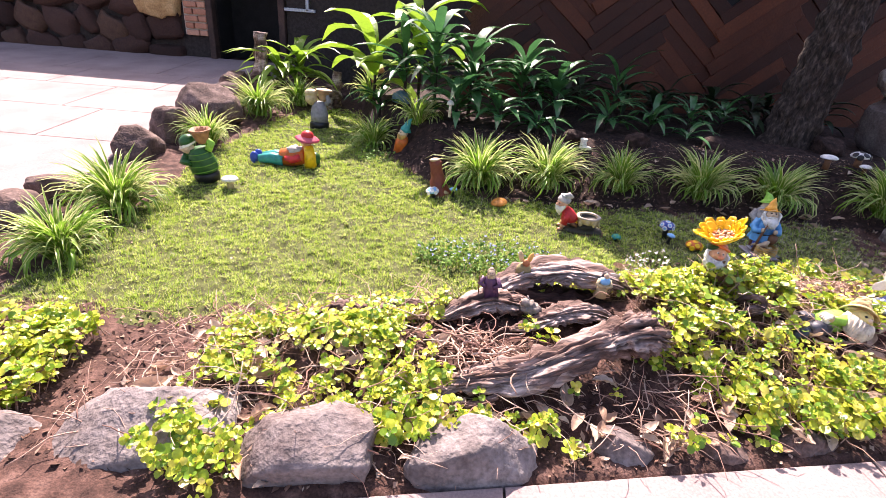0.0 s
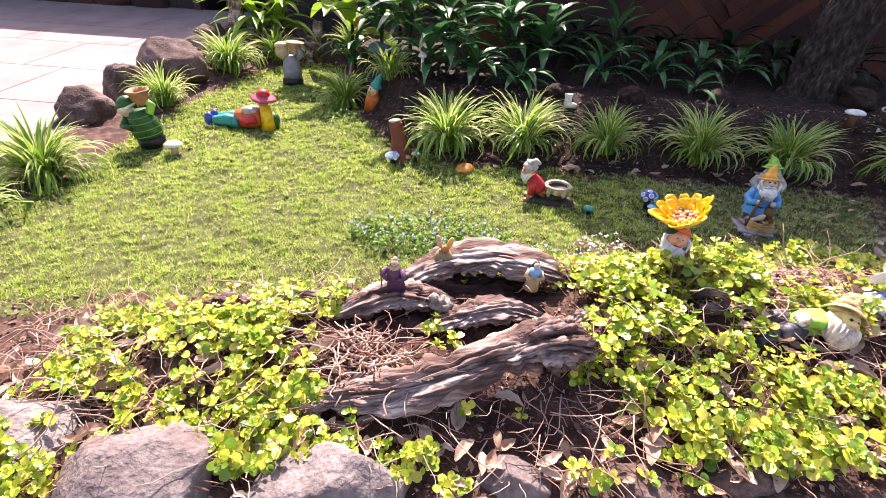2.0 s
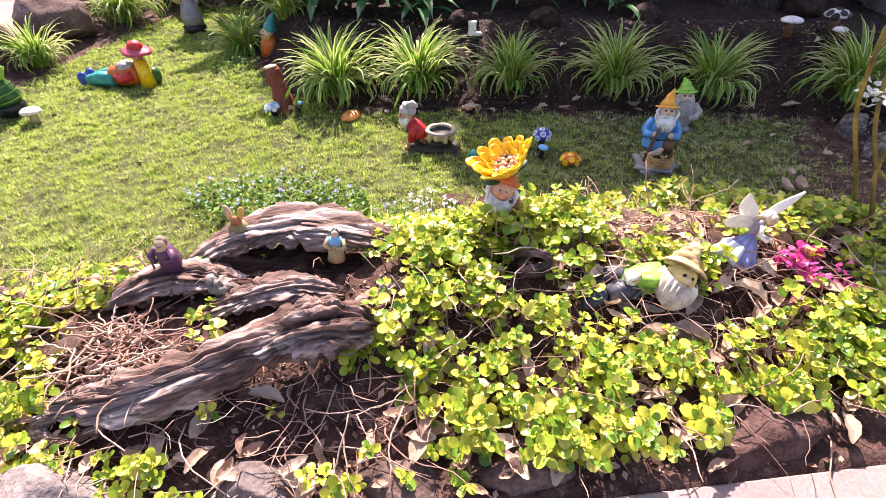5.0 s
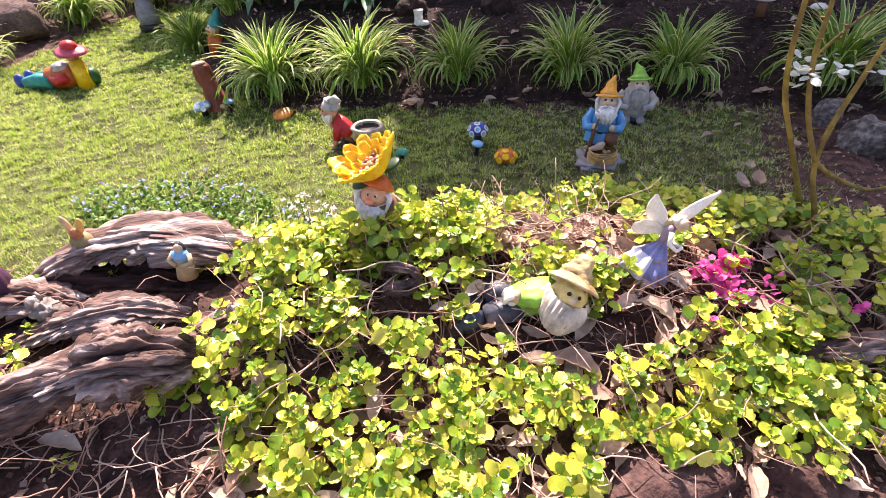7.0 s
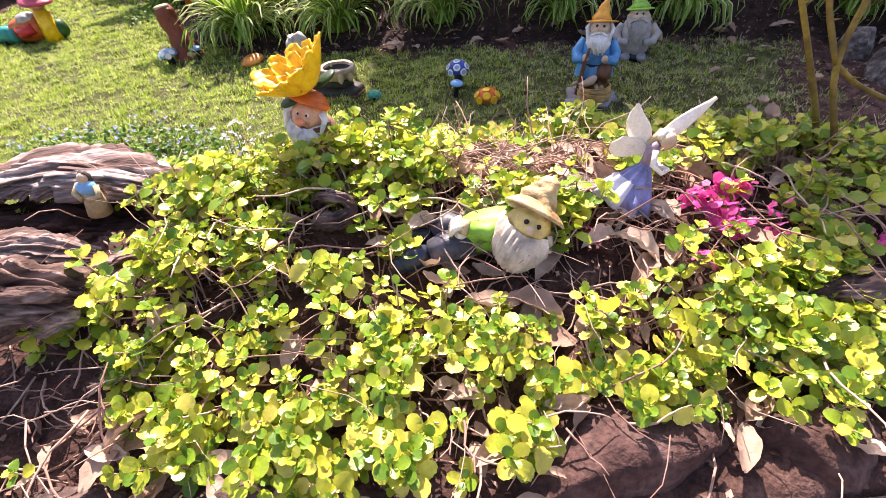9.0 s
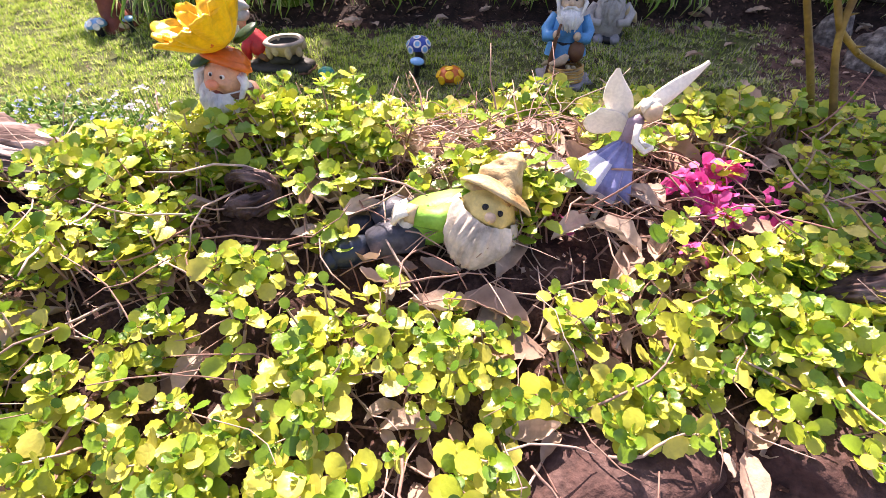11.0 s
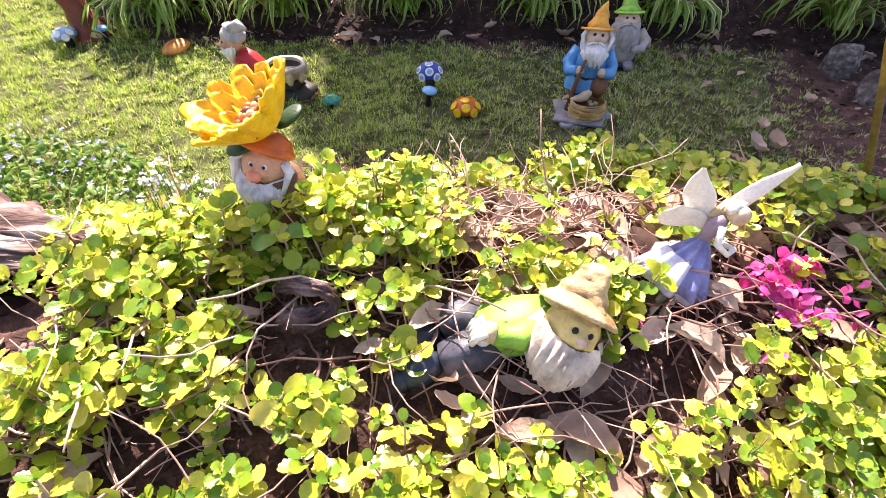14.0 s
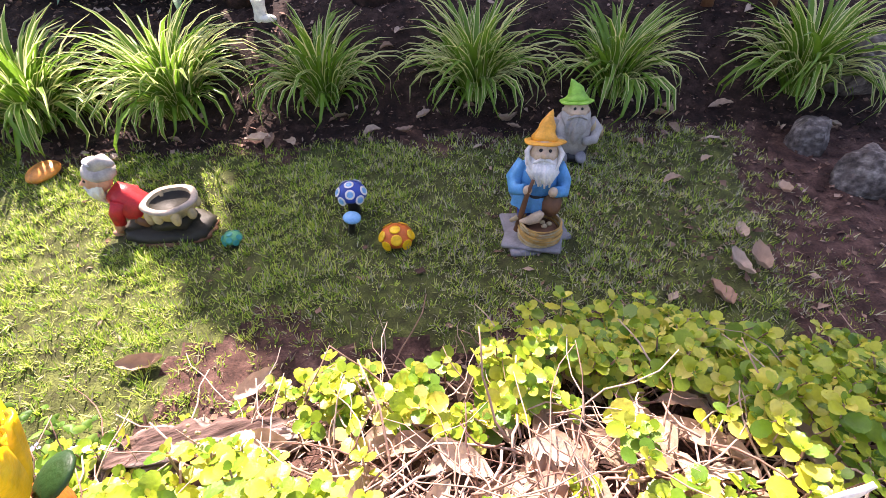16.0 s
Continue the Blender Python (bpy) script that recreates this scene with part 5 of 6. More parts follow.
def red_gnome():
    """Crawls towards -x in front of a hollow stump planter."""
    s = Shape()
    dark = paint("dark_stump_paint", (0.030, 0.026, 0.014), 0.6)
    s.ball((0.06, 0, 0.014), (0.165, 0.10, 0.032), dark, n=40, k=10, lump=0.12, freq=3.0, squash=0.75)
    s.ball((0.06, 0, 0.004), (0.172, 0.106, 0.016), BROWN, n=40, k=8, lump=0.2, freq=5.0, squash=0.8)
    s.ball((0.085, 0, 0.05), (0.082, 0.066, 0.045), dark, n=18, k=8, lump=0.3, freq=3)
    s.lathe([(0.05, 0.0), (0.074, 0.02), (0.086, 0.045), (0.094, 0.056), (0.090, 0.066), (0.076, 0.064), (0.066, 0.035), (0.0, 0.02)], TAN, (0.10, 0, 0.072), (0, 0, 0), 40, 0.025, 5)
    s.lathe([(0.0925, 0.054), (0.096, 0.061), (0.086, 0.069), (0.072, 0.065)], paint("bowl_rim", (0.40, 0.33, 0.26), 0.7), (0.10, 0, 0.0725), (0, 0, 0), 40, 0.025, 5)
    for k in range(9):
        q = 0.4 + k * 0.7
        s.ball((0.10 + 0.080 * math.cos(q), 0.080 * math.sin(q), 0.108 - 0.008 * (k % 3)), (0.017, 0.016, 0.024 + 0.008 * (k % 2)), TAN, n=12, k=8)
    s.lathe([(0.070, 0.052), (0.060, 0.036), (0.0, 0.024)], dark, (0.10, 0, 0.0735), (0, 0, 0), 24)
    s.tube([(0.0, 0, 0.09), (-0.02, -0.003, 0.105), (-0.06, 0, 0.145), (-0.09, 0, 0.17)], [0.044, 0.052, 0.050, 0.036], RED, 20, 0.3)
    s.ball((0.0, -0.02, 0.07), (0.024, 0.03, 0.03), YELLOW, (0, 30, 0), n=16, k=9)
    s.tube([(0.0, -0.02, 0.065), (-0.01, -0.035, 0.045)], [0.035, 0.03], BROWN, 10)
    for sy in (-1, 1):
        s.tube([(-0.06, sy * 0.038, 0.145), (-0.078, sy * 0.052, 0.105), (-0.085, sy * 0.05, 0.06)], [0.026, 0.026, 0.022], RED, 12, 0.3)
        s.tube([(-0.084, sy * 0.05, 0.075), (-0.095, sy * 0.05, 0.025)], [0.017, 0.015], SKIN, 10)
        s.ball((-0.106, sy * 0.05, 0.015), (0.024, 0.016, 0.013), SKIN, n=10, k=6)
    face(s, (-0.118, -0.005, 0.215), 0.044, SKIN, yaw=-55)
    beard(s, (-0.118, -0.005, 0.215), 0.042, 0.06, WHITE, yaw=-60)
    s.ball((-0.105, 0, 0.245), (0.052, 0.05, 0.034), GREYB, (0, 18, 0), n=16, k=10, lump=0.15)
    s.tube([(-0.10, 0, 0.26), (-0.07, 0, 0.285), (-0.04, 0.0, 0.27)], [0.036, 0.026, 0.008], GREYB, 12, 0.2)
    s.lathe([(0.03, 0.0), (0.034, 0.006), (0.025, 0.012), (0.0, 0.013)], WHITE, (-0.108, 0, 0.274), (0, 14, 0), 14)
    return s.thing("garden_gnome", "crawling gnome in red shirt with a stump-shaped planter", "figurine", m=pose(0.97, 3.50, hz(0.97, 3.5), 0, 0, -8))


def flower_gnome():
    s = Shape()
    ellipses(s, [(0.0, 0.07, 0.06, 0), (0.10, 0.075, 0.06, 0), (0.18, 0.05, 0.045, 0)], BROWN)
    h = Shape()
    pink = paint("rosy_skin_paint", (0.70, 0.36, 0.20), 0.35)
    face(h, (0, -0.006, 0), 0.058, pink, 0.46)
    h.ball((0, -0.050, -0.036), (0.015, 0.007, 0.009), RUST, (-12, 0, 0), n=14, k=9)
    h.ball((0, -0.054, -0.040), (0.009, 0.005, 0.004), PINKH, (-12, 0, 0), n=12, k=8)
    h.ball((0, -0.078, -0.010), (0.019, 0.017, 0.015), paint("rosy_nose_paint", (0.74, 0.27, 0.15), 0.3), n=16, k=10)
    for sx in (-1, 1):
        h.ball((sx * 0.026, -0.048, -0.014), (0.015, 0.012, 0.013), pink, n=12, k=8)
        for k in range(4):
            h.tube([(sx * 0.050, -0.004 - 0.008 * k, 0.030 - 0.004 * k), (sx * (0.064 + 0.003 * k), -0.012 - 0.007 * k, 0.0), (sx * (0.058 + 0.002 * k), -0.02 - 0.008 * k, -0.038 - 0.006 * k)], [0.007, 0.010, 0.005], WHITE, 8, 0.4, seed=k)
    beard(h, (0, 0, -0.012), 0.060, 0.045, WHITE, locks=11, blunt=0.25, moustache=False)
    for k in range(16):
        q = -1.25 + 2.5 * k / 15
        r = 0.058 + 0.004 * math.sin(k * 5)
        h.tube([(math.sin(q) * r, -math.cos(q) * r, -0.045 - 0.004 * math.cos(k * 3)), (math.sin(q) * r * 1.12, -math.cos(q) * r * 1.08, -0.068), (math.sin(q + 0.1) * r * 0.9, -math.cos(q) * r * 0.92, -0.100 - 0.012 * math.cos(q) - 0.006 * math.sin(k * 2.1))], [0.009, 0.012, 0.004], WHITE, 8, 0.5, seed=k)
    h.ball((0, 0.008, 0.038), (0.062, 0.056, 0.044), ORANGER, (-20, 0, 0), n=24, k=14, lump=0.06)
    h.lathe([(0.05, 0.016), (0.066, 0.008), (0.071, 0.0), (0.068, -0.005), (0.05, 0.0)], ORANGER, (0, 0.004, 0.040), (-10, 8, 0), 36, 0.07, 3, 1.1)
    s.merge(h, pose(-0.014, 0.002, 0.204, -12, 12, -12) @ Matrix.Scale(0.80, 4))
    sepal = paint("sepal_green", (0.015, 0.05, 0.012), 0.5)
    for c, rot in [((-0.050, -0.006, 0.250), (10, -20, 0)), ((0.044, 0.03, 0.290), (10, -30, 0))]:
        s.ball(c, (0.036, 0.030, 0.009), sepal, rot, n=16, k=8)
    mt = pose(0.004, 0.005, 0.274, 8, -27, 0) @ Matrix.Scale(0.77, 4)
    for n, r1, up, cut, ph in [(11, 0.142, 0.118, 0.17, 0.2), (10, 0.118, 0.105, 0.22, 0.5), (8, 0.082, 0.078, 0.3, 0.9)]:
        N, K, vs, fs = n * 10, 11, [], []
        for shell in (0, 1):
            for j in range(K + 1):
                for i in range(N):
                    a = 2 * math.pi * i / N
                    p = abs(math.cos(n * a / 2 + ph))
                    own = math.floor((n * a / 2 + ph) / math.pi + 0.5)
                    u = j / K * (1 - cut * (1 - p) ** 1.6 + 0.08 * math.sin(own * 5.3))
                    r = 0.022 + (r1 - 0.022) * u ** 0.8 + 0.024 * u * (p ** 0.6 - 0.6) + 0.012 * u ** 4 * math.sin(own * 2.9) - 0.006 * shell
                    z = up * u ** 1.25 + 0.004 * math.sin(3 * p * 3.1 + own) * u + 0.004 * shell
                    vs.append(mt @ Vector((r * math.cos(a), r * math.sin(a), z)))
        o = N * (K + 1)
        for j in range(K):
            for i in range(N):
                b, q = j * N + i, j * N + (i + 1) % N
                fs += [(b, q, q + N, b + N), (o + b, o + b + N, o + q + N, o + q)]
        fs += [(K * N + i, K * N + (i + 1) % N, o + K * N + (i + 1) % N, o + K * N + i) for i in range(N)]
        s.add(vs, fs, YELLOW)
    for k in range(40):
        a, r = k * 2.4, 0.066 * math.sqrt(k / 40)
        s.ball(mt @ Vector((r * math.cos(a), r * math.sin(a), 0.046 + 0.006 * math.sin(k))), 0.012, (ORANGER, TAN, BROWN)[k % 3], n=7, k=5)
    return s.thing("garden_gnome", "gnome bust with orange cap carrying a big yellow flower bowl", "figurine", m=pose(1.44, 2.27, 0.225, 0, 0, 6))


def lying_gnome():
    """Lies on its belly along x, head raised towards the walk."""
    s = Shape()
    trousers = paint("worn_grey", (0.09, 0.09, 0.11), 0.45, 0.7)
    s.tube([(-0.07, 0.0, 0.055), (-0.03, 0.0, 0.075), (0.03, 0.0, 0.085), (0.08, 0, 0.085)], [0.045, 0.058, 0.060, 0.05], LIME, 24, 0.35)
    for sy in (-1, 1):
        s.tube([(-0.05, sy * 0.025 - 0.01, 0.055), (-0.10, sy * 0.045 - 0.015, 0.075), (-0.145, sy * 0.04 - 0.025, 0.06)], [0.042, 0.036, 0.030], trousers, 14, 0.35)
        s.ball((-0.185, sy * 0.035 - 0.04, 0.045), (0.050, 0.030, 0.034), BLUEBLK, (0, -12, 24), n=16, k=10)
        s.ball((-0.225, sy * 0.035 - 0.055, 0.036), (0.020, 0.024, 0.022), BLUEBLK, n=12, k=8)
    s.tube([(0.05, -0.03, 0.12), (0.0, -0.065, 0.115), (-0.045, -0.055, 0.12)], [0.026, 0.024, 0.020], LIME, 12, 0.3)
    s.tube([(-0.045, -0.055, 0.12), (-0.065, -0.05, 0.124)], [0.021, 0.02], TAN, 10)
    s.tube([(-0.055, -0.05, 0.118), (-0.075, -0.05, 0.085), (-0.065, -0.055, 0.05)], [0.018, 0.016, 0.010], BONE, 10)
    for k in range(4):
        s.tube([(-0.062, -0.066 + 0.012 * k, 0.136), (-0.082, -0.070 + 0.012 * k, 0.130), (-0.092, -0.072 + 0.012 * k, 0.112)], [0.0085, 0.0085, 0.006], BONE, 7)
    h = Shape()
    face(h, (0, 0, 0), 0.060, paint("yellowed_skin", (0.72, 0.54, 0.18), 0.55), 0.26)
    h.ball((0, -0.064, -0.004), (0.013, 0.013, 0.012), SKINL, n=14, k=9)
    h.tube([(-0.014, -0.058, -0.024), (0.0, -0.061, -0.028), (0.014, -0.058, -0.023)], [0.001, 0.002, 0.001], RUST, 6)
    beard(h, (-0.002, 0.004, 0.006), 0.068, 0.078, paint("beard_cream", (0.62, 0.53, 0.41), 0.75, 0.5), locks=21, blunt=0.7, moustache=False)
    hat = mat("cream_hat", [(0.30, 0.15, 0.05), (0.54, 0.40, 0.19), (0.68, 0.56, 0.33)], 16, 0.6, 0.5, 90, dirt=0.3)
    pts, rad = curve_pts([(0, 0.018, 0.026, 0.064), (0, 0.020, 0.054, 0.058), (0.002, 0.024, 0.080, 0.047), (0.006, 0.03, 0.104, 0.038), (0.008, 0.036, 0.126, 0.032), (0.006, 0.040, 0.142, 0.014)], 20)
    h.tube(pts, rad, hat, 30, 0.30, seed=3.0)
    h.lathe([(0.052, 0.018), (0.072, 0.006), (0.086, -0.006), (0.091, -0.013), (0.088, -0.017), (0.076, -0.010), (0.048, 0.002)], hat, (0, 0.020, 0.046), (-10, 4, 0), 48, 0.07, 3, 0.8)
    s.merge(h, pose(0.100, -0.052, 0.120, -30, 24, -12) @ Matrix.Scale(0.90, 4))
    return s.thing("garden_gnome", "gnome in green vest and cream hat lying on its belly", "figurine", m=pose(1.935, 2.03, 0.150, 0, 0, 6) @ Matrix.Scale(0.98, 4))


def fairy():
    s = Shape()
    s.ball((-0.03, 0.02, 0.025), (0.05, 0.04, 0.04), GREY, n=16, k=9, lump=0.3, freq=3)
    cream = paint("cream_wing", (0.86, 0.80, 0.68), 0.45, 0.12)
    dusk = paint("dusky_bodice", (0.30, 0.22, 0.27), 0.5, 0.4)
    s.lathe([(0.012, 0.0), (0.026, -0.02), (0.042, -0.05), (0.060, -0.085), (0.072, -0.112), (0.060, -0.109)], LILAC, (0.004, -0.004, 0.108), (-16, 24, 0), 72, 0.15, 9, 0.4)
    s.lathe([(0.038, -0.05), (0.056, -0.09), (0.068, -0.122), (0.058, -0.120)], paint("pale_underskirt", (0.62, 0.62, 0.72), 0.5), (0.0, -0.006, 0.108), (-16, 30, 0), 72, 0.18, 7, 1.4)
    for dx in (-0.012, 0.014):
        s.tube([(-0.03, -0.04, 0.01), (-0.05 + dx, -0.065, -0.025), (-0.062 + dx, -0.075, -0.06)], [0.012, 0.009, 0.006], cream, 9)
    s.tube([(0, 0, 0.095), (0.005, -0.002, 0.12), (0.012, -0.006, 0.152), (0.022, -0.008, 0.168)], [0.016, 0.014, 0.018, 0.009], dusk, 14)
    s.ball((0.040, -0.018, 0.183), (0.017, 0.017, 0.021), SKINL, (0, 24, 0), n=16, k=10)
    s.ball((0.052, -0.026, 0.178), 0.004, SKINL, n=8, k=6)
    s.ball((0.035, -0.005, 0.189), (0.0195, 0.018, 0.018), BONE, n=20, k=12, lump=0.3, freq=4)
    for k in range(5):
        s.tube([(0.03, 0.004 + 0.004 * k, 0.192), (0.016 - 0.003 * k, 0.008, 0.165), (0.012 + 0.004 * math.sin(k * 2), 0.012, 0.13)], [0.008, 0.007, 0.002], TAN, 7, 0.5, seed=k)
    for sy in (-1, 1):
        s.tube([(0.016, sy * 0.018 - 0.004, 0.158), (0.012, sy * 0.028 - 0.012, 0.125), (0.035, sy * 0.018 - 0.03, 0.108), (0.052, -0.034, 0.112)], [0.008, 0.0075, 0.006, 0.005], cream, 9)

    def wing(ctrl):
        pts, half = curve_pts(ctrl, 22)
        vs, fs = [], []
        for j, p in enumerate(pts):
            d = (Vector(pts[min(j + 1, 21)]) - Vector(pts[max(j - 1, 0)])).normalized()
            side = d.cross(Vector((0, 1, 0))).normalized() + Vector((0, 0.35, 0))
            for i in range(14):
                a = 2 * math.pi * i / 14
                rib = 1 + 0.35 * math.sin(4 * a + j * 0.3)
                vs.append(Vector(p) + side * (half[j] * math.cos(a)) + Vector((0, 0.0030 * rib * math.sin(a) + 0.12 * half[j] * math.cos(a) ** 2, 0)))
            if j:
                a, b = (j - 1) * 14, j * 14
                fs += [(a + i, a + (i + 1) % 14, b + (i + 1) % 14, b + i) for i in range(14)]
        s.add(vs, fs, cream)

    wing([(0.006, 0.012, 0.125, 0.006), (-0.012, 0.02, 0.158, 0.022), (-0.026, 0.028, 0.190, 0.029), (-0.034, 0.034, 0.220, 0.019), (-0.036, 0.038, 0.250, 0.003)])
    wing([(0.006, 0.012, 0.125, 0.008), (-0.020, 0.018, 0.140, 0.026), (-0.044, 0.024, 0.138, 0.036), (-0.066, 0.028, 0.136, 0.034), (-0.086, 0.03, 0.140, 0.012)])
    wing([(0.014, 0.012, 0.15, 0.006), (0.046, 0.022, 0.182, 0.016), (0.078, 0.032, 0.210, 0.016), (0.108, 0.04, 0.236, 0.011), (0.138, 0.046, 0.266, 0.002)])
    return s.thing("fairy_figurine", "seated fairy figurine with cream wings and lilac skirt", "figurine", m=pose(2.33, 2.19, 0.215, 0, 0, -4))


def plaid_gnome():
    s = Shape()
    ellipses(s, [(0.0, 0.10, 0.09, 0), (0.06, 0.11, 0.10, 0), (0.09, 0.09, 0.085, 0)], BLACK, 18)
    ellipses(s, [(0.085, 0.105, 0.09, 0), (0.10, 0.115, 0.10, 0), (0.16, 0.12, 0.10, 0), (0.24, 0.10, 0.085, 0), (0.30, 0.07, 0.06, 0)], GREEN, 20)
    for z in (0.115, 0.165, 0.215, 0.26):
        r = 0.123 if z < 0.2 else 0.112 - (z - 0.2) * 0.35
        s.lathe([(r, -0.004), (r + 0.002, 0.0), (r, 0.004)], LIMED, (0, 0, z), n=22)
    s.tube([(-0.09, -0.01, 0.26), (-0.13, -0.05, 0.2), (-0.06, -0.09, 0.2)], [0.035, 0.036, 0.028], GREEN, 10)
    s.tube([(0.08, 0.0, 0.27), (0.12, 0.02, 0.32), (0.07, 0.02, 0.37)], [0.035, 0.033, 0.026], LIME, 10)
    face(s, (-0.075, -0.01, 0.315), 0.055, SKINL, yaw=-70)
    s.lathe([(0.062, -0.012), (0.07, 0.0), (0.066, 0.016)], WHITE, (-0.07, 0, 0.335), (0, -18, 0), 18)
    s.ball((-0.068, 0.0, 0.365), (0.066, 0.066, 0.055), GREEN, (0, -18, 0), n=18, k=10, lump=0.1)
    s.lathe([(0.035, 0.0), (0.055, 0.04), (0.07, 0.09), (0.088, 0.115), (0.08, 0.12), (0.06, 0.09), (0.0, 0.05)], paint("clay", (0.36, 0.17, 0.08), 0.7), (0.055, 0.01, 0.335), (0, 6, 0), 20, 0.06, 5)
    return s.thing("garden_gnome", "gnome in green plaid jacket and green hat holding a clay pot", "figurine", m=pose(-2.17, 3.86, hz(-2.17, 3.86), 6, -9, 5))


def reclining_gnome():
    """Lies on its back along x, head end at +x, hat propped up."""
    s = Shape()
    for sy in (-1, 1):
        s.tube([(-0.02, sy * 0.05, 0.06), (-0.14, sy * 0.055, 0.075), (-0.26, sy * 0.05, 0.055)], [0.062, 0.056, 0.042], TEAL, 12, 0.15)
        s.ball((-0.31, sy * 0.05, 0.06), (0.045, 0.034, 0.06), NAVY, n=12, k=8)
    s.tube([(-0.05, 0, 0.075), (0.06, 0, 0.09), (0.18, 0, 0.11)], [0.085, 0.095, 0.08], ORANGER, 18, 0.1)
    s.tube([(0.02, -0.08, 0.09), (0.08, -0.11, 0.08), (0.16, -0.09, 0.11)], [0.032, 0.036, 0.036], RED, 10)
    s.ball((0.09, -0.01, 0.15), (0.09, 0.075, 0.05), GREYB, n=16, k=9, lump=0.35, freq=3)
    s.tube([(0.24, -0.03, 0.0), (0.235, -0.03, 0.10), (0.22, -0.02, 0.21)], [0.06, 0.056, 0.045], YELLOW, 16)
    s.tube([(0.19, 0.0, 0.12), (0.20, 0.02, 0.2)], [0.06, 0.045], RED, 14)
    face(s, (0.20, 0.0, 0.245), 0.05, SKIN, yaw=-90)
    s.lathe([(0.05, 0.02), (0.095, 0.0), (0.115, -0.012), (0.11, -0.02), (0.05, 0.0)], PINKH, (0.21, 0, 0.285), (6, 8, 0), 22, 0.06, 4)
    s.ball((0.21, 0, 0.305), (0.06, 0.06, 0.05), RED, n=16, k=9)
    s.ball((0.27, 0.03, 0.07), (0.05, 0.06, 0.07), GREEN, n=12, k=8)
    return s.thing("garden_gnome", "reclining gnome in red shirt and teal trousers on lawn", "figurine", m=pose(-1.68, 4.46, hz(-1.68, 4.46), 0, 0, 0))


def grey_figure():
    s = Shape()
    ellipses(s, [(0.0, 0.12, 0.11, 0), (0.06, 0.12, 0.11, 0), (0.08, 0.10, 0.09, 0)], BLACK, 16)
    ellipses(s, [(0.07, 0.105, 0.09, 0), (0.16, 0.11, 0.095, 0), (0.26, 0.09, 0.075, 0), (0.32, 0.06, 0.05, 0)], GREY, 18)
    s.ball((-0.09, -0.02, 0.36), (0.075, 0.07, 0.085), TAN, n=16, k=10, lump=0.1)
    s.ball((-0.09, -0.02, 0.42), (0.08, 0.075, 0.045), TAN, n=16, k=8)
    s.lathe([(0.035, 0.0), (0.06, 0.05), (0.07, 0.11), (0.105, 0.13), (0.095, 0.137), (0.06, 0.11), (0.0, 0.07)], paint("clay_pale", (0.45, 0.27, 0.15), 0.7), (0.055, 0, 0.33), (0, 4, 0), 20, 0.07, 5)
    s.tube([(0.09, 0, 0.3), (0.13, -0.02, 0.33), (0.10, -0.02, 0.40)], [0.035, 0.032, 0.026], GREY, 10)
    return s.thing("garden_figure", "grey garden figure carrying a pale clay pot on its shoulder", "figurine", m=pose(-1.80, 5.95, hz(-1.8, 5.95), 0, 0, 0))


def teal_hat_gnome():
    s = Shape()
    ellipses(s, [(0.0, 0.07, 0.06, 0), (0.12, 0.075, 0.06, 0), (0.18, 0.05, 0.045, 0)], ORANGER, 16)
    face(s, (-0.01, -0.01, 0.215), 0.05, SKINL, yaw=-50)
    beard(s, (-0.01, -0.01, 0.21), 0.05, 0.05, STRAW, yaw=-50)
    cone_hat(s, (0.005, 0, 0.245), 0.055, 0.15, TEAL, 0.12, (0.25, 0))
    return s.thing("garden_gnome", "small gnome with teal pointed hat peeking from tufts", "figurine", m=pose(-0.66, 5.1, hz(-0.66, 5.1) - 0.05, 0, 12, 0))


def stump_figure():
    s = Shape()
    pts, rad = curve_pts([(0.03, 0, 0.0, 0.11), (0.02, 0, 0.06, 0.075), (0.0, 0, 0.16, 0.055), (-0.02, 0, 0.26, 0.055), (-0.03, 0, 0.30, 0.045)], 20)
    s.tube(pts, rad, RUST, 22, 0.3, 0.12, 7, 3.0)
    s.lathe([(0.04, 0), (0.05, 0.012), (0.03, 0.02), (0.0, 0.012)], TAN, (-0.03, 0, 0.295), (0, -8, 0), 14)
    s.tube([(0.06, -0.05, 0.03), (0.11, -0.04, 0.015)], [0.03, 0.012], TAN, 8)
    return s.thing("stump_ornament", "reddish brown tree-stump ornament on the lawn edge", "ornament", m=pose(-0.17, 4.05, hz(-0.17, 4.05), 0, 0, 0))


for build in (blue_gnome, green_gnome, red_gnome, flower_gnome, lying_gnome, fairy, plaid_gnome, reclining_gnome, grey_figure, teal_hat_gnome, stump_figure):
    build()


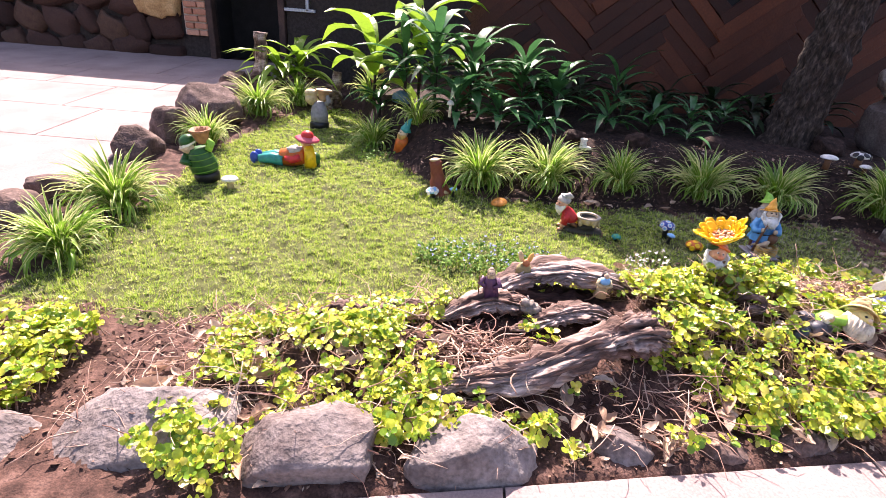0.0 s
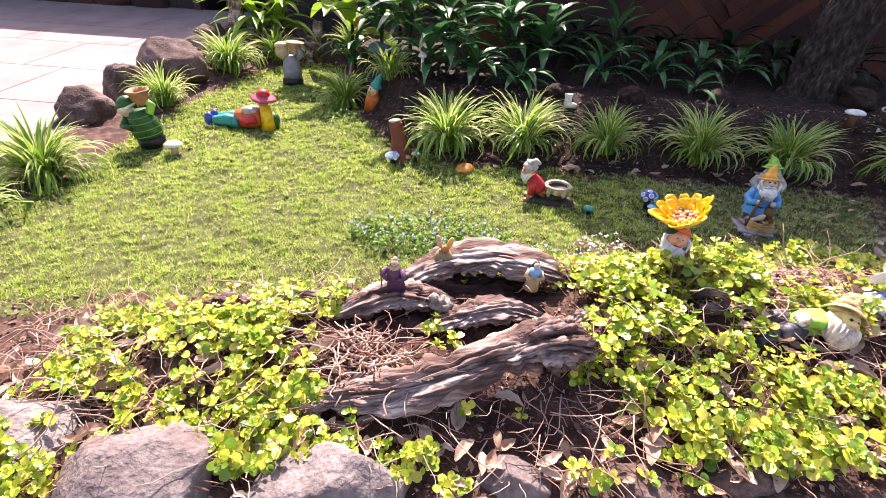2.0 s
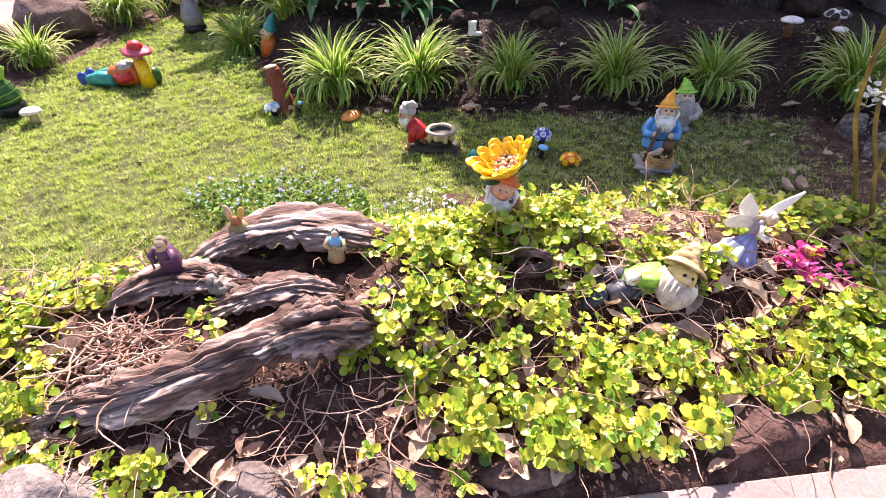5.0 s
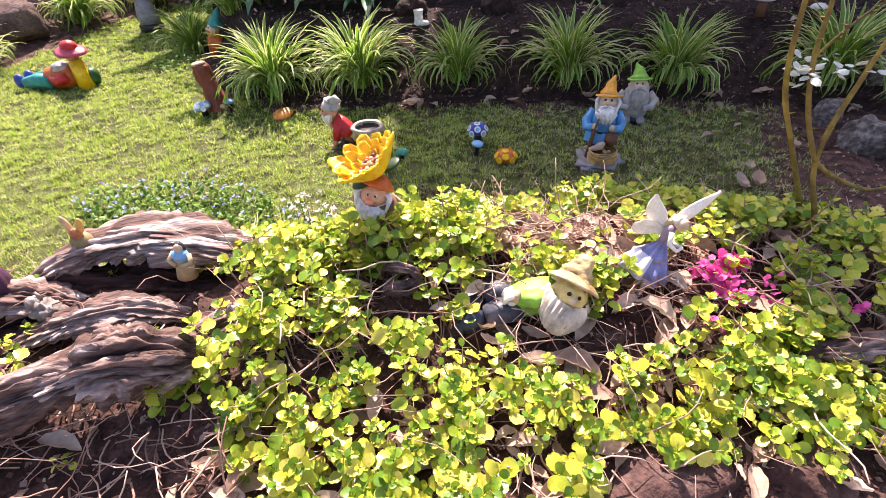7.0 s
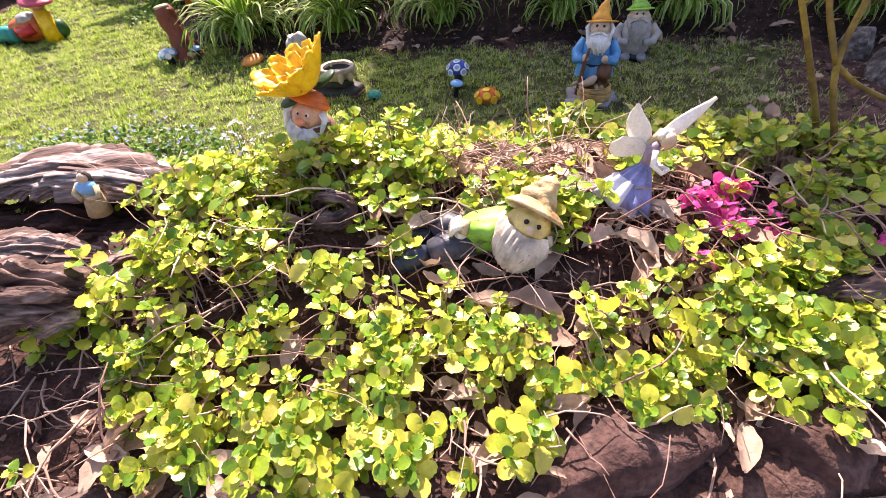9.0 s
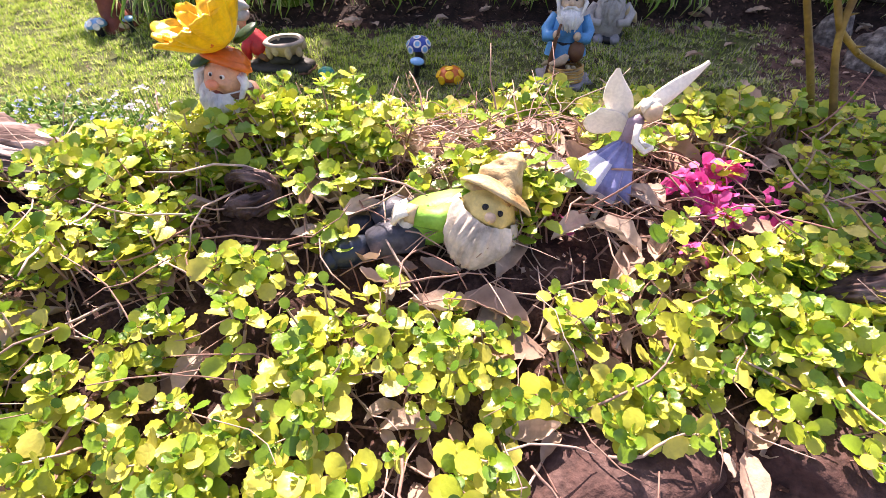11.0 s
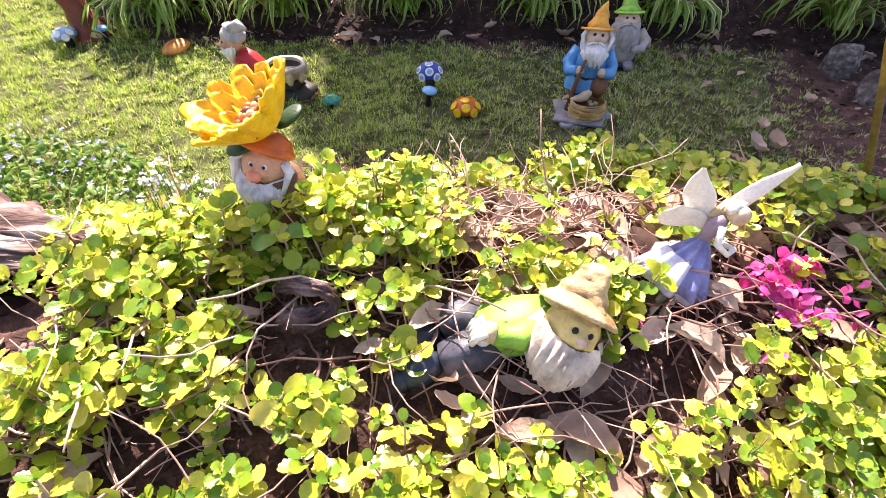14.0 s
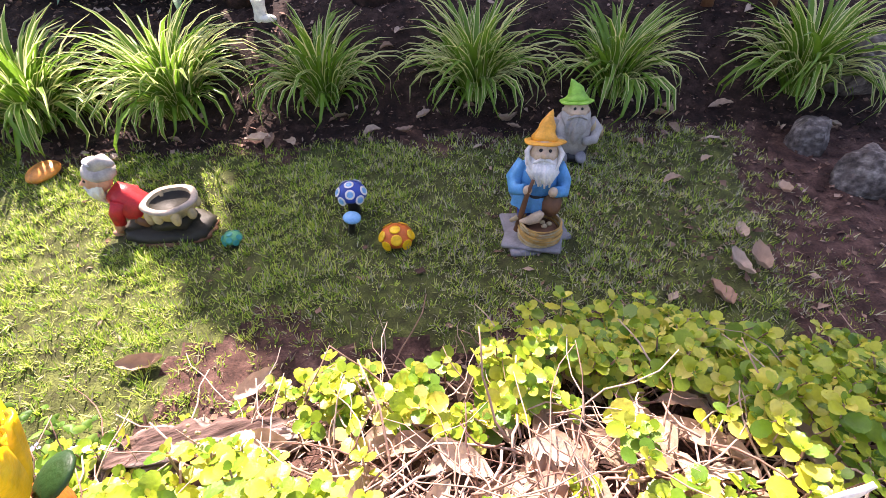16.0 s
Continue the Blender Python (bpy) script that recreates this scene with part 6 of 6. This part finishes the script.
def mushroom(x, y, r, h, cap, stem, spots=None, label="", tilt=(0, 0), flat=0.6, z=None):
    th = tagged(new("toadstool_ornament"), label, "ornament", "toadstools on the lawn")
    th.matrix_basis = pose(x, y, hz(x, y) + 0.006 if z is None else z, tilt[0], tilt[1], 0)
    Shape().tube([(0, 0, -0.01), (0.0, 0, h * 0.5), (0, 0, h)], [r * 0.42, r * 0.36, r * 0.40], stem, 12).part("stem", th)
    s = Shape()
    s.lathe([(0.001, r * flat), (r * 0.35, r * flat * 0.94), (r * 0.68, r * flat * 0.73), (r * 0.9, r * flat * 0.42), (r, r * flat * 0.08), (r * 0.93, -r * 0.10), (r * 0.5, -r * 0.04), (r * 0.2, 0)], cap, (0, 0, h), n=26)
    c = s.part("cap", th)
    if spots:
        for a, e in [(270, 35), (340, 30), (200, 28), (60, 40), (130, 36), (250, 78), (305, 5), (235, 2)]:
            a, e = radians(a), radians(e)
            d = Vector((math.cos(a) * math.cos(e), math.sin(a) * math.cos(e), math.sin(e) * flat))
            q = Shape().ball((0, 0, 0), (r * 0.32, r * 0.32, r * 0.05), spots[0], n=16, k=6)
            if len(spots) > 1:
                q.ball((0, 0, r * 0.03), (r * 0.21, r * 0.21, r * 0.045), spots[1], n=12, k=6)
            n = Vector((d.x, d.y, d.z / flat / flat)).normalized()
            q.part("spot", c, m=Matrix.Translation(d * r + Vector((0, 0, h))) @ n.to_track_quat("Z", "Y").to_matrix().to_4x4())
    return th


mushroom(1.70, 3.52, 0.058, 0.085, NAVY, BLACK, (WHITE, SKYB), "dark blue toadstool ornament with ringed white spots", flat=0.85)
mushroom(1.695, 3.42, 0.033, 0.06, SKYB, BLACK, None, "small light blue toadstool ornament on black stem", (6, 8), 0.5)
mushroom(1.86, 3.34, 0.062, 0.02, ORANGER, TAN, (YELLOW,), "low orange toadstool ornament with yellow spots", flat=0.7)
mushroom(1.28, 3.385, 0.036, 0.02, paint("jade_paint", (0.08, 0.35, 0.16), 0.4), BLACK, (TEAL,), "little jade green toadstool ornament in lawn shade", flat=0.7)
mushroom(0.395, 3.88, 0.072, 0.022, paint("faded_orange", (0.70, 0.26, 0.05), 0.4, 0.6), TAN, None, "flat orange and yellow toadstool ornament on lawn", (6, -10), 0.5)
mushroom(-0.19, 3.93, 0.058, 0.05, SKYB, BLACK, (WHITE,), "pale blue toadstool ornament beside the stump ornament", (0, -6), 0.7)
mushroom(-0.015, 3.97, 0.036, 0.07, SKYB, BLACK, None, "small blue toadstool ornament beside the stump ornament", flat=0.6)
mushroom(-1.92, 3.74, 0.07, 0.07, BONE, TAN, None, "cream white toadstool ornament beside the plaid gnome", flat=0.5)
mushroom(3.52, 4.64, 0.075, 0.10, WHITE, BROWN, None, "white toadstool ornament in the dark bed", flat=0.4, z=0.43)
mushroom(3.86, 4.72, 0.085, 0.12, WHITE, BROWN, (BLACK,), "white toadstool ornament with black spots in the bed", flat=0.55, z=0.43)
mushroom(3.84, 4.58, 0.05, 0.05, WHITE, BROWN, None, "small white toadstool ornament in the dark bed", flat=0.5, z=0.43)
mushroom(-0.14, 5.06, 0.04, 0.12, WHITE, BONE, None, "slim white toadstool ornament behind the tufts", flat=1.1, z=0.55)


def small_figures():
    s = Shape()
    ellipses(s, [(0, 0.032, 0.028, 0), (0.04, 0.028, 0.024, 0), (0.085, 0.03, 0.022, 0), (0.10, 0.015, 0.014, 0)], PURPLE, 14)
    for sx in (-1, 1):
        s.tube([(sx * 0.026, 0, 0.092), (sx * 0.044, -0.015, 0.065), (sx * 0.018, -0.03, 0.06)], [0.012, 0.012, 0.009], PURPLE, 8)
    s.tube([(-0.045, -0.02, 0.02), (-0.048, -0.02, 0.1)], [0.003, 0.003], BROWN, 6)
    face(s, (0, 0, 0.116), 0.015, SKINL)
    beard(s, (0, 0, 0.114), 0.0165, 0.048, TAN, locks=7)
    s.tube([(0, 0.006, 0.100), (0, 0.009, 0.120), (0, 0.004, 0.136)], [0.016, 0.018, 0.008], paint("hair_brown", (0.24, 0.18, 0.13), 0.7), 14, 0.3)
    s.tube([(0, 0.008, 0.0), (0.002, 0.012, 0.05), (0, 0.010, 0.10)], [0.036, 0.030, 0.018], PURPLE, 16, 0.35, 0.15, 7, 5.0)
    s.thing("wizard_figurine", "small bearded wizard figurine in dark purple robe on driftwood", "figurine", m=pose(0.235, 1.92, 0.245, 0, 0, -8) @ Matrix.Scale(1.1, 4))
    s = Shape()
    ellipses(s, [(0, 0.030, 0.028, 0), (0.04, 0.024, 0.022, 0), (0.07, 0.022, 0.018, 0), (0.085, 0.012, 0.012, 0)], TAN, 14)
    s.ball((0, -0.004, 0.078), (0.025, 0.02, 0.02), SKYB, n=12, k=8)
    s.ball((0, -0.004, 0.102), (0.012, 0.012, 0.015), SKINL, n=14, k=9)
    s.tube([(0, 0.006, 0.080), (0, 0.007, 0.100), (0, 0.001, 0.118)], [0.014, 0.0155, 0.008], paint("dark_hair", (0.05, 0.04, 0.04), 0.6), 14, 0.3)
    for sx in (-1, 1):
        s.tube([(sx * 0.02, 0, 0.082), (sx * 0.032, -0.012, 0.06), (sx * 0.008, -0.024, 0.055)], [0.009, 0.009, 0.007], TAN, 7)
    s.thing("robed_figurine", "small figurine in tan robe and blue shawl on driftwood", "figurine", m=pose(0.805, 2.06, 0.225, 0, 6, 0) @ Matrix.Scale(1.15, 4))
    s = Shape()
    ellipses(s, [(0, 0.04, 0.03, 0), (0.03, 0.036, 0.028, 0), (0.05, 0.02, 0.02, 0)], paint("moss_paint", (0.25, 0.2, 0.09), 0.7), 12)
    s.ball((0.005, -0.01, 0.056), (0.017, 0.016, 0.020), paint("rust_orange", (0.42, 0.15, 0.06), 0.6, 0.5), n=16, k=10, lump=0.25, freq=3)
    s.ball((-0.022, 0, 0.085), (0.012, 0.01, 0.03), TAN, (0, -14, 0), n=10, k=8)
    s.ball((0.022, 0, 0.08), (0.012, 0.01, 0.03), STRAW, (0, 18, 0), n=10, k=8)
    s.thing("bird_figurine", "small tan and orange animal figurine on driftwood", "figurine", m=pose(0.415, 2.12, 0.285, 0, 0, 0) @ Matrix.Scale(1.1, 4))
    s = Shape()
    coat = paint("grey_brown_coat", (0.25, 0.21, 0.18), 0.7, 0.5)
    s.ball((0, 0, 0.028), (0.050, 0.036, 0.030), coat, n=24, k=14, lump=0.5, freq=2.8)
    s.ball((-0.03, -0.01, 0.055), (0.024, 0.020, 0.022), coat, n=16, k=10, lump=0.35, freq=2.5)
    s.tube([(-0.02, 0.01, 0.06), (-0.03, 0.01, 0.085)], [0.008, 0.003], coat, 7)
    s.thing("animal_figurine", "small curled grey animal figurine on driftwood", "figurine", m=pose(0.44, 1.87, 0.20, 0, 0, -20))
    s = Shape()
    s.lathe([(0.05, 0), (0.055, 0.02), (0.045, 0.05), (0.042, 0.10), (0.05, 0.14), (0.05, 0.145), (0.035, 0.14), (0.0, 0.1)], BONE, (0, 0, 0), n=14)
    s.ball((0.05, -0.02, 0.025), (0.07, 0.04, 0.03), BONE, n=12, k=8)
    s.thing("boot_ornament", "white boot-shaped planter on a rock in the bed", "ornament", m=pose(1.21, 4.70, 0.40, 0, 0, -10) @ Matrix.Scale(0.72, 4))
    s = Shape()
    s.ball((0, 0, 0.07), (0.12, 0.11, 0.09), paint("slate_blue", (0.12, 0.22, 0.27), 0.5), n=18, k=12, lump=0.2, freq=3)
    s.thing("blue_ornament", "rough slate blue round ornament behind the tufts", "ornament", m=pose(-0.78, 6.0, hz(-0.78, 6.0) - 0.02))
    s = Shape()
    s.lathe([(0.001, 0.16), (0.06, 0.15), (0.12, 0.11), (0.15, 0.05), (0.13, 0.02), (0.04, 0.03), (0.035, -0.12), (0.0, -0.12)], paint("salmon_paint", (0.55, 0.25, 0.16), 0.5), n=18)
    s.thing("toadstool_ornament", "salmon pink toadstool ornament under the big leaves", "ornament", m=pose(-1.32, 7.0, hz(-1.32, 7.0) + 0.2))


small_figures()


def flowers():
    rngf = random.Random(3)
    for k, (x, y, z) in enumerate([(2.50, 2.20, 0.255), (2.46, 2.12, 0.25), (2.54, 2.12, 0.235), (2.43, 2.17, 0.235), (2.61, 2.21, 0.25), (2.50, 2.06, 0.22), (2.56, 2.05, 0.215), (2.70, 2.12, 0.23), (2.72, 2.06, 0.20), (2.86, 2.04, 0.2), (2.9, 1.96, 0.19), (2.2, 2.06, 0.19), (2.47, 1.98, 0.18)]):
        s = Shape()
        for p in range(22 if k < 7 else 6):
            m = pose(rngf.uniform(-0.024, 0.024), rngf.uniform(-0.02, 0.02), rngf.uniform(-0.006, 0.022), rngf.uniform(-60, 60), rngf.uniform(-60, 60), rngf.uniform(0, 360))
            vs, fs = leaf_outline(rngf.uniform(0.018, 0.034), rngf, 10)
            fold, bend = rngf.uniform(6, 26), rngf.uniform(-14, 14)
            s.add([m @ Vector((v[0], v[1], v[2] + fold * v[1] * v[1] + bend * v[0] * v[0] + 0.002 * math.sin(v[0] * 400 + p))) for v in vs], fs, PINK)
        s.thing("bougainvillea_flower", "fallen magenta bougainvillea bracts beside the fairy", "flower", "magenta flowers", m=pose(2.53 + 0.68 * (x - 2.53), 2.12 + 0.75 * (y - 2.12), z) if k < 9 else pose(x, y, z))
    bluef = mat("blue_petal", [(0.25, 0.30, 0.62), (0.42, 0.46, 0.75)], 30, 0.6, 0, island=0.6, translucent=0.2)
    whitef = mat("white_petal", [(0.55, 0.52, 0.55), (0.75, 0.72, 0.72)], 30, 0.6, 0, island=0.6, translucent=0.2)
    herb = mat("herb_leaf", [(0.05, 0.13, 0.02), (0.12, 0.25, 0.03), (0.22, 0.35, 0.06)], 6, 0.5, 0.1, island=0.7, translucent=0.3)
    for (cx, cy, rx, ry, n, nf, petal, name, label) in [(0.27, 2.76, 0.50, 0.22, 900, 80, bluef, "forget_me_not", "patch of low green herb with tiny pale blue flowers"), (1.12, 2.36, 0.12, 0.06, 40, 46, whitef, "white_flowers", "small white flower spikes behind the flower gnome"), (0.95, 2.62, 0.25, 0.1, 160, 10, bluef, "herb_patch", "low green weeds between lawn and ivy"), (-0.75, 1.72, 0.3, 0.1, 120, 0, bluef, "herb_patch", "low green weeds between lawn and ivy"), (-0.9, 4.9, 0.2, 0.25, 130, 0, bluef, "herb_patch", "low green weeds under the border tufts")]:
        s = Shape()
        for k in range(n):
            a, r = rngf.uniform(0, 6.28), math.sqrt(rngf.random())
            x, y = cx + rx * r * math.cos(a), cy + ry * r * math.sin(a)
            m = pose(x, y, hz(x, y) + rngf.uniform(0.015, 0.09), rngf.uniform(-50, 50), rngf.uniform(-50, 50), rngf.uniform(0, 360))
            vs, fs = leaf_outline(rngf.uniform(0.018, 0.036), rngf, 8)
            s.add([m @ Vector((v[0], v[1] * 0.7, v[2])) for v in vs], fs, herb)
        for k in range(nf):
            a, r = rngf.uniform(0, 6.28), math.sqrt(rngf.random())
            x, y = cx + rx * r * math.cos(a), cy + ry * r * math.sin(a)
            zz = hz(x, y) + rngf.uniform(0.06, 0.14) * (2.0 if petal is whitef else 1.0)
            s.tube([(x, y, hz(x, y)), (x + 0.005, y, zz)], 0.0012, herb, 4)
            for p in range(4):
                m = pose(x, y, zz, rngf.uniform(-40, 40), rngf.uniform(-40, 40), p * 90)
                s.add([m @ Vector(v) for v in ((0, 0, 0), (0.007, -0.005, 0.001), (0.011, 0, 0.002), (0.007, 0.005, 0.001))], [(0, 1, 2, 3)], petal)
        s.thing(name, label, "plant", kind="stuff")
    for x, y, h in [(1.52, 2.47, 0.21), (1.81, 2.55, 0.22), (1.65, 2.55, 0.10), (2.1, 2.66, 0.16), (1.13, 2.4, 0.2)]:
        s = Shape()
        z = hz(x, y) + 0.05
        s.tube([(x, y, z), (x + 0.01, y, z + h * 0.5), (x - 0.012, y - 0.01, z + h)], [0.0022, 0.002, 0.0012], IVY_STEM, 5)
        for k in range(16):
            u = 0.3 + 0.7 * k / 16
            a = k * 2.4
            s.ball((x + 0.01 * (1 - u) + 0.009 * math.cos(a), y + 0.009 * math.sin(a), z + h * u), 0.0035, TAN, n=6, k=4)
        s.thing("flower_spike", "thin dried ivy flower spike above the leaves", "plant", "flower spikes")


flowers()


def rose_bush():
    bush = tagged(new("rose_bush"), "tall yellow-green thorny rose stems with pale leaves", "plant")
    stem = mat("rose_stem", [(0.07, 0.045, 0.015), (0.19, 0.135, 0.03), (0.34, 0.25, 0.05)], 12, 0.6, 0.3, 60)
    pale = mat("pale_rose_leaf", [(0.35, 0.42, 0.34), (0.55, 0.60, 0.52), (0.7, 0.72, 0.66)], 10, 0.35, 0.1, 60, island=0.6, translucent=0.15)
    for ctrl in [[(2.94, 2.52, -0.02, 0.017), (2.90, 2.50, 0.22, 0.016), (2.76, 2.47, 0.50, 0.014), (2.66, 2.45, 0.70, 0.013), (2.62, 2.44, 0.92, 0.012), (2.60, 2.43, 1.25, 0.009)],
                 [(2.93, 2.38, -0.02, 0.016), (2.88, 2.38, 0.25, 0.015), (2.80, 2.40, 0.50, 0.014), (2.85, 2.44, 0.75, 0.012), (2.93, 2.45, 1.1, 0.009)],
                 [(2.80, 2.40, 0.49, 0.013), (2.74, 2.42, 0.62, 0.013), (2.70, 2.44, 0.78, 0.012), (2.69, 2.45, 0.95, 0.010), (2.66, 2.46, 1.25, 0.008)],
                 [(2.80, 2.40, 0.49, 0.012), (2.90, 2.43, 0.42, 0.012), (3.05, 2.46, 0.36, 0.010), (3.2, 2.5, 0.38, 0.007)],
                 [(2.70, 2.44, 0.80, 0.007), (2.78, 2.44, 0.90, 0.006), (2.90, 2.46, 0.99, 0.004)]]:
        pts, rad = curve_pts(ctrl, 26)
        rad = [q * 0.58 for q in rad]
        s = Shape().tube(pts, rad, stem, 10, 0.15)
        for k in range(3, 25, 2):
            a = k * 2.4
            p = Vector(pts[k])
            s.tube([p, p + Vector((math.cos(a) * 0.022, math.sin(a) * 0.022, 0.006))], [0.005, 0.0006], stem, 5)
        s.part("stem", bush)
    rngr = random.Random(6)
    for k in range(34):
        c = Vector((2.755, 2.44, 0.765)) + Vector((rngr.uniform(-0.10, 0.12), rngr.gauss(0, 0.03), rngr.gauss(0, 0.018)))
        m = pose(*c, rngr.uniform(-30, 30), rngr.uniform(-30, 30), rngr.uniform(0, 360))
        vs, fs = leaf_outline(rngr.uniform(0.024, 0.038), rngr, 12)
        Shape().add([m @ Vector(v) for v in vs], fs, pale).part("leaf", bush)


rose_bush()


def build_litter():
    """Crumbs of bark, leaf and soil on the bare ground."""
    g = np.random.default_rng(21)
    n = 34000
    x, y = g.uniform(-2.6, 4.4, n), g.uniform(0.95, 5.0, n)
    back = (y > lawn_back(x) - 0.05) & (y < lawn_back(x) + 1.0) & (x > -1.2)
    bed = (y > kerb_y(x) + 0.02) & (y < bed_back(x) + 0.1)
    ok = back | bed | ((g.random(n) < 0.5) & (y > bed_back(x)) & (y < lawn_back(x)) & (x > 2.2)) | ((g.random(n) < 0.04) & (y > bed_back(x)) & (x > -2.3) & (y < lawn_back(x)))
    x, y = x[ok], y[ok]
    n = len(x)
    r = g.uniform(0.004, 0.014, n) * np.where(g.random(n) < 0.12, 1.8, 1.0)
    a, t1, t2 = g.uniform(0, 6.28, n), g.normal(0, 0.35, n), g.normal(0, 0.35, n)
    c = np.stack([x, y, height(x, y) + bumps(x, y) + 0.004], -1)
    u = np.stack([np.cos(a), np.sin(a), t1], -1) * r[:, None]
    w = np.stack([-np.sin(a), np.cos(a), t2], -1) * (r * g.uniform(0.25, 0.8, n))[:, None]
    v = np.stack([c - u, c + w, c + u, c - w + np.array([0, 0, 0.004])], 1).reshape(-1, 3)
    f = np.arange(n)[:, None] * 4 + np.array([0, 1, 2, 3])
    crumb = mat("litter", [(0.02, 0.01, 0.008), (0.06, 0.03, 0.022), (0.15, 0.08, 0.055), (0.28, 0.17, 0.12), (0.52, 0.40, 0.31)], 5, 0.9, 0, 60, island=0.85)
    tagged(new("leaf_litter", soup("leaf_litter", v, f, [crumb], smooth=False)), "brown crumbs of bark and dead leaf on the soil", "litter", kind="stuff")


build_litter()
